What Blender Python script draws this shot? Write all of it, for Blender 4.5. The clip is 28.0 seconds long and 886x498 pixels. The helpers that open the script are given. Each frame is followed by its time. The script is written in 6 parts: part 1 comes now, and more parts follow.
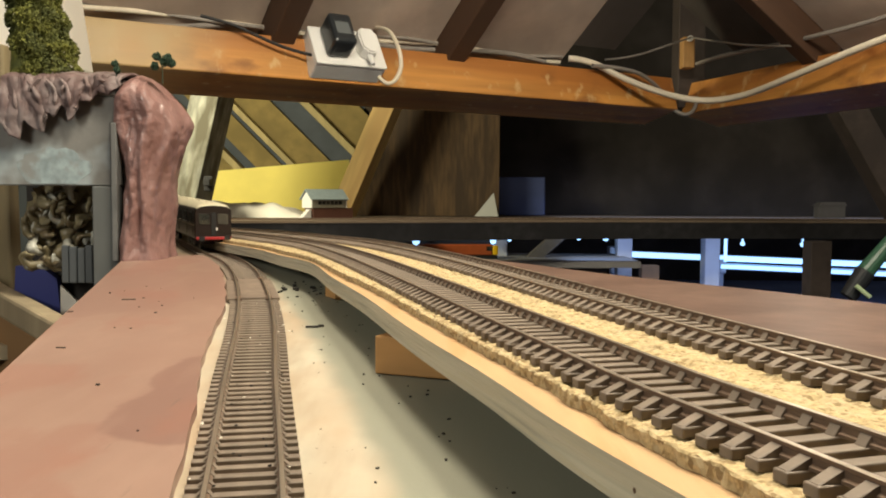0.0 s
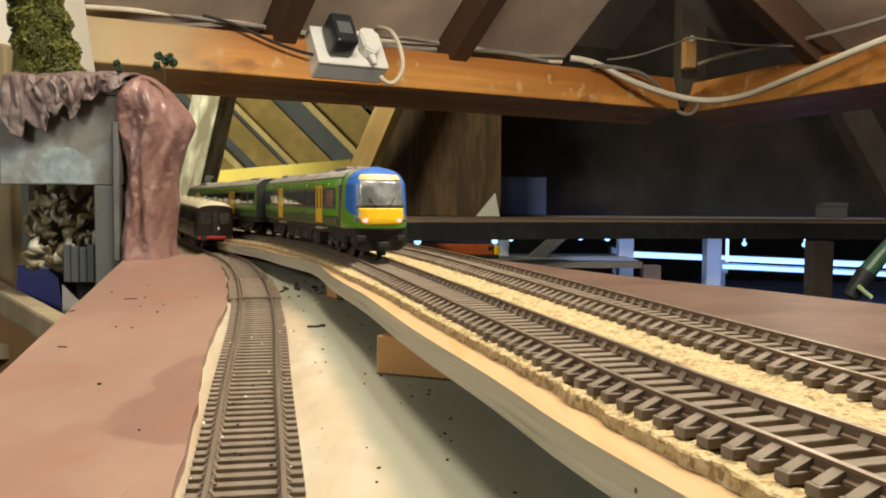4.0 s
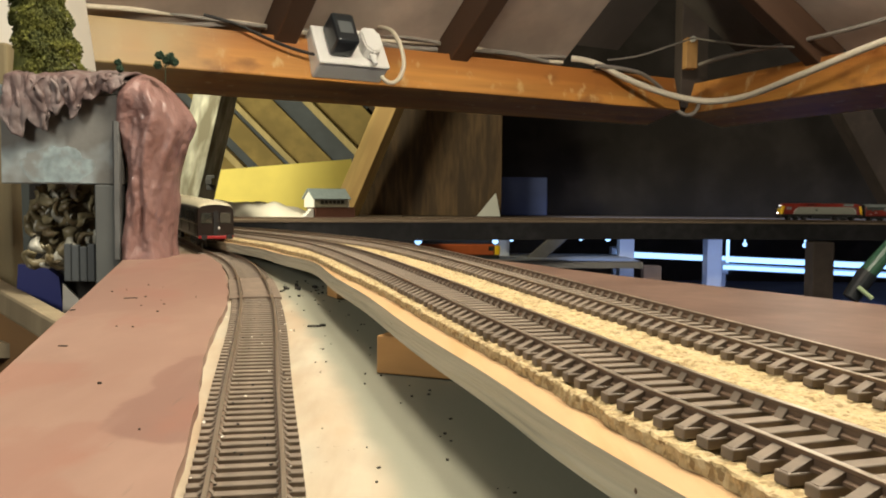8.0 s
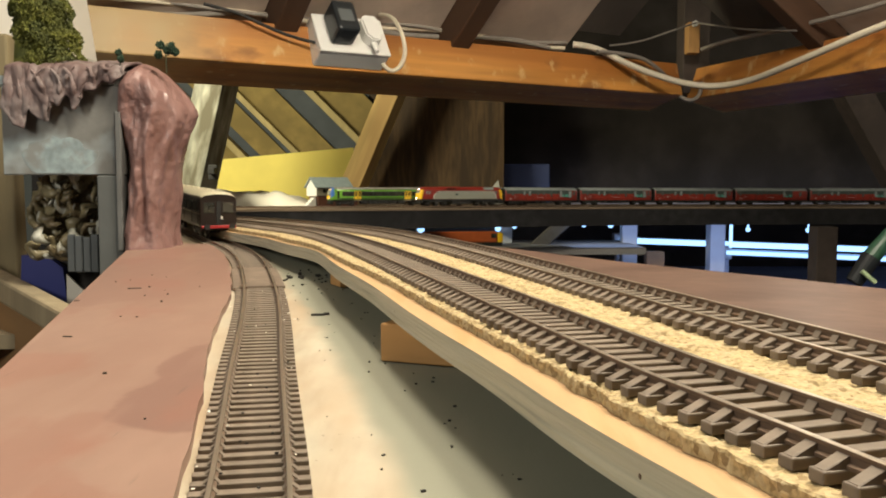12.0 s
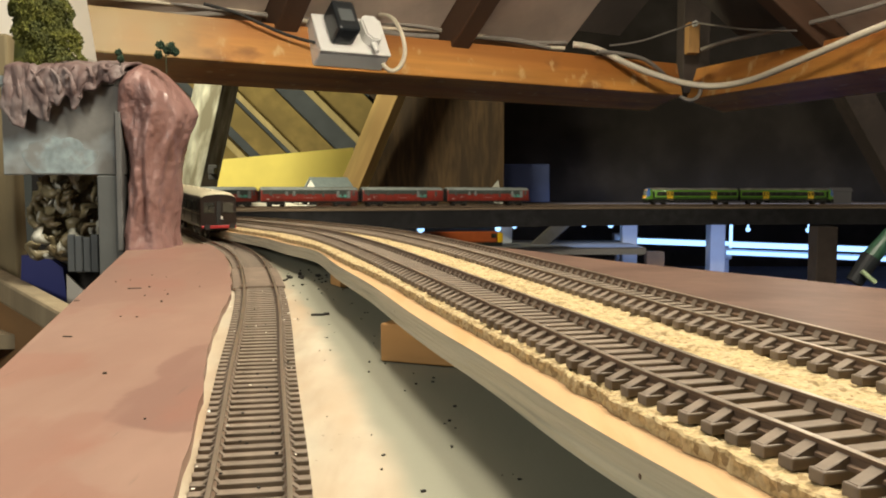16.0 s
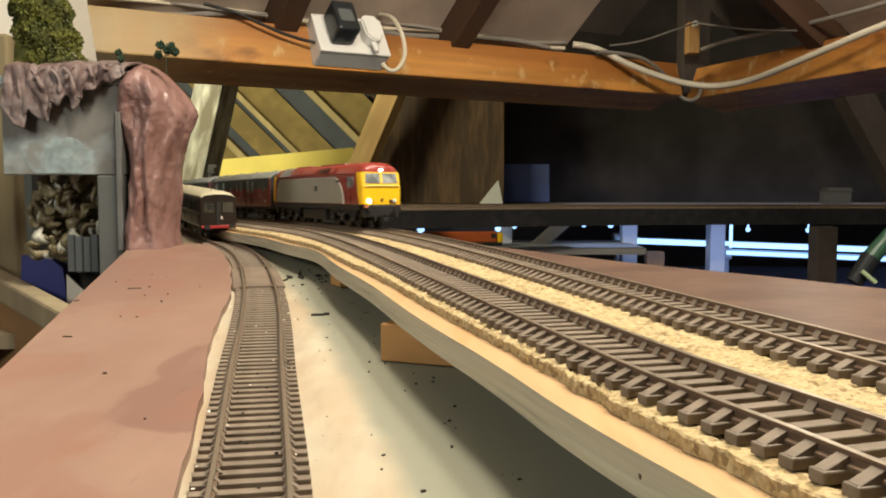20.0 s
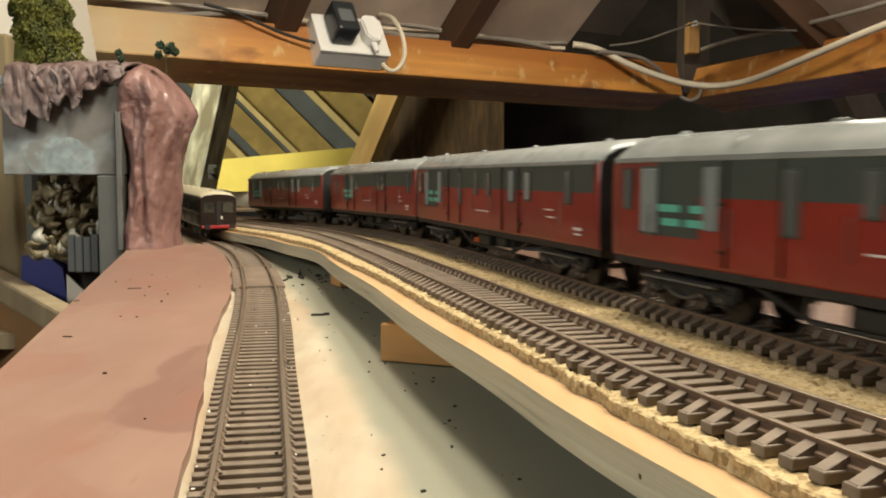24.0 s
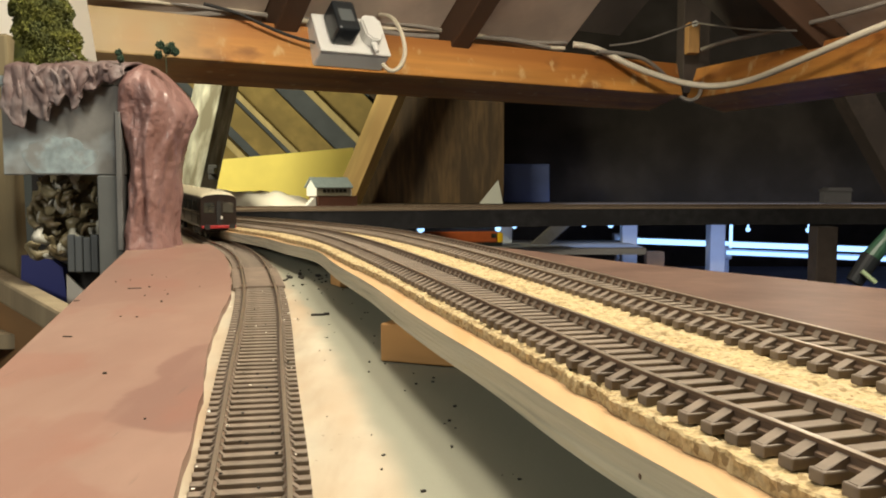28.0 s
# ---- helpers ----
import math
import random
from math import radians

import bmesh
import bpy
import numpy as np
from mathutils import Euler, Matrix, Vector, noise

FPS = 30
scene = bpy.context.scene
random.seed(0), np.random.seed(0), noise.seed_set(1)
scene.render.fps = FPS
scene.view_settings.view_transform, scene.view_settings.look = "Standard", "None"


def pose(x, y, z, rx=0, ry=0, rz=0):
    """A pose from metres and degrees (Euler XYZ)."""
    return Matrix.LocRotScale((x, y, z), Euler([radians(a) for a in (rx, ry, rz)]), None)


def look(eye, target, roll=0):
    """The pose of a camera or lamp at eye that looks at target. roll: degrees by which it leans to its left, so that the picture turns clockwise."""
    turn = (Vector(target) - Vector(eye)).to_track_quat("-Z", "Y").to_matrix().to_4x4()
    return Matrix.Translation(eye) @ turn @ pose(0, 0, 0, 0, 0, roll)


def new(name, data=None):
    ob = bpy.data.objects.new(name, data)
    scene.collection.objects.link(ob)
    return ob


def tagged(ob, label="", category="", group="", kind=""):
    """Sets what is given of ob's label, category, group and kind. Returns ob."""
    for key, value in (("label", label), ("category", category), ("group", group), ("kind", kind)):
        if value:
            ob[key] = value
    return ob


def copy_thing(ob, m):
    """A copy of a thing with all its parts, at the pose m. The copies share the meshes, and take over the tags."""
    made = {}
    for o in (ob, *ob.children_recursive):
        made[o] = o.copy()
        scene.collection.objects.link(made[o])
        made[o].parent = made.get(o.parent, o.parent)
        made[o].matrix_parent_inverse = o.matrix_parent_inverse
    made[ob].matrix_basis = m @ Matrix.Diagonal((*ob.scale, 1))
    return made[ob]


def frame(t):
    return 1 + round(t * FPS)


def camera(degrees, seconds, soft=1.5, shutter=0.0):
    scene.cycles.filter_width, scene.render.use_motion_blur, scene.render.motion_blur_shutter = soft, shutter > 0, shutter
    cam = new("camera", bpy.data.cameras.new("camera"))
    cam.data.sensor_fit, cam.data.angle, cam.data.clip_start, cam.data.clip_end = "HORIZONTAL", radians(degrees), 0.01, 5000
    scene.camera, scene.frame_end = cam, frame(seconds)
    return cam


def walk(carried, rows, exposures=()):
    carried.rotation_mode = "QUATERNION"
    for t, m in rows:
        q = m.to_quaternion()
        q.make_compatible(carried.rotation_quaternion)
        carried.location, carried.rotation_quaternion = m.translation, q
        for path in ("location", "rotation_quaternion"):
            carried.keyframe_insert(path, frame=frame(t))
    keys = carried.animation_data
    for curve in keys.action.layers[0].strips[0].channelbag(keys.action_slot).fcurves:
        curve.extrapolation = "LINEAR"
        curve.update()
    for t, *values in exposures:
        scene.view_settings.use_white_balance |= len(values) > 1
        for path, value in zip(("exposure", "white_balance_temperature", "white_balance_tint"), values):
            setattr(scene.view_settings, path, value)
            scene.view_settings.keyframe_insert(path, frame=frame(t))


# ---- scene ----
# Units: metres. The lens stands at x = 0, y = 0, z = 1; y runs away from it along the view, x to the right.
cam = camera(52.77, 28.0, soft=1.9, shutter=0.5)
TILT, SWING, LEAN = 85.8, 0.0, 0.0


def eye_row(t, up, right, lean):
    """A row of the path: the phone leans a little in its rest while it settles."""
    return (t, pose(0, 0, 1.0, TILT + up, 0, SWING - right) @ pose(0, 0, 0, 0, 0, LEAN + lean))


PATH = [eye_row(*r) for r in (
    (0.0, 0.805, 0.312, 0.30), (0.5, 0.911, 0.314, 0.32), (1.0, 1.007, 0.312, 0.36), (1.5, 1.10, 0.310, 0.40), (2.0, 1.19, 0.315, 0.43),
    (2.5, 1.285, 0.319, 0.43), (3.1, 1.29, 0.318, 0.43), (3.2, 1.19, 0.30, 0.42), (3.3, 0.88, 0.26, 0.37), (3.4, 0.80, 0.24, 0.35), (3.6, 0.789, 0.228, 0.35), (5.5, 0.80, 0.178, 0.45), (7.5, 0.79, 0.18, 0.52), (8.0, 0.79, 0.18, 0.50), (8.1, 0.77, 0.17, 0.48), (8.2, 0.69, 0.15, 0.40), (8.3, 0.50, 0.10, 0.26), (8.4, 0.20, 0.04, 0.08),
    (8.5, 0.058, 0.0, 0.0), (8.8, 0.0, 0.0, 0.0), (20.0, 0.0, 0.0, 0.0), (28.0, 0.0, 0.0, 0.0))]
walk(cam, PATH)

# ---- light ----
world = bpy.data.worlds.new("loft_dark")
scene.world = world
world.use_nodes = True
world.node_tree.nodes["Background"].inputs[0].default_value = (0.55, 0.45, 0.35, 1)
world.node_tree.nodes["Background"].inputs[1].default_value = 0.022
scene.view_settings.exposure = 0.0


def lamp(name, kind, place, target, power, colour, size):
    data = bpy.data.lights.new(name, kind)
    data.energy, data.color = power, colour
    if kind == "AREA":
        data.shape, data.size, data.size_y = "RECTANGLE", size, size * 0.4
    else:
        data.shadow_soft_size = size
    ob = new(name, data)
    ob.matrix_world = look(place, target)
    return ob


for x in (0.06, 0.38, 0.70):          # one long fitting over the near boards
    lamp("ceiling_fitting", "POINT", (x, 0.34, 1.86), (0, 1, 1), 33, (1.0, 0.91, 0.73), 0.09)
lamp("loft_tube", "AREA", (-1.10, 1.75, 1.60), (-0.45, 2.85, 1.02), 25, (1.0, 0.93, 0.66), 0.4)
# Unseen fill light, added to brighten the purlin corner and the rail heads.
lamp("corner_bulb", "POINT", (0.66, 1.58, 1.44), (0, 1, 1), 1.0, (1.0, 0.92, 0.78), 0.02)
lamp("desk_tube", "AREA", (1.0, 2.86, 0.875), (1.0, 3.2, 0.4), 2.8, (0.45, 0.6, 1.0), 1.2)
lamp("back_bulb", "POINT", (-0.85, -0.10, 1.36), (0, 1, 1), 17, (1.0, 0.97, 0.86), 0.12)

lamp("side_bulb", "POINT", (2.25, 2.25, 1.28), (0, 1, 1), 8.0, (1.0, 0.93, 0.80), 0.05)


# ---- materials ----
def mat(name, colour, rough=0.6, vary=0.15, scale=40.0, bump=0.1, metal=0.0, stretch=(1, 1, 1), second=None, coarse=6.0,
        each=0.0, glow=0.0, coat=0.0, dull=False, crisp=None):
    """A surface of one colour with fine grain and coarse patches. second: the colour of the patches; each: change from piece to piece."""
    m = bpy.data.materials.new(name)
    m.use_nodes = True
    nt = m.node_tree
    bsdf = nt.nodes["Principled BSDF"]
    tc = nt.nodes.new("ShaderNodeTexCoord")
    mp = nt.nodes.new("ShaderNodeMapping")
    mp.inputs["Scale"].default_value = stretch
    nt.links.new(tc.outputs["Object"], mp.inputs["Vector"])
    fine = nt.nodes.new("ShaderNodeTexNoise")
    fine.inputs["Scale"].default_value, fine.inputs["Detail"].default_value = scale, 6
    wide = nt.nodes.new("ShaderNodeTexNoise")
    wide.inputs["Scale"].default_value, wide.inputs["Detail"].default_value = coarse, 3
    for n in (fine, wide):
        nt.links.new(mp.outputs["Vector"], n.inputs["Vector"])
    c = Vector(colour)
    ramp = nt.nodes.new("ShaderNodeValToRGB")
    ramp.color_ramp.elements[0].position, ramp.color_ramp.elements[1].position = 0.3, 0.7
    ramp.color_ramp.elements[0].color = (*(c * (1 - vary)), 1)
    ramp.color_ramp.elements[1].color = (*[min(1, v * (1 + vary)) for v in c], 1)
    nt.links.new(fine.outputs["Fac"], ramp.inputs["Fac"])
    mix = nt.nodes.new("ShaderNodeMix")
    mix.data_type = "RGBA"
    r2 = nt.nodes.new("ShaderNodeValToRGB")
    r2.color_ramp.elements[0].position, r2.color_ramp.elements[1].position = crisp or (0.45, 0.62)
    nt.links.new(wide.outputs["Fac"], r2.inputs["Fac"])
    nt.links.new(r2.outputs["Color"], mix.inputs["Factor"])
    nt.links.new(ramp.outputs["Color"], mix.inputs[6])
    mix.inputs[7].default_value = (*(second or [v * (1 - vary * 0.7) for v in c]), 1)
    if second is None:
        nt.links.new(ramp.outputs["Color"], mix.inputs[6])
    last = mix.outputs[2]
    if each:
        info = nt.nodes.new("ShaderNodeObjectInfo")
        hsv = nt.nodes.new("ShaderNodeHueSaturation")
        mr = nt.nodes.new("ShaderNodeMapRange")
        mr.inputs["To Min"].default_value, mr.inputs["To Max"].default_value = 1 - each, 1 + each
        nt.links.new(info.outputs["Random"], mr.inputs["Value"])
        nt.links.new(mr.outputs["Result"], hsv.inputs["Value"])
        nt.links.new(last, hsv.inputs["Color"])
        last = hsv.outputs["Color"]
    nt.links.new(last, bsdf.inputs["Base Color"])
    bsdf.inputs["Roughness"].default_value = rough
    bsdf.inputs["Metallic"].default_value = metal
    if dull:
        bsdf.inputs["Specular IOR Level"].default_value = 0.06
    bsdf.inputs["Coat Weight"].default_value = coat
    if bump:
        b = nt.nodes.new("ShaderNodeBump")
        b.inputs["Strength"].default_value, b.inputs["Distance"].default_value = bump, 0.4 / scale
        nt.links.new(fine.outputs["Fac"], b.inputs["Height"])
        nt.links.new(b.outputs["Normal"], bsdf.inputs["Normal"])
    if glow:
        bsdf.inputs["Emission Color"].default_value = (*colour, 1)
        bsdf.inputs["Emission Strength"].default_value = glow
    return m


PINK = mat("pink_paint", (0.262, 0.163, 0.126), 0.42, 0.05, 90, 0.02, stretch=(1, 0.5, 1), second=(0.245, 0.148, 0.114), coarse=14, crisp=(0.50, 0.56))


def brushed(m, colour, scale, stretch, lo, hi, most):
    """A second coat that shows in streaks: colour where a stretched noise runs from lo to hi, most at the most."""
    nt = m.node_tree
    bsdf = nt.nodes["Principled BSDF"]
    base = bsdf.inputs["Base Color"].links[0].from_socket
    tc = nt.nodes.new("ShaderNodeTexCoord")
    mp = nt.nodes.new("ShaderNodeMapping")
    mp.inputs["Scale"].default_value = stretch
    mp.inputs["Rotation"].default_value = (0, 0, 0.35)
    ns = nt.nodes.new("ShaderNodeTexNoise")
    ns.inputs["Scale"].default_value, ns.inputs["Detail"].default_value = scale, 5
    mr = nt.nodes.new("ShaderNodeMapRange")
    for k, v in (("From Min", lo), ("From Max", hi), ("To Min", 0.0), ("To Max", most)):
        mr.inputs[k].default_value = v
    mix = nt.nodes.new("ShaderNodeMix")
    mix.data_type = "RGBA"
    nt.links.new(tc.outputs["Object"], mp.inputs["Vector"])
    nt.links.new(mp.outputs["Vector"], ns.inputs["Vector"])
    nt.links.new(ns.outputs["Fac"], mr.inputs["Value"])
    nt.links.new(mr.outputs["Result"], mix.inputs["Factor"])
    nt.links.new(base, mix.inputs[6])
    mix.inputs[7].default_value = (*colour, 1)
    nt.links.new(mix.outputs[2], bsdf.inputs["Base Color"])


def patch(m, colour, cx, cy, rx, ry, most):
    """A coat laid over one uneven oval of a board."""
    nt = m.node_tree
    bsdf = nt.nodes["Principled BSDF"]
    base = bsdf.inputs["Base Color"].links[0].from_socket
    tc = nt.nodes.new("ShaderNodeTexCoord")
    mp = nt.nodes.new("ShaderNodeMapping")
    mp.inputs["Location"].default_value = (-cx / rx, -cy / ry, 0)
    mp.inputs["Scale"].default_value = (1 / rx, 1 / ry, 0)
    dist = nt.nodes.new("ShaderNodeVectorMath")
    dist.operation = "LENGTH"
    ns = nt.nodes.new("ShaderNodeTexNoise")
    ns.inputs["Scale"].default_value, ns.inputs["Detail"].default_value = 26, 4
    add = nt.nodes.new("ShaderNodeMath")
    add.operation = "MULTIPLY_ADD"
    add.inputs[1].default_value = 0.9
    mr = nt.nodes.new("ShaderNodeMapRange")
    mr.interpolation_type = "SMOOTHSTEP"
    for k, v in (("From Min", 1.40), ("From Max", 1.50), ("To Min", most), ("To Max", 0.0)):
        mr.inputs[k].default_value = v
    mix = nt.nodes.new("ShaderNodeMix")
    mix.data_type = "RGBA"
    nt.links.new(tc.outputs["Object"], mp.inputs["Vector"])
    nt.links.new(mp.outputs["Vector"], dist.inputs[0])
    nt.links.new(tc.outputs["Object"], ns.inputs["Vector"])
    nt.links.new(ns.outputs["Fac"], add.inputs[0])
    nt.links.new(dist.outputs["Value"], add.inputs[2])
    nt.links.new(add.outputs[0], mr.inputs["Value"])
    nt.links.new(mr.outputs["Result"], mix.inputs["Factor"])
    nt.links.new(base, mix.inputs[6])
    mix.inputs[7].default_value = (*colour, 1)
    nt.links.new(mix.outputs[2], bsdf.inputs["Base Color"])


patch(PINK, (0.235, 0.128, 0.098), -0.150, 0.130, 0.110, 0.115, 0.75)
patch(PINK, (0.188, 0.104, 0.083), -0.072, 0.312, 0.027, 0.075, 0.85)
patch(PINK, (0.225, 0.128, 0.100), -0.190, 0.560, 0.060, 0.110, 0.6)
brushed(PINK, (0.30, 0.195, 0.15), 60, (1, 0.12, 1), 0.55, 0.72, 0.5)
brushed(PINK, (0.24, 0.112, 0.082), 14, (1, 0.6, 1), 0.52, 0.56, 0.45)
brushed(PINK, (0.12, 0.085, 0.07), 300, (1, 0.08, 1), 0.70, 0.76, 0.5)
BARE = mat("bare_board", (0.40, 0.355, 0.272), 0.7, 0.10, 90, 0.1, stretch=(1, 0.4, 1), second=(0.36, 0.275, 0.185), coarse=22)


def greyed(m, colour, a, b, c, soft):
    """Mixes grey-green into a board past the line x = a + b y + c y^2, with a soft edge."""
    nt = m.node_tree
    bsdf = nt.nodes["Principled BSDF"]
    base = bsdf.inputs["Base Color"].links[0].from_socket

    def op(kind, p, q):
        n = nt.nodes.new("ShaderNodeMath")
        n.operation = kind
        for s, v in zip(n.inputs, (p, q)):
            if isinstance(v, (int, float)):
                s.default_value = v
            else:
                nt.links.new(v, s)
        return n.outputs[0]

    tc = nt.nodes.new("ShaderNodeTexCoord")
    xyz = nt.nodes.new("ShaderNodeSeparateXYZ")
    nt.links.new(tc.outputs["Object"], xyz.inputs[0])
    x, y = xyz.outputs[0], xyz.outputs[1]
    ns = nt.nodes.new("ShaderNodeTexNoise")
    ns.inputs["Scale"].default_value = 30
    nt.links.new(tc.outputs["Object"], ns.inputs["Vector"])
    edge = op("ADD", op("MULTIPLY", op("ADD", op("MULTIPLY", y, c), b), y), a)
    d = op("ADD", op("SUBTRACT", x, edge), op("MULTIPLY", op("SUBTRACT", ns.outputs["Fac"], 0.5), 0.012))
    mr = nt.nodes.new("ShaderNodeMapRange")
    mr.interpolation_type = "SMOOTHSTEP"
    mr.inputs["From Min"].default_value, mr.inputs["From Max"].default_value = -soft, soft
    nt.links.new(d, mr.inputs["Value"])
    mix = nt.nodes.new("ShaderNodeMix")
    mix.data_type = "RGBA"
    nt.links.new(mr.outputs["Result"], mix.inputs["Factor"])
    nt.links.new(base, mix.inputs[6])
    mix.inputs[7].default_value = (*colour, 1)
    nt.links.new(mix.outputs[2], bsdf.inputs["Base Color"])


brushed(BARE, (0.30, 0.235, 0.16), 110, (1, 0.15, 1), 0.55, 0.75, 0.6)
brushed(BARE, (0.10, 0.08, 0.06), 420, (1, 1, 1), 0.72, 0.76, 0.8)
greyed(BARE, (0.245, 0.245, 0.188), 0.0315, -0.1808, -0.094, 0.0050)
SIDEPINK = mat("brown_pink_paint", (0.125, 0.075, 0.056), 0.42, 0.18, 90, 0.06, second=(0.095, 0.056, 0.042), coarse=24)
PLYTOP = mat("ply_face", (0.45, 0.29, 0.145), 0.7, 0.12, 90, 0.1, stretch=(1, 0.15, 1))
PLYEDGE = mat("ply_edge", (0.34, 0.325, 0.25), 0.8, 0.34, 170, 0.5, stretch=(0.08, 0.08, 3), second=(0.46, 0.42, 0.31), coarse=60)
CORK = mat("cork", (0.40, 0.305, 0.155), 0.9, 0.3, 1300, 0.6, second=(0.44, 0.35, 0.20), coarse=300)


def grained(m, size, dark, most):
    """Granules of uneven colour, size across."""
    nt = m.node_tree
    bsdf = nt.nodes["Principled BSDF"]
    base = bsdf.inputs["Base Color"].links[0].from_socket
    tc = nt.nodes.new("ShaderNodeTexCoord")
    vo = nt.nodes.new("ShaderNodeTexVoronoi")
    vo.inputs["Scale"].default_value = 1 / size
    xyz = nt.nodes.new("ShaderNodeSeparateXYZ")
    mr = nt.nodes.new("ShaderNodeMapRange")
    mr.interpolation_type = "SMOOTHSTEP"
    for k, v in (("From Min", 0.55), ("From Max", 1.0), ("To Min", 0.0), ("To Max", most)):
        mr.inputs[k].default_value = v
    mix = nt.nodes.new("ShaderNodeMix")
    mix.data_type = "RGBA"
    nt.links.new(tc.outputs["Object"], vo.inputs["Vector"])
    nt.links.new(vo.outputs["Color"], xyz.inputs[0])
    nt.links.new(xyz.outputs[0], mr.inputs["Value"])
    nt.links.new(mr.outputs["Result"], mix.inputs["Factor"])
    nt.links.new(base, mix.inputs[6])
    mix.inputs[7].default_value = (*dark, 1)
    nt.links.new(mix.outputs[2], bsdf.inputs["Base Color"])


grained(CORK, 0.0012, (0.17, 0.105, 0.04), 0.75)
SLEEPER = mat("sleeper_plastic", (0.172, 0.134, 0.100), 0.6, 0.15, 300, 0.1, each=0.12)
RAILSIDE = mat("rail_dull", (0.19, 0.13, 0.09), 0.5, 0.15, 300, 0.1, metal=0.5)
RAILTOP = mat("rail_bright", (0.72, 0.66, 0.56), 0.34, 0.1, 200, 0.05, metal=1.0, stretch=(0.1, 0.1, 1))
BLOCK = mat("riser_wood", (0.45, 0.24, 0.08), 0.7, 0.15, 120, 0.1, stretch=(0.2, 1, 1))
BEAM = mat("beam_wood", (0.50, 0.225, 0.052), 0.40, 0.36, 34, 0.12, stretch=(0.06, 1, 1), second=(0.36, 0.135, 0.030), coarse=14)
BEAM2 = mat("beam_wood_shaded_end", (0.50, 0.225, 0.052), 0.40, 0.36, 34, 0.12, stretch=(0.06, 1, 1), second=(0.36, 0.135, 0.030), coarse=14)
for m in (BEAM, BEAM2):
    brushed(m, (0.22, 0.085, 0.025), 18, (0.5, 1, 1), 0.56, 0.70, 0.75)
    brushed(m, (0.62, 0.42, 0.20), 46, (0.7, 1, 0.5), 0.60, 0.70, 0.7)


def bare_end(m, colour, x0, x1):
    """Varnish worn off towards the timber's start: bare before x0, varnished past x1."""
    nt = m.node_tree
    bsdf = nt.nodes["Principled BSDF"]
    base = bsdf.inputs["Base Color"].links[0].from_socket
    tc = nt.nodes.new("ShaderNodeTexCoord")
    xyz = nt.nodes.new("ShaderNodeSeparateXYZ")
    ns = nt.nodes.new("ShaderNodeTexNoise")
    ns.inputs["Scale"].default_value = 9
    add = nt.nodes.new("ShaderNodeMath")
    add.operation = "MULTIPLY_ADD"
    add.inputs[1].default_value = 0.25
    mr = nt.nodes.new("ShaderNodeMapRange")
    for k, v in (("From Min", x0 + 0.125), ("From Max", x1 + 0.125), ("To Min", 1.0), ("To Max", 0.0)):
        mr.inputs[k].default_value = v
    mix = nt.nodes.new("ShaderNodeMix")
    mix.data_type = "RGBA"
    nt.links.new(tc.outputs["Object"], xyz.inputs[0])
    nt.links.new(tc.outputs["Object"], ns.inputs["Vector"])
    nt.links.new(ns.outputs["Fac"], add.inputs[0])
    nt.links.new(xyz.outputs[0], add.inputs[2])
    nt.links.new(add.outputs[0], mr.inputs["Value"])
    nt.links.new(mr.outputs["Result"], mix.inputs["Factor"])
    nt.links.new(base, mix.inputs[6])
    mix.inputs[7].default_value = (*colour, 1)
    nt.links.new(mix.outputs[2], bsdf.inputs["Base Color"])


bare_end(BEAM, (0.42, 0.30, 0.145), 0.45, 0.68)
PALEWOOD = mat("pale_timber", (0.43, 0.34, 0.15), 0.75, 0.2, 40, 0.15, stretch=(1, 1, 0.1))
SARKING = mat("sarking", (0.25, 0.18, 0.054), 0.8, 0.25, 20, 0.1)
# Dark tone for loft shell and corner panels: shade put into the colour.
DARKROOF = mat("loft_shade_brown", (0.10, 0.086, 0.076), 0.9, 0.3, 12, 0.1, dull=True)
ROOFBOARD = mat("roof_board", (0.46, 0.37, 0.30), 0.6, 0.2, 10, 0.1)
YELLOW = mat("yellow_board", (0.74, 0.62, 0.14), 0.7, 0.08, 10, 0.05)
BLACKWOOD = mat("black_fascia", (0.024, 0.023, 0.024), 0.7, 0.3, 40, 0.1, dull=True)
FARTOP = mat("far_board_top", (0.17, 0.12, 0.078), 0.8, 0.2, 60, 0.1)
ROCK = mat("pink_plaster", (0.205, 0.108, 0.094), 0.50, 0.14, 150, 0.7, second=(0.245, 0.138, 0.122), coarse=40, coat=0.22)
GREYCARD = mat("grey_paint", (0.18, 0.175, 0.162), 0.88, 0.12, 60, 0.1, second=(0.33, 0.38, 0.39), coarse=22)
WHITEPLASTIC = mat("white_plastic", (0.80, 0.78, 0.74), 0.35, 0.03, 20, 0.0)
FLOOR = mat("loft_floor", (0.05, 0.05, 0.07), 0.8, 0.3, 8, 0.1)


# ---- mesh helpers ----
def part(name, bm, material, parent=None, label="", smooth=False):
    me = bpy.data.meshes.new(name)
    bmesh.ops.recalc_face_normals(bm, faces=bm.faces)
    bm.to_mesh(me)
    bm.free()
    for m in material if isinstance(material, (list, tuple)) else [material]:
        me.materials.append(m)
    if smooth:
        for p in me.polygons:
            p.use_smooth = True
    ob = new(name, me)
    if parent:
        ob.parent = parent
    if label:
        tagged(ob, label)
    return ob


def thing(name, label, category, group="", kind="", m=None):
    ob = new(name)
    ob.empty_display_size = 0.02
    tagged(ob, label, category, group, kind)
    if m:
        ob.matrix_world = m
    return ob


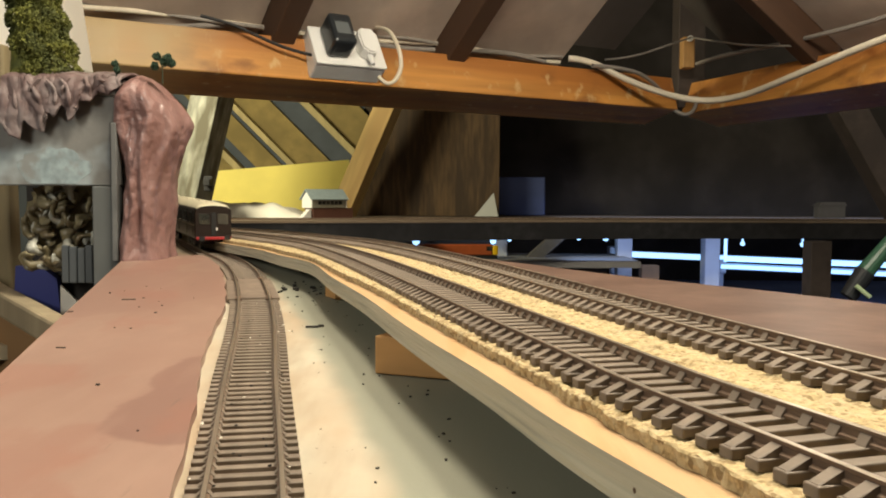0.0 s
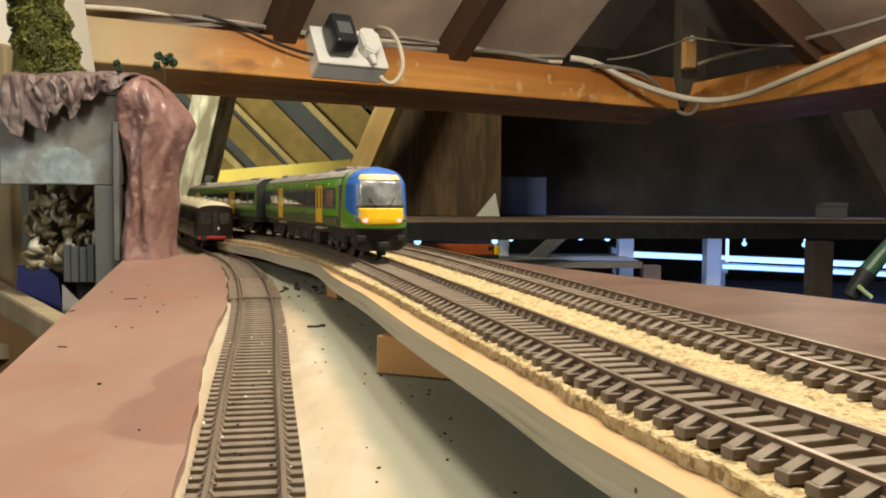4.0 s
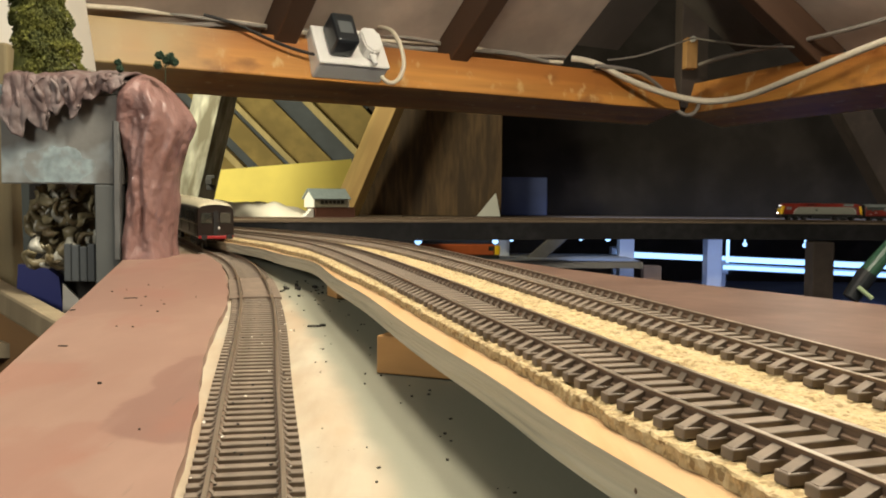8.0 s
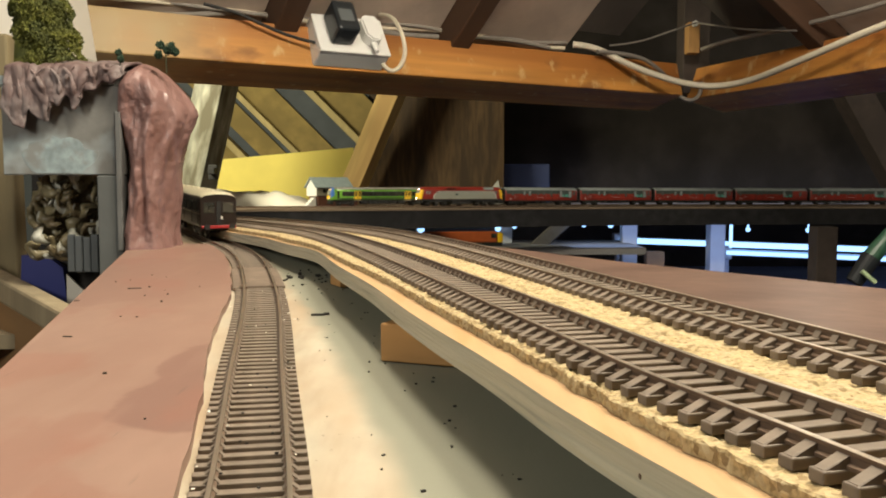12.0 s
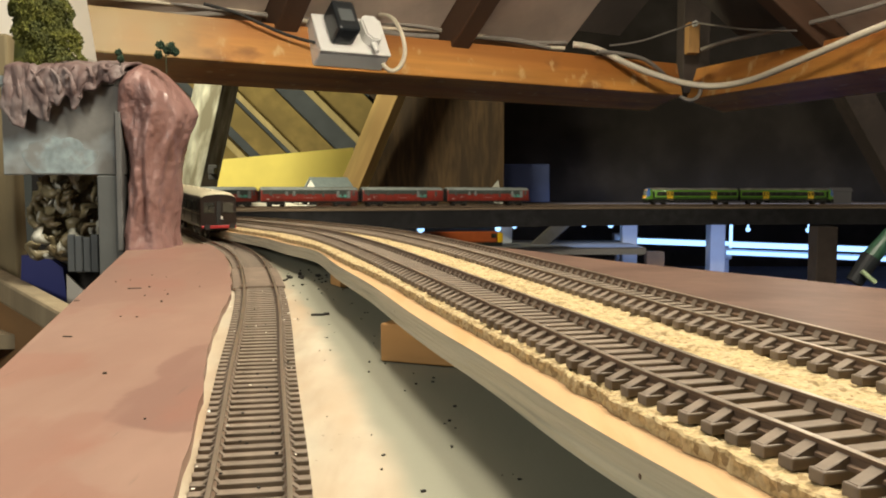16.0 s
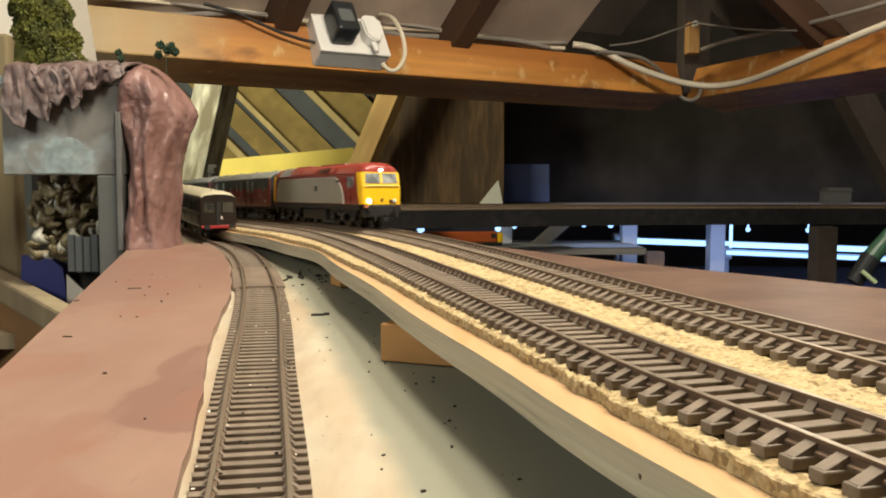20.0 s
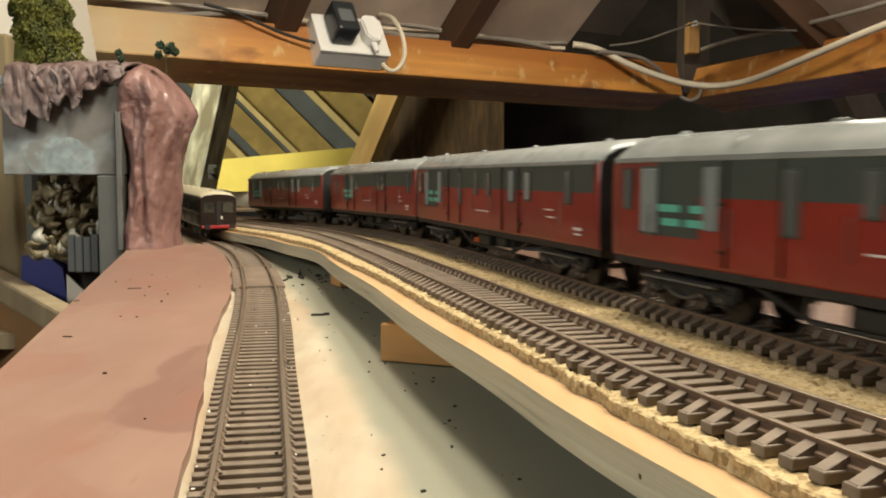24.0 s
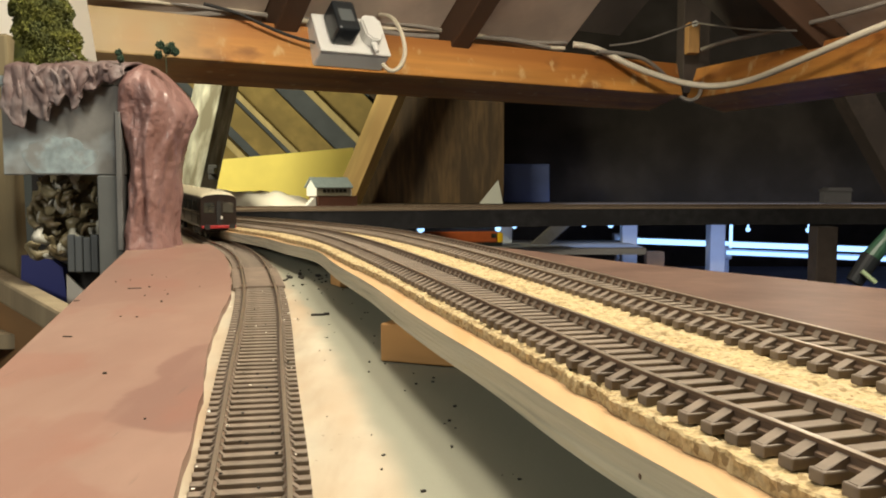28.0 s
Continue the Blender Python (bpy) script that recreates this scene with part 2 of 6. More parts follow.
def box(bm, x0, x1, y0, y1, z0, z1, m=None, bevel=0.0, mi=0):
    g = bmesh.ops.create_cube(bm, size=1, matrix=Matrix.LocRotScale(((x0 + x1) / 2, (y0 + y1) / 2, (z0 + z1) / 2), None,
                                                                   (x1 - x0, y1 - y0, z1 - z0)))
    vs = g["verts"]
    if bevel:
        es = list({e for v in vs for e in v.link_edges})
        r = bmesh.ops.bevel(bm, geom=es, offset=bevel, segments=2, affect="EDGES", profile=0.5)
        vs = list({v for f in r["faces"] for v in f.verts} | {v for v in vs if v.is_valid})
        vs = list({w for v in vs for f in v.link_faces for w in f.verts})
    if m:
        bmesh.ops.transform(bm, matrix=m, verts=vs)
    if mi:
        for f in {f for v in vs for f in v.link_faces}:
            f.material_index = mi
    return vs


def boxed(*args, **kw):
    bm = bmesh.new()
    box(bm, *args, **kw)
    return bm


def tube(bm, a, b, r, n=10, r2=None):
    a, b = Vector(a), Vector(b)
    m = Matrix.Translation((a + b) / 2) @ (b - a).to_track_quat("Z", "Y").to_matrix().to_4x4()
    return bmesh.ops.create_cone(bm, cap_ends=True, segments=n, radius1=r, radius2=r if r2 is None else r2, depth=(b - a).length, matrix=m)["verts"]


def prism(bm, poly, lo, hi, place=lambda u, v, w: (u, v, w), mi=0):
    """Extrudes a closed outline (u, v) from w = lo to hi."""
    a = [bm.verts.new(place(u, v, lo)) for u, v in poly]
    b = [bm.verts.new(place(u, v, hi)) for u, v in poly]
    n = len(poly)
    fs = [bm.faces.new(a[::-1]), bm.faces.new(b)]
    fs += [bm.faces.new((a[i], a[(i + 1) % n], b[(i + 1) % n], b[i])) for i in range(n)]
    for f in fs:
        f.material_index = mi
    return fs


def cable(name, points, r, material, parent=None, label=""):
    cu = bpy.data.curves.new(name, "CURVE")
    cu.dimensions, cu.bevel_depth, cu.bevel_resolution, cu.resolution_u = "3D", r, 2, 8
    sp = cu.splines.new("NURBS")
    sp.points.add(len(points) - 1)
    for p, q in zip(sp.points, points):
        p.co = (*q, 1)
    sp.use_endpoint_u, sp.order_u = True, 3
    me = bpy.data.meshes.new_from_object(bpy.data.objects.new(name, cu))
    me.materials.clear()
    me.materials.append(material)
    for p in me.polygons:
        p.use_smooth = True
    ob = new(name, me)
    if parent:
        ob.parent = parent
    if label:
        tagged(ob, label)
    return ob


# ---- the railway's line: one closed loop, seen from above ----
LOOP = [(0.118, 0.0), (0.058, 0.147), (0.030, 0.243), (-0.0312, 0.468), (-0.089, 0.655), (-0.157, 0.80), (-0.26, 1.0), (-0.49, 1.40),
        (-0.70, 1.77), (-0.745, 2.04), (-0.57, 2.27), (-0.19, 2.42), (0.35, 2.64), (0.75, 2.74), (1.2, 2.79), (1.9, 2.70),
        (2.35, 2.2), (2.45, 1.3), (2.1, 0.3), (1.5, -0.45), (0.8, -0.7), (0.35, -0.45)]


def smooth_loop(pts, closed, step):
    """Catmull-Rom through the points, cut into equal steps."""
    n = len(pts)
    out = []
    for i in range(n if closed else n - 1):
        p = [Vector(pts[(i + k) % n] if closed else pts[min(max(i + k, 0), n - 1)]) for k in (-1, 0, 1, 2)]
        for j in range(60):
            t = j / 60
            out.append(0.5 * (2 * p[1] + (p[2] - p[0]) * t + (2 * p[0] - 5 * p[1] + 4 * p[2] - p[3]) * t * t
                              + (3 * p[1] - p[0] - 3 * p[2] + p[3]) * t ** 3))
    out.append(out[0].copy() if closed else Vector(pts[-1]))
    a = np.array([(v.x, v.y) for v in out])
    s = np.concatenate([[0], np.cumsum(np.hypot(*np.diff(a, axis=0).T))])
    k = np.arange(0, s[-1], step)
    return np.stack([np.interp(k, s, a[:, 0]), np.interp(k, s, a[:, 1])], 1)


STEP = 0.005
INNER = smooth_loop(LOOP, True, STEP)


def offset_line(line, d, closed=True):
    """The line moved d to its right-hand side."""
    if closed:
        t = np.roll(line, -2, 0) - np.roll(line, 2, 0)
    else:
        t = np.gradient(line, axis=0)
    t = t / np.hypot(t[:, 0], t[:, 1])[:, None]
    return line + d * np.stack([t[:, 1], -t[:, 0]], 1)


def even(line, closed):
    a = np.concatenate([line, line[:1]]) if closed else line
    s = np.concatenate([[0], np.cumsum(np.hypot(*np.diff(a, axis=0).T))])
    return a, s


OUTER = offset_line(INNER, 0.05)


def rail_height(x, y):
    """Height of the rail tops: a slight rise beside the lens, then down over a crest to the far boards."""
    near = 0.962 + 0.0076 * min(max(y, 0), 0.5) - 0.018 * max(0.0, min(y, 1.8) - 0.5) ** 2
    k = min(max((y - 1.25) / 0.6, 0), 1)
    k = k * k * (3 - 2 * k)
    far = 0.941 - 0.006 * min(max((x + 0.5) / 1.5, 0), 1)
    return near * (1 - k) + far * k


class Line:
    def __init__(self, line, closed=True, height=rail_height):
        self.a, self.s = even(line, closed)
        self.length, self.closed, self.height = self.s[-1], closed, height

    def at(self, s):
        if self.closed:
            s = s % self.length
        x, y = np.interp(s, self.s, self.a[:, 0]), np.interp(s, self.s, self.a[:, 1])
        return Vector((x, y, self.height(x, y)))

    def pose_at(self, s, gap, forward=1):
        """Pose of a vehicle whose bogies stand gap apart round s, facing along the line or against it."""
        a, b = self.at(s - gap / 2), self.at(s + gap / 2)
        d = (b - a) * forward
        mid = (a + b) / 2
        return Matrix.Translation(mid) @ d.to_track_quat("X", "Z").to_matrix().to_4x4()

    def s_of(self, x, y, lo=0, hi=1e9):
        k = (self.s >= lo) & (self.s <= hi)
        d = np.hypot(self.a[:, 0] - x, self.a[:, 1] - y)
        d[~k] = 9
        return float(self.s[int(np.argmin(d))])


INNER_LINE, OUTER_LINE = Line(INNER), Line(OUTER)


def slab(bm, left, right, z_of, top, bottom, mi_top=0, mi_side=0):
    """A strip between two lines of equal count, from bottom to top above z_of."""
    rows = []
    for (ax, ay), (bx, by) in zip(left, right):
        za, zb = z_of(ax, ay), z_of(bx, by)
        rows.append([bm.verts.new(p) for p in ((ax, ay, za + bottom), (ax, ay, za + top), (bx, by, zb + top), (bx, by, zb + bottom))])
    for r, q in zip(rows, rows[1:]):
        for i in range(4):
            f = bm.faces.new((r[i], r[(i + 1) % 4], q[(i + 1) % 4], q[i]))
            f.material_index = mi_top if i == 1 else mi_side
    bm.faces.new(rows[0])
    bm.faces.new(rows[-1][::-1])


def cut(line, s0, s1, step=0.01):
    n = max(2, int((s1 - s0) / step))
    return np.array([line.at(s)[:2] for s in np.linspace(s0, s1, n)])


# ---- tracks ----
S_NEAR0, S_NEAR1 = -0.25, 1.25   # stretch of the loop beside the lens


def rail_section(bm, line, d, s0, s1, step):
    """A flat-bottomed rail: foot, web and head."""
    pts = cut(line, s0, s1, step)
    prof = [(-0.0011, -0.0026), (0.0011, -0.0026), (0.0011, -0.0021), (0.0004, -0.0017), (0.0004, -0.0009), (0.0006, -0.0007),
            (0.0006, -0.0001), (0.00045, 0.0), (-0.00045, 0.0), (-0.0006, -0.0001), (-0.0006, -0.0007), (-0.0004, -0.0009), (-0.0004, -0.0017), (-0.0011, -0.0021)]
    t = np.gradient(pts, axis=0)
    t = t / np.hypot(t[:, 0], t[:, 1])[:, None]
    nrm = np.stack([t[:, 1], -t[:, 0]], 1)
    rows = []
    for p, n in zip(pts, nrm):
        z = line.height(p[0], p[1])
        rows.append([bm.verts.new((p[0] + n[0] * (d + u), p[1] + n[1] * (d + u), z + w)) for u, w in prof])
    m = len(prof)
    for r, q in zip(rows, rows[1:]):
        for i in range(m):
            f = bm.faces.new((r[i], r[(i + 1) % m], q[(i + 1) % m], q[i]))
            f.material_index = 1 if i in (6, 7, 8) else 0
    bm.faces.new(rows[0])
    bm.faces.new(rows[-1][::-1])


def sleeper_mesh(inner, outer, high):
    bm = bmesh.new()
    box(bm, -0.0016, 0.0016, -0.0139, 0.0139, -0.0046, -0.0026, bevel=0.0003)
    for side in (-1, 1):
        for e, reach in ((-1, inner), (1, outer)):
            a = side * 0.00875 + side * e * 0.0005
            q = a + side * e * reach
            lo = [bm.verts.new((x, y, -0.0027)) for x, y in ((-0.0014, a), (0.0014, a), (0.0012, q), (-0.0012, q))]
            hi = [bm.verts.new((x, y, z)) for x, y, z in ((-0.0012, a, high), (0.0012, a, high), (0.0009, q, -0.0025), (-0.0009, q, -0.0025))]
            for f in ((0, 1, 2, 3),):
                bm.faces.new([hi[i] for i in f])
            for i in range(4):
                bm.faces.new((lo[i], lo[(i + 1) % 4], hi[(i + 1) % 4], hi[i]))
    me = bpy.data.meshes.new("sleeper")
    bmesh.ops.recalc_face_normals(bm, faces=bm.faces)
    bm.to_mesh(me)
    bm.free()
    me.materials.append(SLEEPER)
    return me


SLEEPER_MESH = sleeper_mesh(0.0014, 0.0042, -0.0008)          # deep moulded rail chairs
PLAIN_SLEEPER = sleeper_mesh(0.0012, 0.0017, -0.0013)         # small chairs of the branch
PITCH = 0.0065
SLEEPER_JOBS = []


def track(name, line, label, s0, s1, far=None):
    tr = thing(name, label, "railway track", "model railway tracks", "structure")
    for d in (-0.00875, 0.00875):
        bm = bmesh.new()
        rail_section(bm, line, d, s0, s1, 0.012)
        part("rail", bm, [RAILSIDE, RAILTOP], tr, "steel rail with a bright worn head")
    SLEEPER_JOBS.append((tr, line, s0, s1))
    if far:
        bm = bmesh.new()
        for d in (-0.00875, 0.00875):
            rail_section(bm, line, d, far[0], far[1], 0.03)
        part("far_rails", bm, [RAILSIDE, RAILTOP], tr)
    return tr


track("inner_track", INNER_LINE, "model railway track with brown plastic sleepers on cork", S_NEAR0, S_NEAR1, (S_NEAR1, INNER_LINE.length + S_NEAR0))
track("outer_track", OUTER_LINE, "model railway track with brown plastic sleepers on cork", S_NEAR0, S_NEAR1, (S_NEAR1, OUTER_LINE.length + S_NEAR0))


def left_height(x, y):
    return 1.0 - 0.0717 + 0.0253 * y


LEFT = smooth_loop([(-0.02, 0.06), (-0.036, 0.15), (-0.0435, 0.197), (-0.0652, 0.308), (-0.0875, 0.426), (-0.109, 0.526), (-0.140, 0.647),
                    (-0.168, 0.731), (-0.203, 0.81), (-0.255, 0.93), (-0.31, 1.05), (-0.36, 1.16)], False, STEP)
LEFT_LINE = Line(LEFT, False, left_height)
track("branch_track", LEFT_LINE, "single model railway track with weathered brown sleepers", 0.0, 1.1)

RAMP = mat("ramp_brown", (0.185, 0.140, 0.105), 0.6, 0.2, 200, 0.2, second=(0.15, 0.112, 0.085), coarse=60)
ramp = thing("uncoupling_ramp", "flat brown plastic uncoupling ramp set between the branch rails", "track part", "", "structure")
s_a, s_b = LEFT_LINE.s_of(-0.107, 0.520), LEFT_LINE.s_of(-0.132, 0.615)


def beside(line, s, d):
    a, b = line.at(s - 0.01), line.at(s + 0.01)
    t = (b - a).normalized()
    p = line.at(s)
    return (p.x + t.y * d, p.y - t.x * d)


for lo_d, hi_d, top in ((-0.0072, 0.0072, -0.0016), (-0.0150, -0.0098, -0.0021), (0.0098, 0.0150, -0.0021)):
    bm = bmesh.new()
    ss = np.linspace(s_a, s_b, 14)
    slab(bm, [beside(LEFT_LINE, s, lo_d) for s in ss], [beside(LEFT_LINE, s, hi_d) for s in ss], left_height, top, -0.0036)
    part("ramp_plate", bm, RAMP, ramp)
for s0 in (s_a - 0.0015, s_b + 0.0015):
    for d in (-0.00875, 0.00875):
        bm = bmesh.new()
        slab(bm, [beside(LEFT_LINE, v, d - 0.0017) for v in (s0 - 0.006, s0 + 0.006)], [beside(LEFT_LINE, v, d + 0.0017) for v in (s0 - 0.006, s0 + 0.006)], left_height, -0.0009, -0.0030)
        part("rail_joiner", bm, RAILSIDE, ramp, "folded metal rail joiner")

# ---- trackbed ----
bm = bmesh.new()
ply_s = np.linspace(S_NEAR0, S_NEAR1, 150)


def edge_off(y):
    k = min(max((y - 0.56) / 0.10, 0), 1)
    return -0.0200 - 0.0065 * k * k * (3 - 2 * k) + 0.0006 * math.sin(y * 37)


def moved(line, s, d):
    a, b = line.at(s - 0.01), line.at(s + 0.01)
    t = (b - a).normalized()
    p = line.at(s)
    return (p.x + t.y * d, p.y - t.x * d)


left = [moved(INNER_LINE, s, edge_off(INNER_LINE.at(s).y) - 0.0048 + 0.0022 * math.exp(-((INNER_LINE.at(s).y - 0.55) / 0.06) ** 2)) for s in ply_s]
right = [moved(OUTER_LINE, s, 0.030) for s in ply_s]
slab(bm, left, right, rail_height, -0.0075, -0.0150, 0, 1)
trackbed = tagged(part("trackbed", bm, [PLYTOP, PLYEDGE]), "raised plywood trackbed with a wavy sawn edge", "trackbed", "", "structure")
brushed(PLYEDGE, (0.42, 0.38, 0.27), 240, (0.1, 0.1, 2.5), 0.50, 0.62, 0.8)
brushed(PLYTOP, (0.40, 0.235, 0.10), 120, (1, 0.1, 1), 0.52, 0.66, 0.8)
KNOT = mat("ply_knot", (0.10, 0.055, 0.028), 0.8, 0.3, 300, 0.2)
for ky, kr in ((0.155, 0.0007), (0.33, 0.0005), (0.47, 0.0006)):
    ks = INNER_LINE.s_of(np.interp(ky, [0.147, 0.243, 0.468], [0.058, 0.030, -0.0312]), ky, 0, 1.2)
    kx, kyy = moved(INNER_LINE, ks, edge_off(ky) - 0.0046 + 0.0022 * math.exp(-((ky - 0.55) / 0.06) ** 2))
    bm = bmesh.new()
    bmesh.ops.create_uvsphere(bm, u_segments=10, v_segments=6, radius=kr, matrix=Matrix.Translation((kx, kyy, rail_height(kx, kyy) - 0.0112)) @ Matrix.Diagonal((0.35, 1.6, 0.9, 1)))
    part("knot", bm, KNOT, trackbed)


def cork_strip(line, lo_of, hi):
    """Cork sheet with a granular surface and crumbled edges."""
    ss = np.concatenate([np.arange(S_NEAR0, 0.05, 0.004), np.arange(0.05, 0.78, 0.00105), np.arange(0.78, S_NEAR1, 0.003)])
    cols = 44
    verts, faces = [], []
    for s in ss:
        p = line.at(s)
        a, b = line.at(s - 0.01), line.at(s + 0.01)
        t = (b - a).normalized()
        lo = lo_of(p.y) - 0.0003 + 0.0014 * noise.noise((s * 95, hi * 50, 0)) + 0.0008 * noise.noise((s * 420, 3, hi * 50))
        up = hi + 0.0009 * noise.noise((s * 110, 7, hi * 50)) + 0.0006 * noise.noise((s * 420, 9, 1))
        for c in range(cols + 5):
            if c < 3 or c > cols + 1:
                side = lo if c < 3 else up
                w = (-0.0074, -0.0062, -0.0050)[c if c < 3 else cols + 4 - c]
                d = side + (-1 if c < 3 else 1) * (0.0004 + 0.0006 * noise.noise((s * 600, w * 900, hi * 90)))
            else:
                d, w = lo + (up - lo) * (c - 3) / (cols - 2), -0.0046
            x, y = p.x + t.y * d, p.y - t.x * d
            if c > 2 and c < cols + 2:
                far, pts = noise.voronoi(Vector((x, y, 0)) / 0.0020)
                w += 0.00085 * (0.42 - far[0]) + 0.00030 * noise.noise(Vector((x, y, 0)) * 160)
                if noise.noise(pts[0] * 0.37 + Vector((5, 1, 2))) > 0.34:
                    w -= 0.00080
            verts.append((x, y, rail_height(x, y) + w))
    n = cols + 5
    for i in range(len(ss) - 1):
        for j in range(n - 1):
            k = i * n + j
            faces.append((k, k + 1, k + n + 1, k + n))
    me = bpy.data.meshes.new("cork_strip")
    me.from_pydata(verts, [], faces)
    me.materials.append(CORK)
    return tagged(new("cork_strip", me), "granular yellow cork underlay beneath the track", "cork", "cork strips", "structure")


def cork_off(y):
    """The cork's edge: well inside the plywood near the lens, flush with it further on."""
    k = min(max((y - 0.28) / 0.24, 0), 1)
    return edge_off(y) + 0.0040 * (1 - k * k * (3 - 2 * k))


cork_strip(INNER_LINE, cork_off, 0.0205)
cork_strip(OUTER_LINE, lambda y: -0.0285, 0.0195)
bm = bmesh.new()
s_rest = np.linspace(S_NEAR1, INNER_LINE.length + S_NEAR0, 260)
slab(bm, [moved(INNER_LINE, s, -0.08) for s in s_rest], [moved(OUTER_LINE, s, 0.06) for s in s_rest], rail_height, -0.0048, -0.010, 0, 0)
slab(bm, [moved(INNER_LINE, s, -0.08) for s in s_rest], [moved(OUTER_LINE, s, 0.058) for s in s_rest], rail_height, -0.0102, -0.058, 1, 1)
tagged(part("far_trackbed", bm, [FARTOP, BLACKWOOD]), "brown far baseboard with a black timber fascia", "baseboard", "", "structure")

# right-hand board beside the outer track
bm = bmesh.new()
edge = [(0.42, 0.0), (0.183, 0.366), (0.097, 0.485), (0.043, 0.585), (-0.03, 0.70), (-0.09, 0.80)]
edge = [tuple(p) for p in smooth_loop(edge, False, 0.02)]
inn = [moved(OUTER_LINE, OUTER_LINE.s_of(x, y, 0, 1.6), 0.0303) for x, y in edge]
slab(bm, inn, edge, rail_height, -0.0082, -0.0182)
tagged(part("side_board", bm, SIDEPINK), "dull pink painted board beside the railway", "baseboard", "", "structure")

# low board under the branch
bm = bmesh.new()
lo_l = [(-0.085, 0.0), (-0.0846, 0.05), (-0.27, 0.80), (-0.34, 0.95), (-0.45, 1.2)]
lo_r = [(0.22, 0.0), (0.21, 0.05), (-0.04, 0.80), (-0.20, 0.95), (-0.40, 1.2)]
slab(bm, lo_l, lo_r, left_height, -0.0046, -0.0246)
tagged(part("low_board", bm, BARE), "bare plywood baseboard with soft-edged grey-green strip and debris", "baseboard", "", "structure")

# pink board on the left of the branch
bm = bmesh.new()
ys = np.linspace(0.0, 0.78, 60)


def pink_right(y):
    k = int(np.argmin(np.abs(LEFT[:, 1] - y)))
    return LEFT[k, 0] - 0.0165 - 0.0035 * max(0, math.sin((y - 0.28) * 16)) * (1 if 0.26 < y < 0.6 else 0)


slab(bm, [(-0.0785 - 0.247 * y, y) for y in ys], [(min(pink_right(y), 9), y) for y in ys], left_height, -0.0008, -0.0246)
tagged(part("pink_board", bm, PINK), "pink painted board beside the branch line", "baseboard", "", "structure")

# ---- loft ----
tagged(part("floor", boxed(-3.2, 3.6, -1.6, 4.6, -0.05, 0.0), FLOOR), "dark loft floor", "floor", "", "structure")


def timber(name, a, b, w, h, material, label, group="", kind="structure", up=(0, 0, 1)):
    """A squared timber from a to b, w wide and h deep, with eased edges."""
    a, b = Vector(a), Vector(b)
    d = (b - a).normalized()
    y = Vector(up).cross(d).normalized()
    z = d.cross(y)
    m = Matrix((d, y, z)).transposed().to_4x4()
    m.translation = a
    ob = part(name, boxed(0, (b - a).length, -w / 2, w / 2, -h / 2, h / 2, bevel=0.003), material)
    ob.matrix_world = m
    return tagged(ob, label, "timber", group, kind)




# purlins that meet over the far corner
UND = 1.217
U, N = Vector((0.849, 0.529, 0)), Vector((0.529, -0.849, 0))     # along the long purlin, and from it into the room
U2, N2 = Vector((0.290, -0.957, 0)), Vector((-0.957, -0.290, 0))
P1, P2 = Vector((-0.95, 1.32, 0)), Vector((0.66, 2.42, 0))
UP = Vector((0, 0, 1))
CT, ST = math.cos(radians(32)), math.sin(radians(32))               # the socket leans like the roof slope


CP, SP = math.cos(radians(15)), math.sin(radians(15))


def purlin(origin, along, inward, start, length, material, label):
    face, rise = inward * CP + UP * SP, UP * CP - inward * SP
    c = origin + along * start + inward * 0.05 + UP * UND + rise * 0.0415 - face * 0.060
    return timber("purlin", c, c + along * length, 0.120, 0.083, material, label, "purlins", up=rise)


purlin(P1, U, N, 0.0, 1.785, BEAM, "orange varnished roof purlin with a bare pale end and cables along it")
purlin(P2, U2, N2, 0.065, 1.535, BEAM2, "orange varnished roof purlin in shade")


# ---- vehicles: x forward, z up from the rail tops ----
def loft(bm, sections, bands, cap=0):
    """Skin over sections (x, [(y, z), ...]) of equal count; bands gives the material of each strip."""
    rows = [[bm.verts.new((x, y, z)) for y, z in pts] for x, pts in sections]
    n = len(rows[0])
    for r, q in zip(rows, rows[1:]):
        for i in range(n):
            f = bm.faces.new((r[i], r[(i + 1) % n], q[(i + 1) % n], q[i]))
            f.material_index = bands[i]
            f.smooth = True
    for r in (rows[0][::-1], rows[-1]):
        bm.faces.new(r).material_index = cap
    return rows


def mirrored(half):
    """A closed outline from its right half, given from the bottom up, ends on the centre line left out."""
    return list(half) + [(-y, z) for y, z in half[::-1]]


def wheelset(parent, x, r, material):
    bm = bmesh.new()
    for side in (-1, 1):
        tube(bm, (0, side * 0.0062, 0), (0, side * 0.0092, 0), r, 18)
        tube(bm, (0, side * 0.0060, 0), (0, side * 0.0066, 0), r + 0.0008, 18)
    tube(bm, (0, -0.012, 0), (0, 0.012, 0), 0.001, 6)
    ob = part("wheelset", bm, material, parent)
    ob.location = (x, 0, r)
    return ob


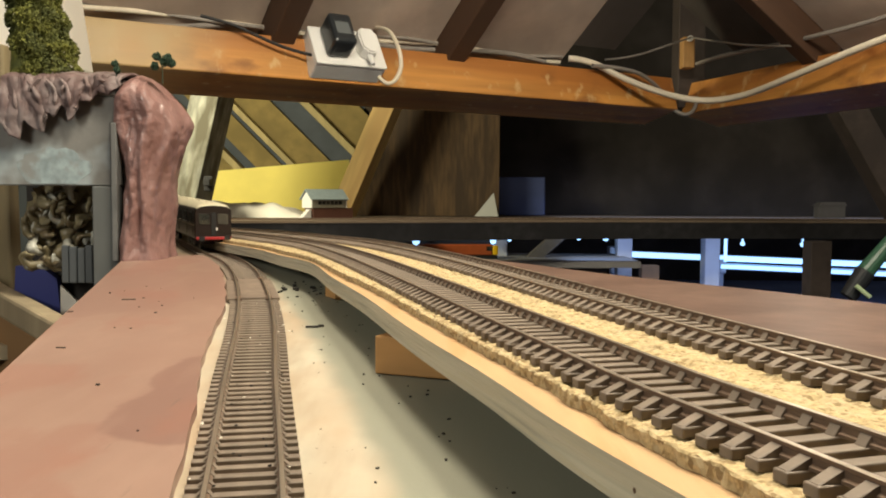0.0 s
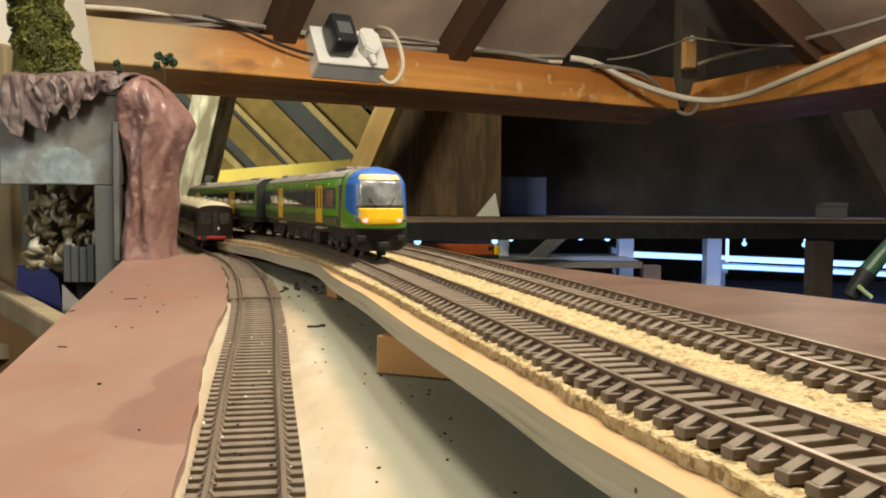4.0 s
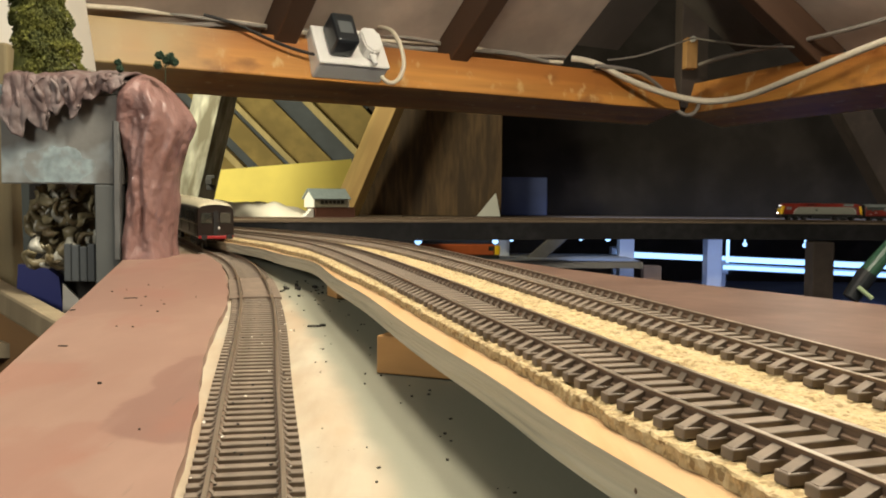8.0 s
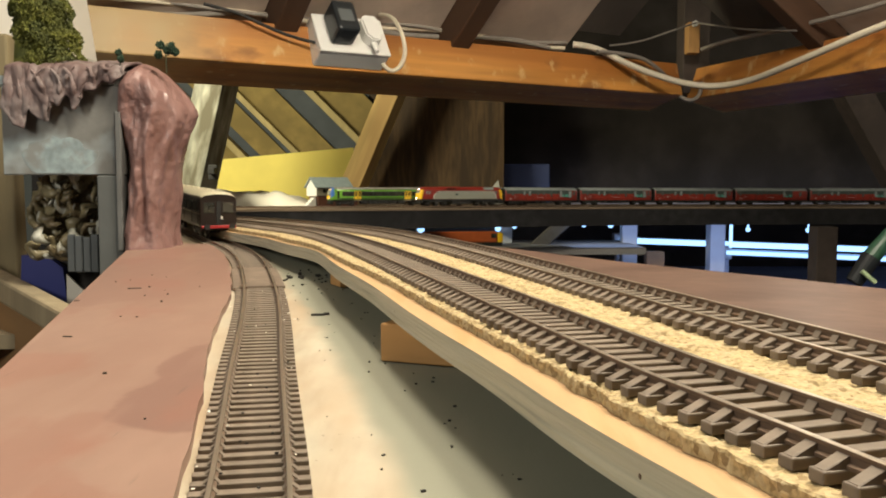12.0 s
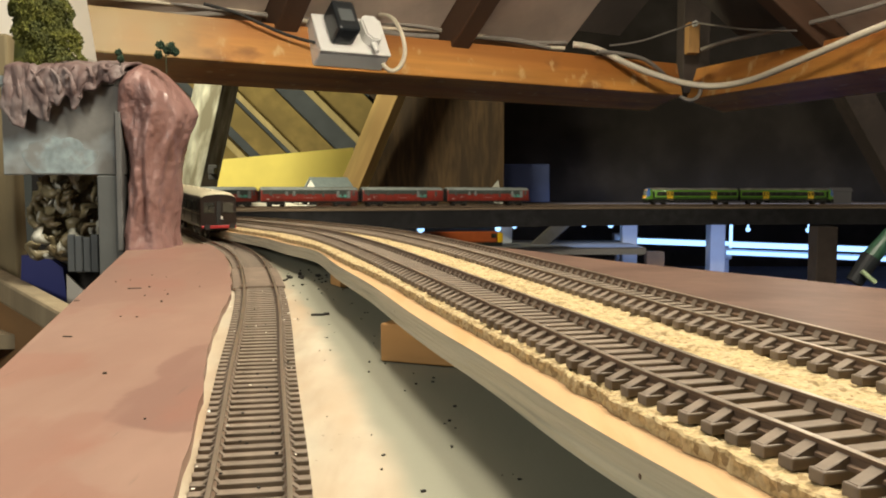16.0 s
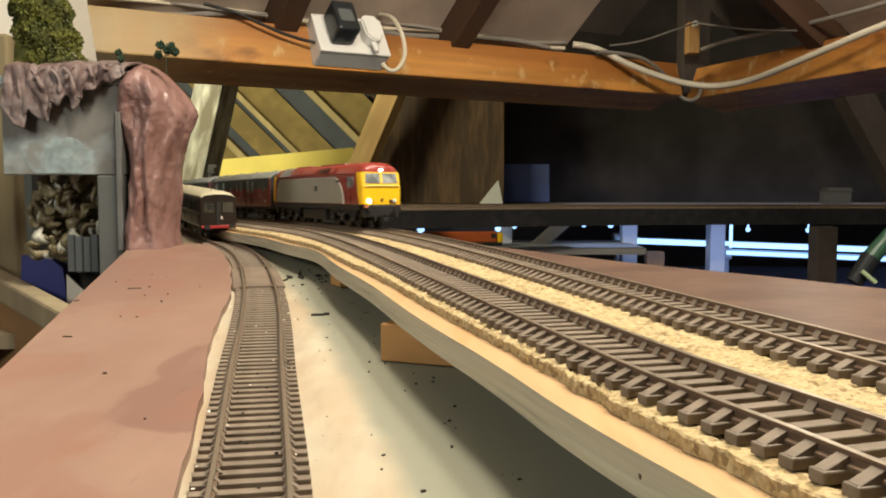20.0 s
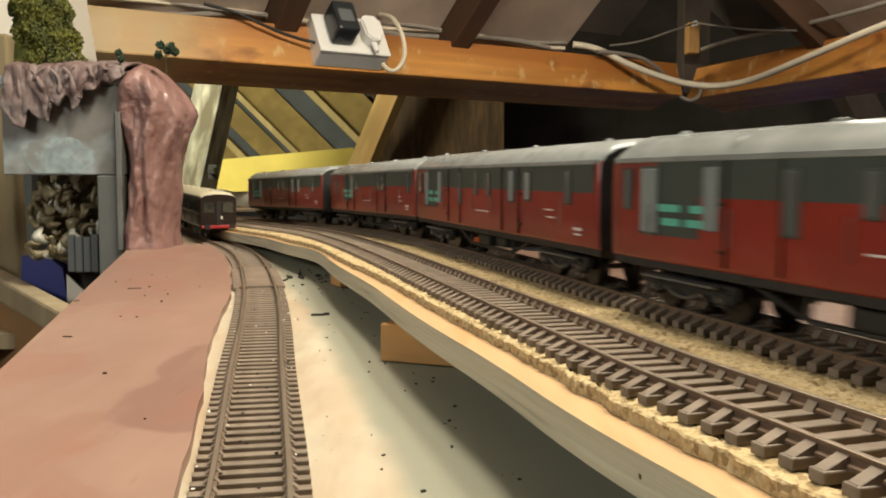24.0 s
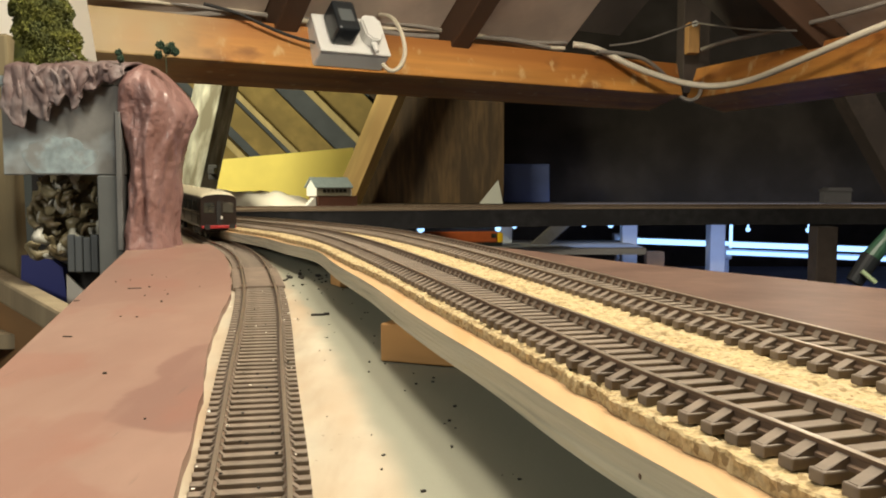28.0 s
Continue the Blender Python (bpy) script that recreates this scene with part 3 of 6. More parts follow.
def bogie(parent, x, axles, r, frame_h, material, wheel_material):
    bg = part("bogie", bmesh.new(), material, parent)
    me = bg.data
    bm = bmesh.new()
    lo, hi = min(axles) - 0.006, max(axles) + 0.006
    for side in (-1, 1):
        y = side * 0.0128
        box(bm, lo, hi, y - 0.0012, y + 0.0012, frame_h - 0.0015, frame_h + 0.002, bevel=0.0004)
        for a in axles:
            box(bm, a - 0.0022, a + 0.0022, y - 0.0018, y + 0.0018, r - 0.0022, frame_h + 0.001, bevel=0.0005)
            for e in (-1, 1):
                tube(bm, (a + e * 0.0038, y + side * 0.001, r - 0.001), (a + e * 0.0038, y + side * 0.001, frame_h), 0.0011, 8)
        box(bm, (lo + hi) / 2 - 0.004, (lo + hi) / 2 + 0.004, y - 0.0016, y + 0.0016, r - 0.002, frame_h + 0.001, bevel=0.0005)
    box(bm, (lo + hi) / 2 - 0.004, (lo + hi) / 2 + 0.004, -0.012, 0.012, frame_h - 0.001, frame_h + 0.0028)
    bm.to_mesh(me)
    bm.free()
    for side in (-1, 1):
        for a in axles:
            bm = bmesh.new()
            tube(bm, (a, side * 0.0140, r), (a, side * 0.0152, r), 0.0013, 10, 0.0009)
            part("axlebox_cap", bm, WORNSTEEL, bg, "worn bright axlebox cap")
        bm = bmesh.new()
        mid = (lo + hi) / 2
        for j in range(6):
            u0, u1 = mid - 0.0085 + 0.017 * j / 6, mid - 0.0085 + 0.017 * (j + 1) / 6
            sag = [frame_h - 0.0012 - 0.0020 * (1 - ((u - mid) / 0.0085) ** 2) for u in (u0, u1)]
            tube(bm, (u0, side * 0.0149, sag[0]), (u1, side * 0.0149, sag[1]), 0.0005, 6)
        part("leaf_spring", bm, FOOTBOARD, bg)
    bg.location = (x, 0, 0)
    for a in axles:
        wheelset(bg, a, r, wheel_material)
    return bg


GREEN = mat("lime_green_paint", (0.108, 0.270, 0.022), 0.30, 0.06, 40, 0.0, coat=0.2)
DEEPGREEN = mat("deep_green_paint", (0.042, 0.085, 0.020), 0.35, 0.04, 40, 0.0)
# Pale glass colour: glare and lit interior are put into the albedo.
SCREEN = mat("grey_screen", (0.30, 0.32, 0.32), 0.08, 0.3, 60, 0.0, second=(0.13, 0.14, 0.14), coarse=90, coat=0.6)
BANDGREY = mat("band_grey", (0.035, 0.040, 0.038), 0.3, 0.1, 60, 0.0)
COACHGLASS = mat("coach_glass", (0.030, 0.032, 0.027), 0.06, 0.4, 60, 0.0, second=(0.060, 0.056, 0.045), coarse=45, coat=0.5)
DOORYELLOW = mat("door_yellow", (0.75, 0.48, 0.02), 0.4, 0.04, 40, 0.0)
ENDYELLOW = mat("cab_yellow", (0.86, 0.52, 0.012), 0.4, 0.04, 40, 0.0)
BLUE = mat("cab_blue", (0.03, 0.12, 0.42), 0.35, 0.05, 40, 0.0)
PEACH = mat("peach_panel", (0.85, 0.55, 0.22), 0.4, 0.05, 40, 0.0)
ROOFGREY = mat("roof_grey", (0.27, 0.255, 0.235), 0.36, 0.14, 150, 0.05, second=(0.20, 0.185, 0.165), coarse=40)
WORNSTEEL = mat("worn_steel", (0.30, 0.29, 0.27), 0.32, 0.2, 300, 0.0, metal=0.9)
STEPBUFF = mat("step_buff", (0.42, 0.33, 0.25), 0.6, 0.1, 100, 0.0)
UNDER = mat("underframe_black", (0.012, 0.0115, 0.011), 0.6, 0.3, 150, 0.1)
WHEEL = mat("wheel_steel", (0.05, 0.046, 0.042), 0.4, 0.2, 100, 0.0, metal=0.8)
TAILLAMP = mat("tail_lamp", (1.0, 0.36, 0.40), 0.4, 0.0, 10, 0.0, glow=1.5)
HEADLAMP = mat("head_lamp", (0.85, 0.93, 1.0), 0.4, 0.0, 10, 0.0, glow=14.0)
DIMLENS = mat("dull_lens", (0.6, 0.6, 0.58), 0.3, 0.05, 10, 0.0)
FOOTBOARD = mat("footboard_grey", (0.09, 0.088, 0.082), 0.4, 0.2, 100, 0.0)
RED = mat("mail_red", (0.225, 0.024, 0.014), 0.36, 0.10, 60, 0.03, second=(0.165, 0.020, 0.013), coarse=22)
SLATE = mat("slate_grey", (0.040, 0.054, 0.047), 0.5, 0.08, 60, 0.03)
MAILGLASS = mat("mail_window", (0.10, 0.11, 0.105), 0.12, 0.15, 60, 0.0)
VANROOF = mat("van_roof", (0.235, 0.255, 0.25), 0.26, 0.12, 150, 0.05, second=(0.18, 0.195, 0.19), coarse=30)
TURQ = mat("turquoise_mark", (0.10, 0.42, 0.33), 0.5, 0.03, 50, 0.0)
PALEWIN = mat("frosted_window", (0.20, 0.235, 0.235), 0.3, 0.1, 60, 0.0)
WHITELINE = mat("white_line", (0.65, 0.62, 0.58), 0.5, 0.05, 60, 0.0)
LOCORED = mat("loco_red", (0.245, 0.028, 0.020), 0.30, 0.05, 60, 0.0)
LOCOGREY = mat("loco_grey", (0.27, 0.27, 0.225), 0.45, 0.05, 60, 0.0)
BROWNFIT = mat("brown_fitting", (0.14, 0.055, 0.02), 0.6, 0.2, 200, 0.0)
ORANGEFIT = mat("orange_fitting", (0.42, 0.12, 0.05), 0.5, 0.1, 200, 0.0)
MAROON = mat("maroon_paint", (0.014, 0.008, 0.006), 0.4, 0.08, 60, 0.0)
CREAMROOF = mat("cream_roof", (0.48, 0.44, 0.31), 0.5, 0.05, 80, 0.0)
REDBEAM = mat("buffer_red", (0.32, 0.02, 0.02), 0.45, 0.05, 60, 0.0)

CAR_L = 0.306


def side_panel(bm, x0, x1, z0, z1, side, w, proud, t=0.0006, bevel=0.0003, mi=0):
    """A panel let onto the car's side; the side is upright within a hair."""
    y = side * (w + proud)
    a, b = sorted((y, y - side * t))
    box(bm, x0, x1, a, b, z0, z1, bevel=bevel, mi=mi)


def cab_x(L, y, z, w=0.0177, zt=0.0496):
    """How far forward the railcar's rounded, raked nose reaches at (y, z), and how wide it is there."""
    wide = float(np.interp(z, [0.0160, 0.0190, 0.0272, 0.0400, 0.0440, 0.0466, 0.0484, zt], [w * 0.97, w, w, w * 0.97, w * 0.88, w * 0.74, w * 0.52, w * 0.10]))
    deep = 0.0235 - 0.16 * max(0.0, z - 0.0215) - 0.45 * max(0.0, z - 0.0400) - 1.2 * max(0.0, z - 0.0455) + 0.05 * min(0.0, z - 0.0200)
    k = min(1.0, abs(y) / wide)
    return L - 0.025 + deep * max(0.0, 1 - k ** 3.0) ** (1 / 2.6), wide


def cab_patch(L, z0, z1, half_of, proud, thick=0.0009, rows=12, cols=22, y_mid=0.0):
    """A piece that follows the nose between two heights, half_of(z) to either side of y_mid."""
    bm = bmesh.new()
    grids = []
    for back in (0.0, thick):
        g = []
        for i in range(rows + 1):
            z = z0 + (z1 - z0) * i / rows
            h = half_of(z)
            g.append([bm.verts.new((cab_x(L, y, z)[0] + proud - back, y, z)) for y in [y_mid + h * (2 * j / cols - 1) for j in range(cols + 1)]])
        grids.append(g)
    a, b = grids
    for i in range(rows):
        for j in range(cols):
            bm.faces.new((a[i][j], a[i][j + 1], a[i + 1][j + 1], a[i + 1][j])).smooth = True
            bm.faces.new((b[i][j], b[i + 1][j], b[i + 1][j + 1], b[i][j + 1]))
    ring_a = a[0] + [r[-1] for r in a[1:]] + a[-1][::-1][1:] + [r[0] for r in a[1:-1]][::-1]
    ring_b = b[0] + [r[-1] for r in b[1:]] + b[-1][::-1][1:] + [r[0] for r in b[1:-1]][::-1]
    n = len(ring_a)
    for k in range(n):
        bm.faces.new((ring_a[k], ring_b[k], ring_b[(k + 1) % n], ring_a[(k + 1) % n]))
    return bm


def railcar(tail):
    car = thing("railcar", "lime green diesel railcar with yellow doors and blue cab" if tail else "lime green diesel railcar with yellow doors", "train car", "green diesel train")
    w, zt = 0.0177, 0.0496
    L = CAR_L / 2
    X0 = L - 0.025
    half = [(w * 0.93, 0.0160), (w * 0.985, 0.0174), (w, 0.0225), (w, 0.0272), (w * 0.995, 0.0375), (w * 0.975, 0.0415), (w * 0.93, 0.0440), (w * 0.80, 0.0462),
            (w * 0.58, 0.0482), (w * 0.3, 0.0493)]
    bm = bmesh.new()
    secs = [(x, mirrored(half)) for x in (-L + 0.0030, -L + 0.005, -0.05, 0.05, X0 + 0.0005)]
    bands = [1, 1, 0, 0, 0, 0, 2, 2, 2, 2, 2, 2, 2, 0, 0, 0, 0, 1, 1, 1]
    loft(bm, secs, bands, cap=3)
    part("body", bm, [GREEN, DEEPGREEN, ROOFGREY, UNDER], car)
    # cab shell
    bm = bmesh.new()
    zs = list(np.linspace(0.0160, 0.0440, 36)) + list(np.linspace(0.0446, zt, 14))
    rows = []
    for z in zs:
        wide = cab_x(L, 0, z)[1]
        row = []
        for j in range(61):
            th = -math.pi / 2 + math.pi * j / 60
            y = wide * math.copysign(abs(math.sin(th)) ** 0.8, th)
            row.append(bm.verts.new((cab_x(L, y, z)[0], y, z)))
        rows.append(row)
    for i in range(len(rows) - 1):
        for j in range(60):
            f = bm.faces.new((rows[i][j], rows[i][j + 1], rows[i + 1][j + 1], rows[i + 1][j]))
            c = f.calc_center_median()
            f.smooth = True
            blue = c.x > L - 0.0165 and c.z > 0.0215 + 0.5 * max(0.0, L - 0.004 - c.x)
            f.material_index = 1 if blue else (2 if c.z > 0.0452 and c.x < L - 0.0165 else (3 if c.z < 0.0172 else 0))
    bm.faces.new(rows[0][::-1]).material_index = 3
    bm.faces.new(rows[-1]).material_index = 1
    part("cab", bm, [GREEN, BLUE, ROOFGREY, DEEPGREEN], car, "rounded blue cab end with green lower corners")
    part("nose_panel", cab_patch(L, 0.0186, 0.0272, lambda z: 0.0086 + 0.0038 * min(1.0, (z - 0.0186) / 0.0030) ** 0.6, 0.0003), ENDYELLOW, car, "yellow nose panel")
    part("windscreen", cab_patch(L, 0.0282, 0.0420, lambda z: 0.0128 - 0.0014 * (z - 0.0282) / 0.0138 - 0.0010 * max(0.0, (z - 0.0412) / 0.0008), 0.0003), SCREEN, car, "glossy grey curved windscreen")
    part("screen_seal", cab_patch(L, 0.0273, 0.0281, lambda z: 0.0131, 0.0002), UNDER, car)
    part("destination_panel", cab_patch(L, 0.0423, 0.0453, lambda z: 0.0116 - 0.0016 * ((z - 0.0423) / 0.0030) ** 2, 0.0003), PEACH, car, "pale orange panel above the windscreen")
    for side in (-1, 1):
        part("tail_light" if tail else "headlight", cab_patch(L, 0.0197, 0.0216, lambda z: 0.0012, 0.0007, 0.0009, 4, 6, side * 0.0094), TAILLAMP if tail else DIMLENS, car, "glowing tail light" if tail else "")
        part("lamp_cluster", cab_patch(L, 0.0200, 0.0228, lambda z: 0.0011, 0.0003, 0.0009, 4, 6, side * 0.0133), SCREEN, car, "clear lamp cluster")
        bm = bmesh.new()
        y0, z0, y1, z1 = side * 0.0035, 0.0280, side * 0.0072, 0.0330
        tube(bm, (cab_x(L, y0, z0)[0] + 0.0009, y0, z0), (cab_x(L, y1, z1)[0] + 0.0008, y1, z1), 0.00026, 6)
        part("wiper", bm, UNDER, car)
    # sides
    for side in (-1, 1):
        for x0, x1, panes in ((-L + 0.007, -0.0790, ((-L + 0.009, -0.1265), (-0.124, -0.104), (-0.102, -0.081))), (-0.0590, 0.0630, ((-0.057, -0.037), (-0.035, -0.015), (-0.013, 0.007), (0.009, 0.029), (0.031, 0.061))),
                              (0.0830, 0.1160, ((0.085, 0.1145),))):
            bm = bmesh.new()
            side_panel(bm, x0, x1, 0.0262, 0.0385, side, w, 0.0004)
            band = part("window_band", bm, BANDGREY, car, "dark grey window band")
            for p0, p1 in panes:
                bm = bmesh.new()
                side_panel(bm, p0, p1, 0.0276, 0.0374, side, w, 0.0006, bevel=0.0007)
                part("pane", bm, COACHGLASS, band)
        for x in (-0.069, 0.073):
            d = part("doorway", boxed(x - 0.0098, x + 0.0098, *sorted((side * (w - 0.0004), side * (w + 0.0003))), 0.0176, 0.0402), UNDER, car, "dark door recess")
            for e in (-1, 1):
                bm = bmesh.new()
                c = x + e * 0.0048
                side_panel(bm, c - 0.0043, c - 0.0021, 0.0178, 0.0398, side, w, 0.0007, t=0.0010, bevel=0.0002)
                side_panel(bm, c + 0.0021, c + 0.0043, 0.0178, 0.0398, side, w, 0.0007, t=0.0010, bevel=0.0002)
                side_panel(bm, c - 0.0022, c + 0.0022, 0.0178, 0.0262, side, w, 0.0007, t=0.0010, bevel=0.0002)
                side_panel(bm, c - 0.0022, c + 0.0022, 0.0384, 0.0398, side, w, 0.0007, t=0.0010, bevel=0.0002)
                part("door_leaf", bm, DOORYELLOW, d, "yellow door leaf")
                bm = bmesh.new()
                side_panel(bm, c - 0.0021, c + 0.0021, 0.0263, 0.0383, side, w, 0.0005)
                part("door_glass", bm, COACHGLASS, d)
            part("door_step", boxed(x - 0.0100, x + 0.0100, *sorted((side * 0.0140, side * 0.0182)), 0.0140, 0.0152, bevel=0.0003), STEPBUFF, car, "buff door step")
        bm = bmesh.new()
        side_panel(bm, L - 0.0300, L - 0.0240, 0.0205, 0.0398, side, w, 0.0002)
        part("cab_door", bm, COACHGLASS, car, "dark cab door and side window")
        bm = bmesh.new()
        side_panel(bm, -L + 0.005, L - 0.034, 0.0172, 0.0212, side, w, 0.0001, t=0.0004, bevel=0)
        part("skirt_band", bm, DEEPGREEN, car)
        for x in (-0.12, -0.03, 0.03, 0.098):
            bm = bmesh.new()
            side_panel(bm, x - 0.0016, x + 0.0016, 0.0402, 0.0411, side, w * 0.985, 0.0003, bevel=0)
            part("small_label", bm, WHITELINE, car)
        bm = bmesh.new()
        side_panel(bm, 0.012, 0.024, 0.0220, 0.0238, side, w, 0.0002, t=0.0003, bevel=0)
        part("name_bar", bm, DEEPGREEN, car)
        bm = bmesh.new()
        side_panel(bm, -L + 0.004, L - 0.026, 0.0438, 0.0442, side, w * 0.93, 0.0003, t=0.0008, bevel=0)
        part("cantrail", bm, BANDGREY, car)
    for x0, x1, wd, hi in ((-0.125, -0.100, 0.008, 0.0505), (-0.09, -0.03, 0.006, 0.0499), (0.01, 0.05, 0.006, 0.0499), (0.075, 0.105, 0.009, 0.0506), (0.108, 0.118, 0.006, 0.0502)):
        bm = bmesh.new()
        box(bm, x0, x1, -wd, wd, 0.0485, hi, bevel=0.0006)
        part("roof_pod", bm, ROOFGREY, car, "grey roof vent pod")
    for k in range(9):
        bm = bmesh.new()
        for j in range(8):
            a, b = (math.pi * (0.14 + 0.72 * v / 8) for v in (j, j + 1))
            x = -L + 0.012 + k * 0.031
            tube(bm, (x, 0.0165 * math.cos(a), 0.0432 + 0.0063 * math.sin(a)), (x, 0.0165 * math.cos(b), 0.0432 + 0.0063 * math.sin(b)), 0.0002, 5)
        part("roof_rib", bm, ROOFGREY, car)
    bm = bmesh.new()
    box(bm, -L + 0.004, L - 0.012, -0.0150, 0.0150, 0.0120, 0.0164)
    part("underframe", bm, UNDER, car)
    for x0, x1, s in ((-0.060, -0.042, 1), (-0.038, -0.018, 1), (-0.012, 0.02, 1), (0.024, 0.040, 1), (0.044, 0.062, 1), (-0.055, -0.03, -1), (-0.026, -0.004, -1), (0.0, 0.035, -1), (0.040, 0.060, -1)):
        part("equipment_box", boxed(x0, x1, 0.004 if s > 0 else -0.0155, 0.0155 if s > 0 else -0.004, 0.0052, 0.0119, bevel=0.0008), UNDER, car)
    for x in (-0.048, -0.015, 0.022, 0.050):
        for s in (-1, 1):
            bm = bmesh.new()
            tube(bm, (x, s * 0.0154, 0.0085), (x, s * 0.0162, 0.0085), 0.0013, 10)
            part("filler_cap", bm, FOOTBOARD, car)
    bm = bmesh.new()
    box(bm, -L - 0.0035, -L + 0.0035, -0.0095, 0.0095, 0.0165, 0.0405, bevel=0.0008)
    part("gangway", bm, UNDER, car, "black rubber corridor connection")
    bm = bmesh.new()
    prism(bm, [(-0.0150, 0.0158), (0.0150, 0.0158), (0.0140, 0.0070), (0.0100, 0.0042), (-0.0100, 0.0042), (-0.0140, 0.0070)], L - 0.014, L - 0.0055, lambda u, v, t: (t, u, v))
    box(bm, L - 0.008, L + 0.001, -0.003, 0.003, 0.0062, 0.0092, bevel=0.0005)
    box(bm, L - 0.007, L - 0.0035, -0.0135, -0.0085, 0.0095, 0.0125, bevel=0.0004)
    box(bm, L - 0.007, L - 0.0035, 0.0085, 0.0135, 0.0095, 0.0125, bevel=0.0004)
    part("valance", bm, UNDER, car, "black valance and coupler")
    for x in (-0.102, 0.104):
        bogie(car, x, (-0.017, 0.017), 0.0060, 0.0100, UNDER, WHEEL)
    return car


def mail_van(kind, L):
    """kind 0: plain van with sliding doors; 1: van with more windows. L: half its length."""
    van = thing("mail_van", "red and slate grey mail van with pale roof" if kind == 0 else "red and slate grey mail sorting coach with frosted windows", "train car", "red mail train")
    w, q = 0.0180, L / 0.114
    o = 0.021 if kind == 0 else 0.0
    half = [(w * 0.94, 0.0138), (w * 0.985, 0.0150), (w, 0.023), (w, 0.034), (w * 0.985, 0.0418), (w * 0.95, 0.0432), (w * 0.86, 0.0460), (w * 0.65, 0.0488), (w * 0.35, 0.0503), (w * 0.1, 0.0507)]
    bm = bmesh.new()
    bands = [0, 0, 0, 0, 0, 1, 1, 1, 1, 1, 1, 1, 1, 1, 0, 0, 0, 0, 0, 0]
    end = [(y * 0.985, z if z < 0.042 else 0.042 + (z - 0.042) * 0.72) for y, z in half]
    loft(bm, [(-L, mirrored(end)), (-L + 0.004, mirrored(half)), (L - 0.004, mirrored(half)), (L, mirrored(end))], bands, cap=2)
    part("body", bm, [RED, VANROOF, UNDER], van)
    for side in (-1, 1):
        bm = bmesh.new()
        side_panel(bm, -L + 0.026 + o, L - 0.004, 0.0325, 0.0421, side, w, 0.0001, t=0.0004, bevel=0)
        side_panel(bm, -L + 0.026 + o, -L + 0.047 + o, 0.0215, 0.0325, side, w, 0.0001, t=0.0004, bevel=0)
        part("grey_band", bm, SLATE, van, "slate grey upper panel")
        for k, (x, z) in enumerate(((0.030, 0.0293), (0.046, 0.0293), (0.031, 0.0255), (0.043, 0.0255))):
            bm = bmesh.new()
            ww = 0.0055 if k < 2 else 0.0045
            side_panel(bm, -L + x - ww + 0.003 + o, -L + x + ww + 0.003 + o, z - 0.001, z + 0.001, side, w, 0.0004, t=0.0004, bevel=0)
            part("turquoise_bar", bm, TURQ, van)
        for x0, x1, z in ((-0.008, 0.012, 0.0222), (0.078, 0.086, 0.0255), (0.080, 0.088, 0.0228)):
            bm = bmesh.new()
            side_panel(bm, x0, x1, z, z + 0.0005, side, w, 0.0003, t=0.0003, bevel=0)
            part("white_lettering_bar", bm, WHITELINE, van)
        # share of the length from the rear, half width, sill, head, frosted
        wins = (((0.095, 0.0028, 0.0270, 0.0385, 0), (0.385, 0.0019, 0.0300, 0.0390, 0), (0.640, 0.0019, 0.0300, 0.0390, 0), (0.690, 0.0019, 0.0300, 0.0390, 0), (0.935, 0.0022, 0.0290, 0.0395, 0)) if kind == 0 else
                ((0.045, 0.0020, 0.0290, 0.0395, 0), (0.100, 0.0044, 0.0222, 0.0402, 1), (0.365, 0.0019, 0.0250, 0.0392, 0), (0.470, 0.0019, 0.0300, 0.0390, 0), (0.545, 0.0019, 0.0300, 0.0390, 0),
                 (0.665, 0.0030, 0.0280, 0.0402, 1), (0.740, 0.0026, 0.0290, 0.0395, 1), (0.900, 0.0022, 0.0290, 0.0395, 0)))
        for f_, hw, z0, z1, pale in wins:
            x = -L + 2 * L * f_
            bm = bmesh.new()
            side_panel(bm, x - hw - 0.0009, x + hw + 0.0009, z0 - 0.0008, z1 + 0.0008, side, w, 0.0005, bevel=0.0004)
            f = part("window_frame", bm, SLATE, van)
            bm = bmesh.new()
            side_panel(bm, x - hw, x + hw, z0, z1, side, w, 0.0007, bevel=0.0003)
            part("pane", bm, PALEWIN if pale else MAILGLASS, f, "pale frosted pane" if pale else "")
        bm = bmesh.new()
        side_panel(bm, -L + 0.0495 + o, -L + 0.0560 + o, 0.0240, 0.0405, side, w, 0.0006, bevel=0.0006)
        part("frosted_window", bm, PALEWIN, van, "pale frosted window beside the turquoise bars")
        for x in (-L + 0.0240, -L + 0.0620, -0.012, 0.016, L - 0.030):
            bm = bmesh.new()
            tube(bm, (x, side * (w + 0.0012), 0.0205), (x, side * (w + 0.0012), 0.0300), 0.00022, 5)
            part("grab_rail", bm, WORNSTEEL, van, "thin bright grab rail")
        bm = bmesh.new()
        side_panel(bm, L - 0.020, L - 0.013, 0.0195, 0.0205, side, w, 0.0003, t=0.0003, bevel=0)
        side_panel(bm, L - 0.019, L - 0.014, 0.0178, 0.0185, side, w, 0.0003, t=0.0003, bevel=0)
        part("number_bar", bm, WHITELINE, van)
        for x in (-0.056, 0.052):
            for z in (0.0190, 0.0310):
                part("door_hinge", boxed(x - 0.0012, x + 0.0012, *sorted((side * w, side * (w + 0.0008))), z - 0.0004, z + 0.0004), UNDER, van)
        for x in (-0.055, -0.034, 0.029, 0.050):
            bm = bmesh.new()
            side_panel(bm, x - 0.0003, x + 0.0003, 0.0150, 0.0420, side, w, 0.0005, bevel=0)
            part("door_edge", bm, MAROON, van)
        bm = bmesh.new()
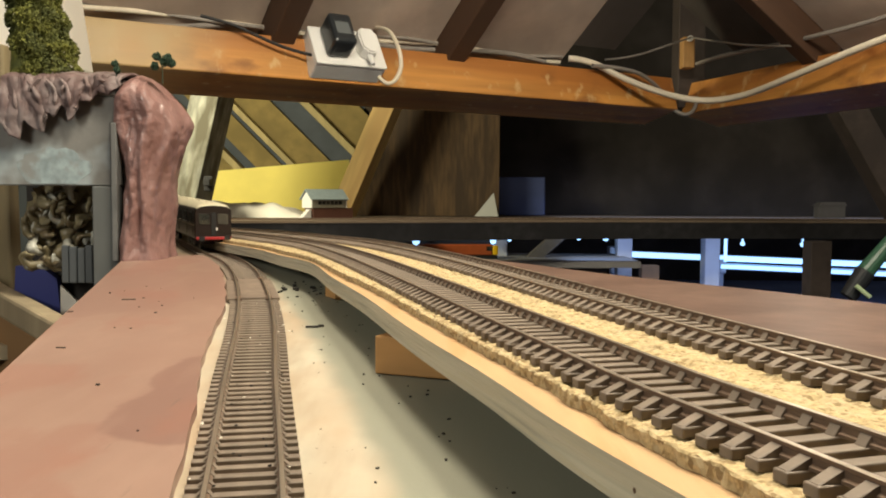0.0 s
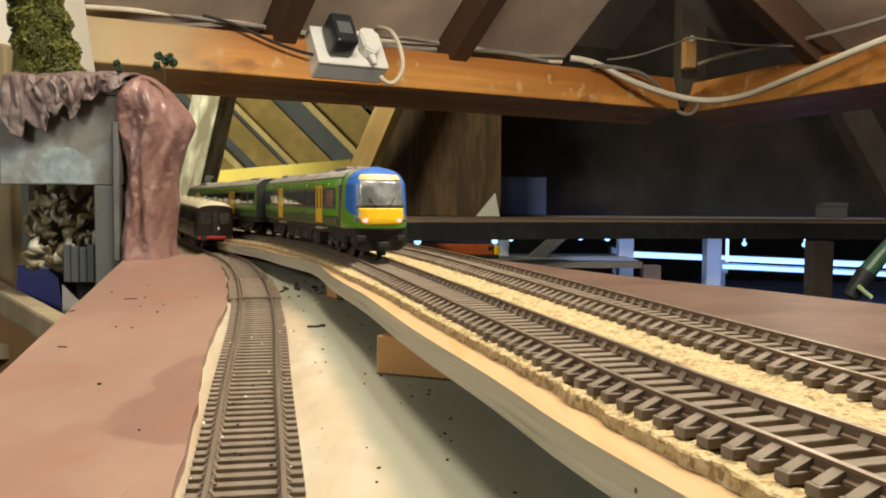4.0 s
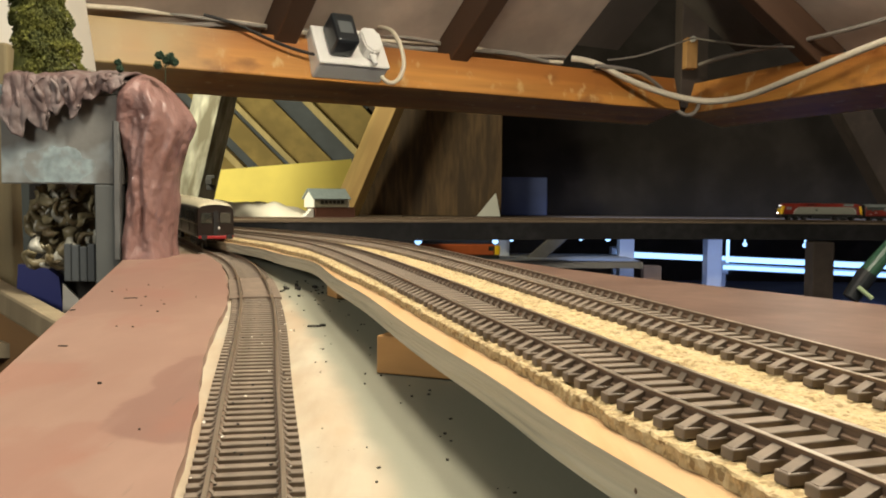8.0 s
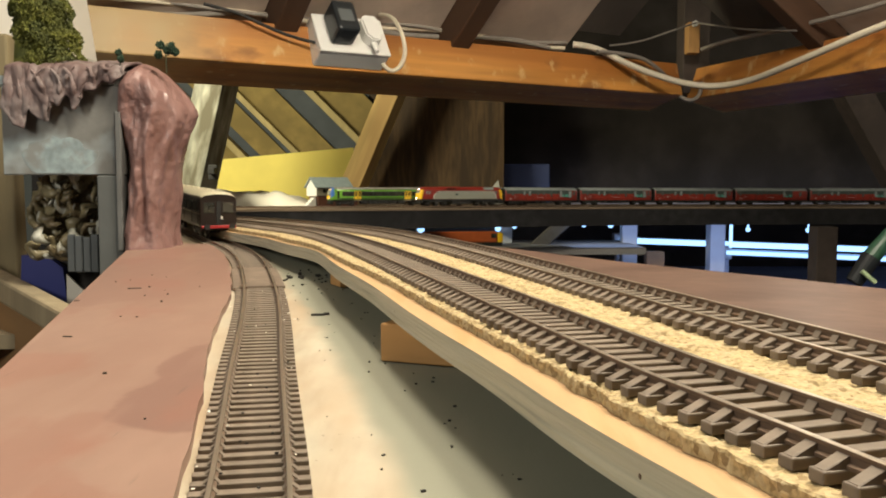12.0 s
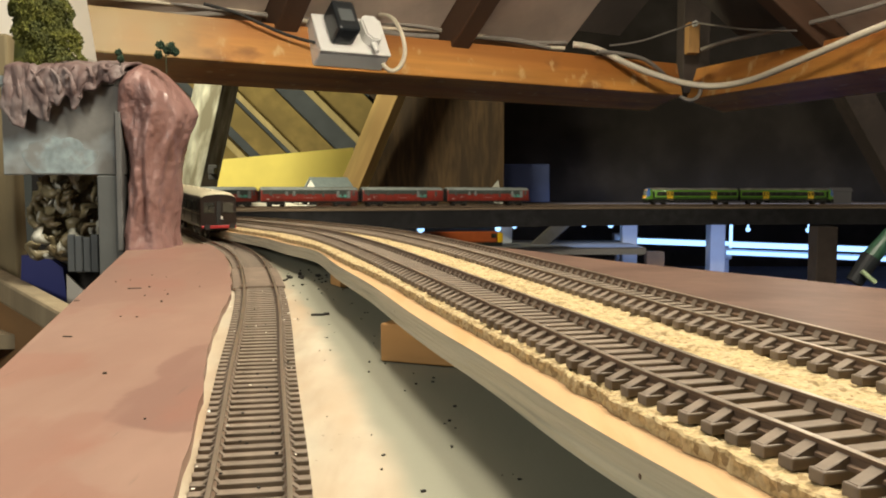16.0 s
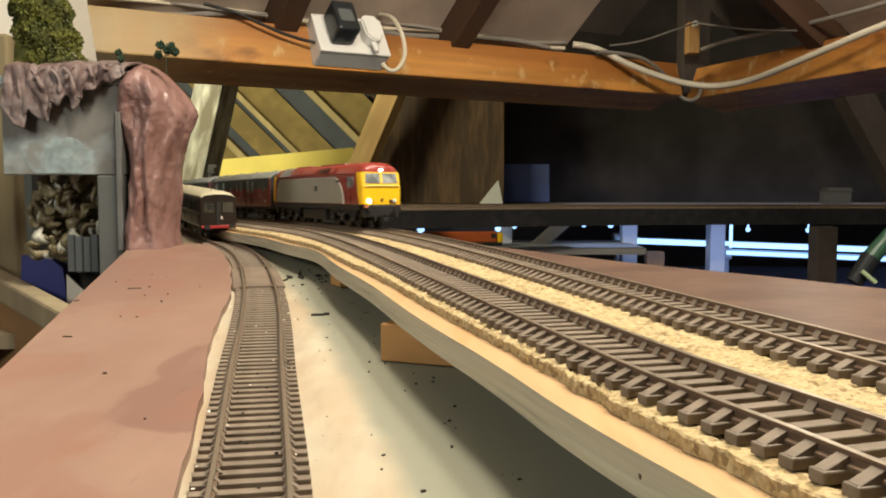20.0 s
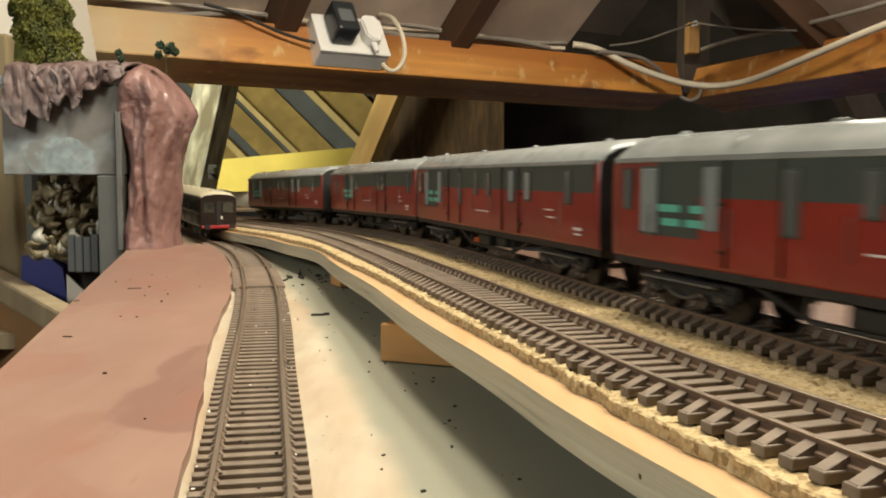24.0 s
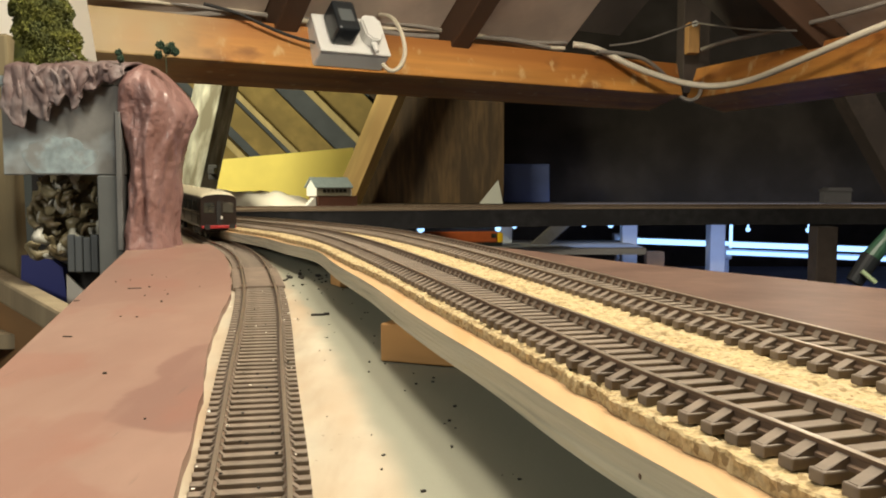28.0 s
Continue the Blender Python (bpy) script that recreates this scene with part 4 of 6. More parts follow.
        side_panel(bm, -L + 0.002, L - 0.002, 0.0420, 0.0436, side, w * 0.985, 0.0006, t=0.0014, bevel=0.0002)
        part("gutter", bm, VANROOF, van)
        bm = bmesh.new()
        side_panel(bm, -L + 0.001, L - 0.001, 0.0118, 0.0142, side, w * 0.95, 0.0, t=0.0012, bevel=0.0003)
        part("solebar", bm, UNDER, van)
        for k in (-1, 1):
            part("footboard", boxed(*sorted((k * 0.060 * q, k * 0.096 * q)), *sorted((side * 0.0150, side * 0.0176)), 0.0092, 0.0098), FOOTBOARD, van)
        bm = bmesh.new()
        for a, b in (((-0.05, 0.0115), (-0.03, 0.0055)), ((-0.03, 0.0055), (0.03, 0.0055)), ((0.03, 0.0055), (0.05, 0.0115)), ((-0.03, 0.0115), (-0.03, 0.0055)), ((0.03, 0.0115), (0.03, 0.0055))):
            tube(bm, (a[0], side * 0.0130, a[1]), (b[0], side * 0.0130, b[1]), 0.0007, 6)
        part("truss_rod", bm, UNDER, van)
    bm = bmesh.new()
    box(bm, -L + 0.003, L - 0.003, -0.012, 0.012, 0.0105, 0.0140)
    box(bm, -0.018, -0.002, -0.0135, 0.0135, 0.006, 0.011, bevel=0.0008)
    box(bm, 0.006, 0.018, -0.0125, 0.0125, 0.0065, 0.011, bevel=0.0008)
    part("underframe", bm, UNDER, van)
    for k in range(7):
        bm = bmesh.new()
        x = -L + 0.02 + k * (2 * L - 0.04) / 6
        bmesh.ops.create_uvsphere(bm, u_segments=10, v_segments=6, radius=0.0017, matrix=Matrix.Translation((x, 0.005 if k % 2 else -0.005, 0.0503)) @ Matrix.Diagonal((1.2, 0.9, 0.6, 1)))
        part("roof_vent", bm, VANROOF, van)
    for k in (-1, 1):
        bm = bmesh.new()
        n = 12
        for j in range(n):
            a, b = (math.pi * (0.12 + 0.76 * q / n) for q in (j, j + 1))
            tube(bm, (k * 0.055, 0.0178 * math.cos(a), 0.0420 + 0.0086 * math.sin(a)), (k * 0.055, 0.0178 * math.cos(b), 0.0420 + 0.0086 * math.sin(b)), 0.00025, 5)
        part("roof_rib", bm, VANROOF, van)
        bm = bmesh.new()
        box(bm, k * L - 0.0005, k * L + 0.0005, -0.0065, 0.0065, 0.0140, 0.0400)
        box(bm, k * (L + 0.0028) - 0.0028, k * (L + 0.0028) + 0.0028, -0.0058, 0.0058, 0.0145, 0.0395, bevel=0.0006)
        part("corridor_end", bm, UNDER, van)
        for side in (-1, 1):
            bm = bmesh.new()
            tube(bm, (k * (L - 0.002), side * 0.0115, 0.0135), (k * (L + 0.0050), side * 0.0115, 0.0135), 0.0010, 8)
            tube(bm, (k * (L + 0.0046), side * 0.0115, 0.0135), (k * (L + 0.0054), side * 0.0115, 0.0135), 0.0028, 14)
            part("buffer", bm, UNDER, van)
        bogie(van, k * 0.078 * q, (-0.0165, 0.0165), 0.0063, 0.0080, UNDER, WHEEL)
    return van


def locomotive():
    loco = thing("diesel_locomotive", "maroon and grey diesel locomotive with yellow cab and lit headlamps", "locomotive", "red mail train")
    L, w = 0.1230, 0.0178
    half = [(w * 0.93, 0.0180), (w * 0.985, 0.0192), (w, 0.025), (w, 0.034), (w * 0.99, 0.0410), (w * 0.93, 0.0442), (w * 0.78, 0.0482), (w * 0.55, 0.0505), (w * 0.28, 0.0514)]
    bands = [0] * 4 + [0] + [0] * 7 + [0] + [0] * 5
    bm = bmesh.new()

    def nose(k):
        return [(y * k[0], 0.0180 + (z - 0.0180) * k[1]) for y, z in mirrored(half)]

    secs = [(-L, nose((0.88, 0.88))), (-L + 0.0025, nose((0.945, 0.945))), (-L + 0.008, nose((0.985, 0.985))), (-L + 0.018, mirrored(half)),
            (L - 0.018, mirrored(half)), (L - 0.008, nose((0.985, 0.985))), (L - 0.0025, nose((0.945, 0.945))), (L, nose((0.88, 0.88)))]
    loft(bm, secs, bands)
    for v in bm.verts:
        k = min(1.0, max(0.0, (abs(v.co.x) - (L - 0.010)) / 0.010))
        v.co.x -= math.copysign(k * 0.24 * max(0.0, v.co.z - 0.030), v.co.x)
    part("body", bm, [LOCORED], loco, "maroon body and roof")
    for k in (-1, 1):
        # cab face
        bm = bmesh.new()
        prism(bm, [(-0.0150, 0.0184), (0.0150, 0.0184), (0.0156, 0.024), (0.0155, 0.0338), (-0.0155, 0.0338), (-0.0156, 0.024)], 0.0, 0.0014,
              lambda u, v, t: (k * (L - 0.0006 + t), u, v))
        part("cab_face", bm, ENDYELLOW, loco, "yellow warning panel")
        for e in (-1, 1):
            bm = bmesh.new()
            skins = []
            for out in (0.0007, -0.0004):
                g = []
                for i in range(11):
                    z = 0.0186 + 0.0250 * i / 10
                    lean = 0.25 * max(0.0, z - 0.0320)
                    back = 0.0052 + 0.0030 * min(1.0, (z - 0.0186) / 0.010)
                    g.append([bm.verts.new((k * (L + 0.0006 - lean - back * j / 8), e * (float(np.interp(back * j / 8, [0, 0.0025, 0.008, 0.018], [0.0156, 0.0168, 0.0174, 0.0178])) * (1.0 if z < 0.041 else 1 - 12 * (z - 0.041)) + out), z)) for j in range(9)])
                skins.append(g)
            p, q = skins
            for i in range(10):
                for j in range(8):
                    bm.faces.new((p[i][j], p[i][j + 1], p[i + 1][j + 1], p[i + 1][j])).smooth = True
                    bm.faces.new((q[i][j], q[i + 1][j], q[i + 1][j + 1], q[i][j + 1]))
                bm.faces.new((p[i][8], q[i][8], q[i + 1][8], p[i + 1][8]))
                bm.faces.new((p[i][0], p[i + 1][0], q[i + 1][0], q[i][0]))
            part("cab_corner", bm, ENDYELLOW, loco, "yellow panel wrapped round the cab corner")
        bm = bmesh.new()
        prism(bm, [(-0.0157, 0.0338), (0.0157, 0.0338), (0.0146, 0.0437), (-0.0146, 0.0437)], 0.0, 0.0034, lambda u, v, t: (k * (L - 0.0022 + t - (v - 0.032) * 0.26), u, v))
        part("screen_surround", bm, ENDYELLOW, loco)
        bm = bmesh.new()
        prism(bm, [(-0.0150, 0.0438), (0.0150, 0.0438), (0.0132, 0.0478), (0.0095, 0.0502), (0.0, 0.0512), (-0.0095, 0.0502), (-0.0132, 0.0478)], 0.0, 0.0105,
              lambda u, v, t: (k * (L - 0.0120 + t - max(0.0, v - 0.0450) * 0.30 * (t / 0.0105) * 6), u, v))
        part("brow", bm, LOCORED, loco, "red cab brow over the windscreens")
        bm = bmesh.new()
        box(bm, *sorted((k * (L + 0.0002), k * (L + 0.0016))), -0.0150, 0.0150, 0.0324, 0.0332, bevel=0.0003)
        part("ledge", bm, PEACH, loco, "pale ledge below the windscreens")
        for y0, y1, z0, z1 in ((-0.0010, 0.0010, 0.0206, 0.0232), (0.0066, 0.0096, 0.0196, 0.0222), (-0.0092, -0.0078, 0.0202, 0.0218)):
            part("front_fitting", boxed(*sorted((k * (L + 0.0006), k * (L + 0.0018))), y0, y1, z0, z1, bevel=0.0003), BROWNFIT, loco)
        for y in (-0.0135, 0.0135):
            part("hose_cock", boxed(*sorted((k * (L + 0.0010), k * (L + 0.0028))), y - 0.0024, y + 0.0024, 0.0158, 0.0176, bevel=0.0004), ORANGEFIT, loco, "orange pipe cock")
        for side in (-1, 1):
            bm = bmesh.new()
            prism(bm, [(side * 0.0011, 0.0348), (side * 0.0141, 0.0348), (side * 0.0133, 0.0425), (side * 0.0011, 0.0425)], 0.0, 0.0036,
                  lambda u, v, t: (k * (L - 0.0020 + t - (v - 0.032) * 0.26), u, v))
            part("windscreen", bm, SCREEN, loco, "pale lit windscreen pane")
            bm = bmesh.new()
            bmesh.ops.create_uvsphere(bm, u_segments=12, v_segments=8, radius=0.0018, matrix=Matrix.Translation((k * (L + 0.0011), side * 0.0112, 0.0212)) @ Matrix.Diagonal((0.6, 1, 1, 1)))
            part("headlight", bm, HEADLAMP if (k > 0 and side < 0) else DIMLENS, loco, "bright white headlight" if (k > 0 and side < 0) else "")
            bm = bmesh.new()
            tube(bm, (k * (L - 0.002), side * 0.0115, 0.0150), (k * (L + 0.0065), side * 0.0115, 0.0150), 0.0011, 8)
            tube(bm, (k * (L + 0.0060), side * 0.0115, 0.0150), (k * (L + 0.0070), side * 0.0115, 0.0150), 0.0030, 14)
            part("buffer", bm, UNDER, loco)
            for f0, f1 in ((0.0300, 0.0240), (0.0215, 0.0165)):
                bm = bmesh.new()
                side_panel(bm, *sorted((k * (L - f0), k * (L - f1))), 0.0318, 0.0402, side, w * 0.99, 0.0005)
                part("cab_side_window", bm, SCREEN, loco)
        bm = bmesh.new()
        bmesh.ops.create_uvsphere(bm, u_segments=12, v_segments=8, radius=0.0014, matrix=Matrix.Translation((k * (L - 0.0012), 0, 0.0452)) @ Matrix.Diagonal((0.8, 1.0, 0.75, 1)))
        part("roof_light", bm, HEADLAMP if k > 0 else DIMLENS, loco, "bright white marker light" if k > 0 else "")
        bm = bmesh.new()
        box(bm, *sorted((k * (L - 0.010), k * (L + 0.001))), -0.0148, 0.0148, 0.0085, 0.0182, bevel=0.001)
        box(bm, *sorted((k * (L - 0.001), k * (L + 0.010))), -0.002, 0.002, 0.006, 0.0085)
        for y in (-0.006, 0.004, 0.007):
            tube(bm, (k * (L + 0.0012), y, 0.0115), (k * (L + 0.0025), y * 1.1, 0.0055), 0.0006, 6)
        part("buffer_beam", bm, UNDER, loco)
        bogie(loco, k * 0.073, (-0.024, 0.0, 0.024), 0.0068, 0.0125, UNDER, WHEEL)
    for side in (-1, 1):
        bm = bmesh.new()
        shape = [(-0.105, 0.0190), (0.084, 0.0190), (0.083, 0.026), (0.078, 0.033), (0.070, 0.0385), (0.063, 0.0402), (-0.088, 0.0402), (-0.096, 0.0375), (-0.101, 0.031), (-0.1042, 0.022)]
        prism(bm, shape, 0, 0.0006, lambda u, v, t: (u, side * (w + 0.0001 + t), v))
        part("side_panel", bm, LOCOGREY, loco, "large grey side panel with curved ends")
        bm = bmesh.new()
        prism(bm, [(u + math.copysign(0.0016, u + 0.01), v + (0.0003 if v > 0.03 else 0)) for u, v in shape], 0, 0.0004, lambda u, v, t: (u, side * (w + 0.0001 + t), v))
        part("white_edge", bm, WHITELINE, loco, "white edge line")
        bm = bmesh.new()
        side_panel(bm, 0.012, 0.020, 0.0290, 0.0335, side, w, 0.0009)
        part("side_badge", bm, SLATE, loco)
        bm = bmesh.new()
        side_panel(bm, -0.117, 0.117, 0.0140, 0.0186, side, w * 0.95, 0.0, t=0.0300)
        part("solebar", bm, UNDER, loco)
    bm = bmesh.new()
    box(bm, -0.03, 0.03, -0.0150, 0.0150, 0.0045, 0.0138, bevel=0.0012)
    part("fuel_tank", bm, UNDER, loco)
    for x0, x1 in ((-0.07, -0.03), (0.0, 0.06)):
        bm = bmesh.new()
        box(bm, x0, x1, -0.0075, 0.0075, 0.0503, 0.0519, bevel=0.0005)
        part("roof_grille", bm, LOCORED, loco)
    # chamfered roof panels, louvres and seams along both cantrails
    for side in (-1, 1):
        def slope(u, v, t):
            return (u, side * (0.0171 - 0.0036 * v + 0.0006 + t), 0.0436 + 0.0050 * v + 0.0004)
        for x0, x1 in ((-0.064, -0.032), (-0.028, 0.012), (0.050, 0.062)):
            bm = bmesh.new()
            prism(bm, [(x0, 0.08), (x1, 0.08), (x1, 0.92), (x0, 0.92)], 0.0, 0.0004, slope)
            part("roof_hatch", bm, LOCORED, loco)
        for j in range(7):
            bm = bmesh.new()
            v = 0.10 + j * 0.12
            prism(bm, [(0.018, v), (0.046, v), (0.046, v + 0.06), (0.018, v + 0.06)], 0.0, 0.0008, slope)
            part("louvre", bm, MAROON, loco)
        bm = bmesh.new()
        side_panel(bm, -L + 0.012, L - 0.014, 0.0424, 0.0430, side, w * 0.985, 0.0006, t=0.0012, bevel=0.0002)
        part("cantrail", bm, LOCORED, loco)
        for x in (0.0905, 0.1000):
            bm = bmesh.new()
            side_panel(bm, x - 0.0002, x + 0.0002, 0.0200, 0.0400, side, w, 0.0003, t=0.0004, bevel=0)
            part("cab_door_seam", bm, MAROON, loco)
        bm = bmesh.new()
        side_panel(bm, 0.0690, 0.0760, 0.0362, 0.0376, side, w, 0.0010, t=0.0004, bevel=0)
        part("number_bar", bm, SLATE, loco)
    bm = bmesh.new()
    side_l = 0.030
    prism(bm, [(-0.0174, 0.0432), (0.0174, 0.0432), (0.0142, 0.0482), (0.0105, 0.0506), (0, 0.0518), (-0.0105, 0.0506), (-0.0142, 0.0482)], -L + 0.026, -L + 0.026 + side_l, lambda u, v, t: (t, u, v))
    part("roof_panel", bm, VANROOF, loco, "pale grey roof panel")
    return loco


UNIT = [railcar(False), railcar(True)]           # the first leads, the second trails with its tail lights
LOCO = locomotive()
for ob in LOCO.children:
    if not ob.name.startswith("bogie"):
        ob.data.transform(Matrix.Diagonal((1, 0.945, 1, 1)))
VANS = [mail_van(1, 0.114), mail_van(1, 0.125), mail_van(0, 0.114)]
VANS = [(VANS[0], 0.240), (copy_thing(VANS[0], Matrix()), 0.240), (VANS[1], 0.262), (VANS[2], 0.240), (copy_thing(VANS[1], Matrix()), 0.262)]

# ---- stabled coach on the branch ----
coach = thing("stabled_coach", "dark maroon coach with cream roof at the tunnel mouth", "train car")
L, w = 0.110, 0.0165
half = [(w * 0.95, 0.0120), (w, 0.0150), (w, 0.026), (w * 0.99, 0.0405), (w * 0.93, 0.0430), (w * 0.75, 0.0462), (w * 0.4, 0.0482), (w * 0.1, 0.0487)]
bm = bmesh.new()
end = [(y * 0.97, z if z < 0.041 else 0.041 + (z - 0.041) * 0.55) for y, z in half]
loft(bm, [(-L, mirrored(end)), (-L + 0.007, mirrored(half)), (L - 0.007, mirrored(half)), (L, mirrored(end))], [0, 0, 0, 0, 1, 1, 1, 1, 1, 1, 1, 0, 0, 0, 0, 0])
part("body", bm, [MAROON, CREAMROOF], coach)
for side in (-1, 1):
    bm = bmesh.new()
    for x in range(6):
        side_panel(bm, -0.095 + x * 0.033, -0.073 + x * 0.033, 0.0270, 0.0375, side, w, 0.0004)
    part("window_band", bm, COACHGLASS, coach)
    for k in (-1, 1):
        bm = bmesh.new()
        tube(bm, (k * (L - 0.002), side * 0.0112, 0.0130), (k * (L + 0.0050), side * 0.0112, 0.0130), 0.0010, 8)
        tube(bm, (k * (L + 0.0046), side * 0.0112, 0.0130), (k * (L + 0.0056), side * 0.0112, 0.0130), 0.0028, 14)
        part("buffer", bm, UNDER, coach)
for k in (-1, 1):
    bm = bmesh.new()
    box(bm, *sorted((k * (L - 0.001), k * (L + 0.0012))), -0.0155, 0.0155, 0.0112, 0.0142, bevel=0.0004)
    part("buffer_beam", bm, REDBEAM, coach, "red buffer beam")
    bm = bmesh.new()
    tube(bm, (k * (L - 0.0005), 0.002, 0.0220), (k * (L + 0.0007), 0.002, 0.0220), 0.0017, 14)
    part("lamp_disc", bm, WHITELINE, coach, "small white disc")
    bogie(coach, k * 0.074, (-0.0165, 0.0165), 0.0063, 0.0080, UNDER, WHEEL)
bm = bmesh.new()
box(bm, -L + 0.003, L - 0.003, -0.012, 0.012, 0.0090, 0.0125)
part("underframe", bm, UNDER, coach)
for k in range(6):
    bm = bmesh.new()
    bmesh.ops.create_uvsphere(bm, u_segments=10, v_segments=6, radius=0.0021, matrix=Matrix.Translation((-L + 0.014 + k * 0.038, -0.003, 0.0487)) @ Matrix.Diagonal((1.2, 1, 0.7, 1)))
    part("roof_vent", bm, CREAMROOF, coach)
for k in (-1, 1):
    for y in (-0.0085, 0.0085):
        bm = bmesh.new()
        box(bm, *sorted((k * (L - 0.0004), k * (L + 0.0004))), y - 0.0048, y + 0.0048, 0.0265, 0.0370, bevel=0.0003)
        part("end_window", bm, COACHGLASS, coach)
    bm = bmesh.new()
    box(bm, *sorted((k * (L - 0.0004), k * (L + 0.0008))), -0.0020, 0.0020, 0.0150, 0.0385)
    part("end_step_rail", bm, UNDER, coach)
for side in (-1, 1):
    for x in (-0.098, -0.045, 0.008, 0.061, 0.098):
        bm = bmesh.new()
        side_panel(bm, x - 0.0002, x + 0.0002, 0.0150, 0.0400, side, w, 0.0004, t=0.0005, bevel=0)
        part("door_seam", bm, UNDER, coach)
    bm = bmesh.new()
    side_panel(bm, -L + 0.004, L - 0.004, 0.0252, 0.0258, side, w, 0.0003, t=0.0004, bevel=0)
    part("waist_line", bm, CREAMROOF, coach)
s_c = LEFT_LINE.s_of(-0.203, 0.81)
coach.matrix_world = LEFT_LINE.pose_at(s_c + 0.115, 0.148, -1) @ Matrix.Diagonal((1, 1, 0.91, 1))



# ---- loft shell ----
CREAM = mat("cream_emulsion", (0.80, 0.75, 0.66), 0.8, 0.04, 8, 0.03)
RUST = mat("rust_red", (0.35, 0.10, 0.06), 0.7, 0.1, 30, 0.0)
HIPDARK = mat("dark_timber", (0.05, 0.035, 0.028), 0.8, 0.25, 30, 0.1)
RAFTER = mat("rafter_brown", (0.075, 0.036, 0.018), 0.7, 0.2, 30, 0.1, stretch=(0.1, 1, 1))
for nm, b in (("wall_north", (-3.2, 3.6, 4.5, 4.6, 0, 2.6)), ("wall_south", (-3.2, 3.6, -1.6, -1.5, 0, 2.6)), ("wall_west", (-3.2, -3.1, -1.5, 4.5, 0, 2.6)), ("wall_east", (3.5, 3.6, -1.5, 4.5, 0, 2.6))):
    tagged(part(nm, boxed(*b), DARKROOF), "dark boarded end of the loft", "wall", "", "structure")
tagged(part("ceiling", boxed(-3.2, 3.6, -1.6, 4.6, 2.6, 2.65), DARKROOF), "dark boarded loft ceiling", "ceiling", "", "structure")

RISE = 0.72


def slope_panel(name, origin, along, inward, a0, a1, up0, up1, material, label, lift=0.0):
    """A board of the roof slope between two rafters."""
    bm = bmesh.new()
    n = (Vector((0, 0, 1)) - inward * RISE).normalized()
    vs = []
    for h in (0.0, 0.016):
        for a, d in ((a0, up0), (a1, up0), (a1, up1), (a0, up1)):
            p = origin + along * a + inward * d + Vector((0, 0, UND + 0.118 + d * RISE + lift)) + n * h
            vs.append(bm.verts.new(p))
    for q in ((0, 1, 2, 3), (7, 6, 5, 4), (0, 4, 5, 1), (1, 5, 6, 2), (2, 6, 7, 3), (3, 7, 4, 0)):
        bm.faces.new([vs[i] for i in q])
    return tagged(part(name, bm, material), label, "roof", "", "structure")


def slope_rafter(origin, along, inward, a, d0, d1, material=RAFTER, w=0.045, h=0.09):
    p = origin + along * a + Vector((0, 0, UND + 0.118 - 0.02))
    return timber("rafter", p + inward * d0 + Vector((0, 0, d0 * RISE)), p + inward * d1 + Vector((0, 0, d1 * RISE)), w, h, material, "brown rafter under the roof boards", "rafters")


for k, a in enumerate((0.12, 0.36, 0.755, 1.142)):
    slope_rafter(P1, U, N, a, -0.03, 1.2)
# The board by the corner takes DARKROOF, its shade put into the colour.
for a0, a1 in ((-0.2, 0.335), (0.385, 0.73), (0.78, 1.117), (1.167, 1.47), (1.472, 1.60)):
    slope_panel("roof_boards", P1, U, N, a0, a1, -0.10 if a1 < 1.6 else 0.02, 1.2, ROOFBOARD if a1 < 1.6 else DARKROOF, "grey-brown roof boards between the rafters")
for a in (0.53, 1.15):
    slope_rafter(P2, U2, N2, a, -0.02, 1.1)
# Here too the panel nearest the corner is toned dark for shade.
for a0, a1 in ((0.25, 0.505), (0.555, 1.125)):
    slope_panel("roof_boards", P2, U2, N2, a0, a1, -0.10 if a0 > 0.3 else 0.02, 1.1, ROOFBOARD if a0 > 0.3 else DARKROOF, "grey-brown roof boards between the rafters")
timber("corner_post", (0.655, 2.37, 1.232), (0.655, 2.37, 1.75), 0.07, 0.07, HIPDARK, "dark post where the purlins meet", up=(1, 0, 0))
timber("cleat_block", (0.627, 2.28, 1.325), (0.627, 2.28, 1.402), 0.036, 0.03, BLOCK, "small orange timber block fixed to the post", kind="", up=(1, 0, 0))
bm = bmesh.new()
tube(bm, (0.627, 2.262, 1.396), (0.627, 2.250, 1.396), 0.007, 12)
tagged(part("screw_hook", bm, WHITEPLASTIC), "white cable clip on the timber block", "clip")

# struts, sarking and the lit end of the loft
timber("strut", (-0.592, 2.45, 1.36), (-0.690, 2.45, 0.944), 0.085, 0.085, mat("limewashed_timber", (0.25, 0.245, 0.195), 0.8, 0.4, 60, 0.2, stretch=(0.3, 1, 1), second=(0.10, 0.088, 0.055), coarse=24), "pale rough strut leaning under the purlin", "struts", up=(0.96, -0.28, 0))
timber("strut", (-0.118, 2.8, 1.37), (-0.318, 2.8, 0.90), 0.066, 0.066, mat("strut_wood", (0.50, 0.34, 0.12), 0.75, 0.3, 40, 0.15, stretch=(0.1, 1, 1), second=(0.34, 0.21, 0.07), coarse=14), "yellow-brown strut leaning under the purlin", "struts", up=(0.96, -0.28, 0))
timber("strut", (1.52, 2.9, 0.94), (1.22, 2.9, 1.45), 0.09, 0.09, HIPDARK, "dark strut in the shaded corner", "struts", up=(1, 0, 0))
SLATEBLUE = mat("blue_grey_felt", (0.075, 0.085, 0.095), 0.9, 0.15, 15, 0.1)
BACKY = 3.25
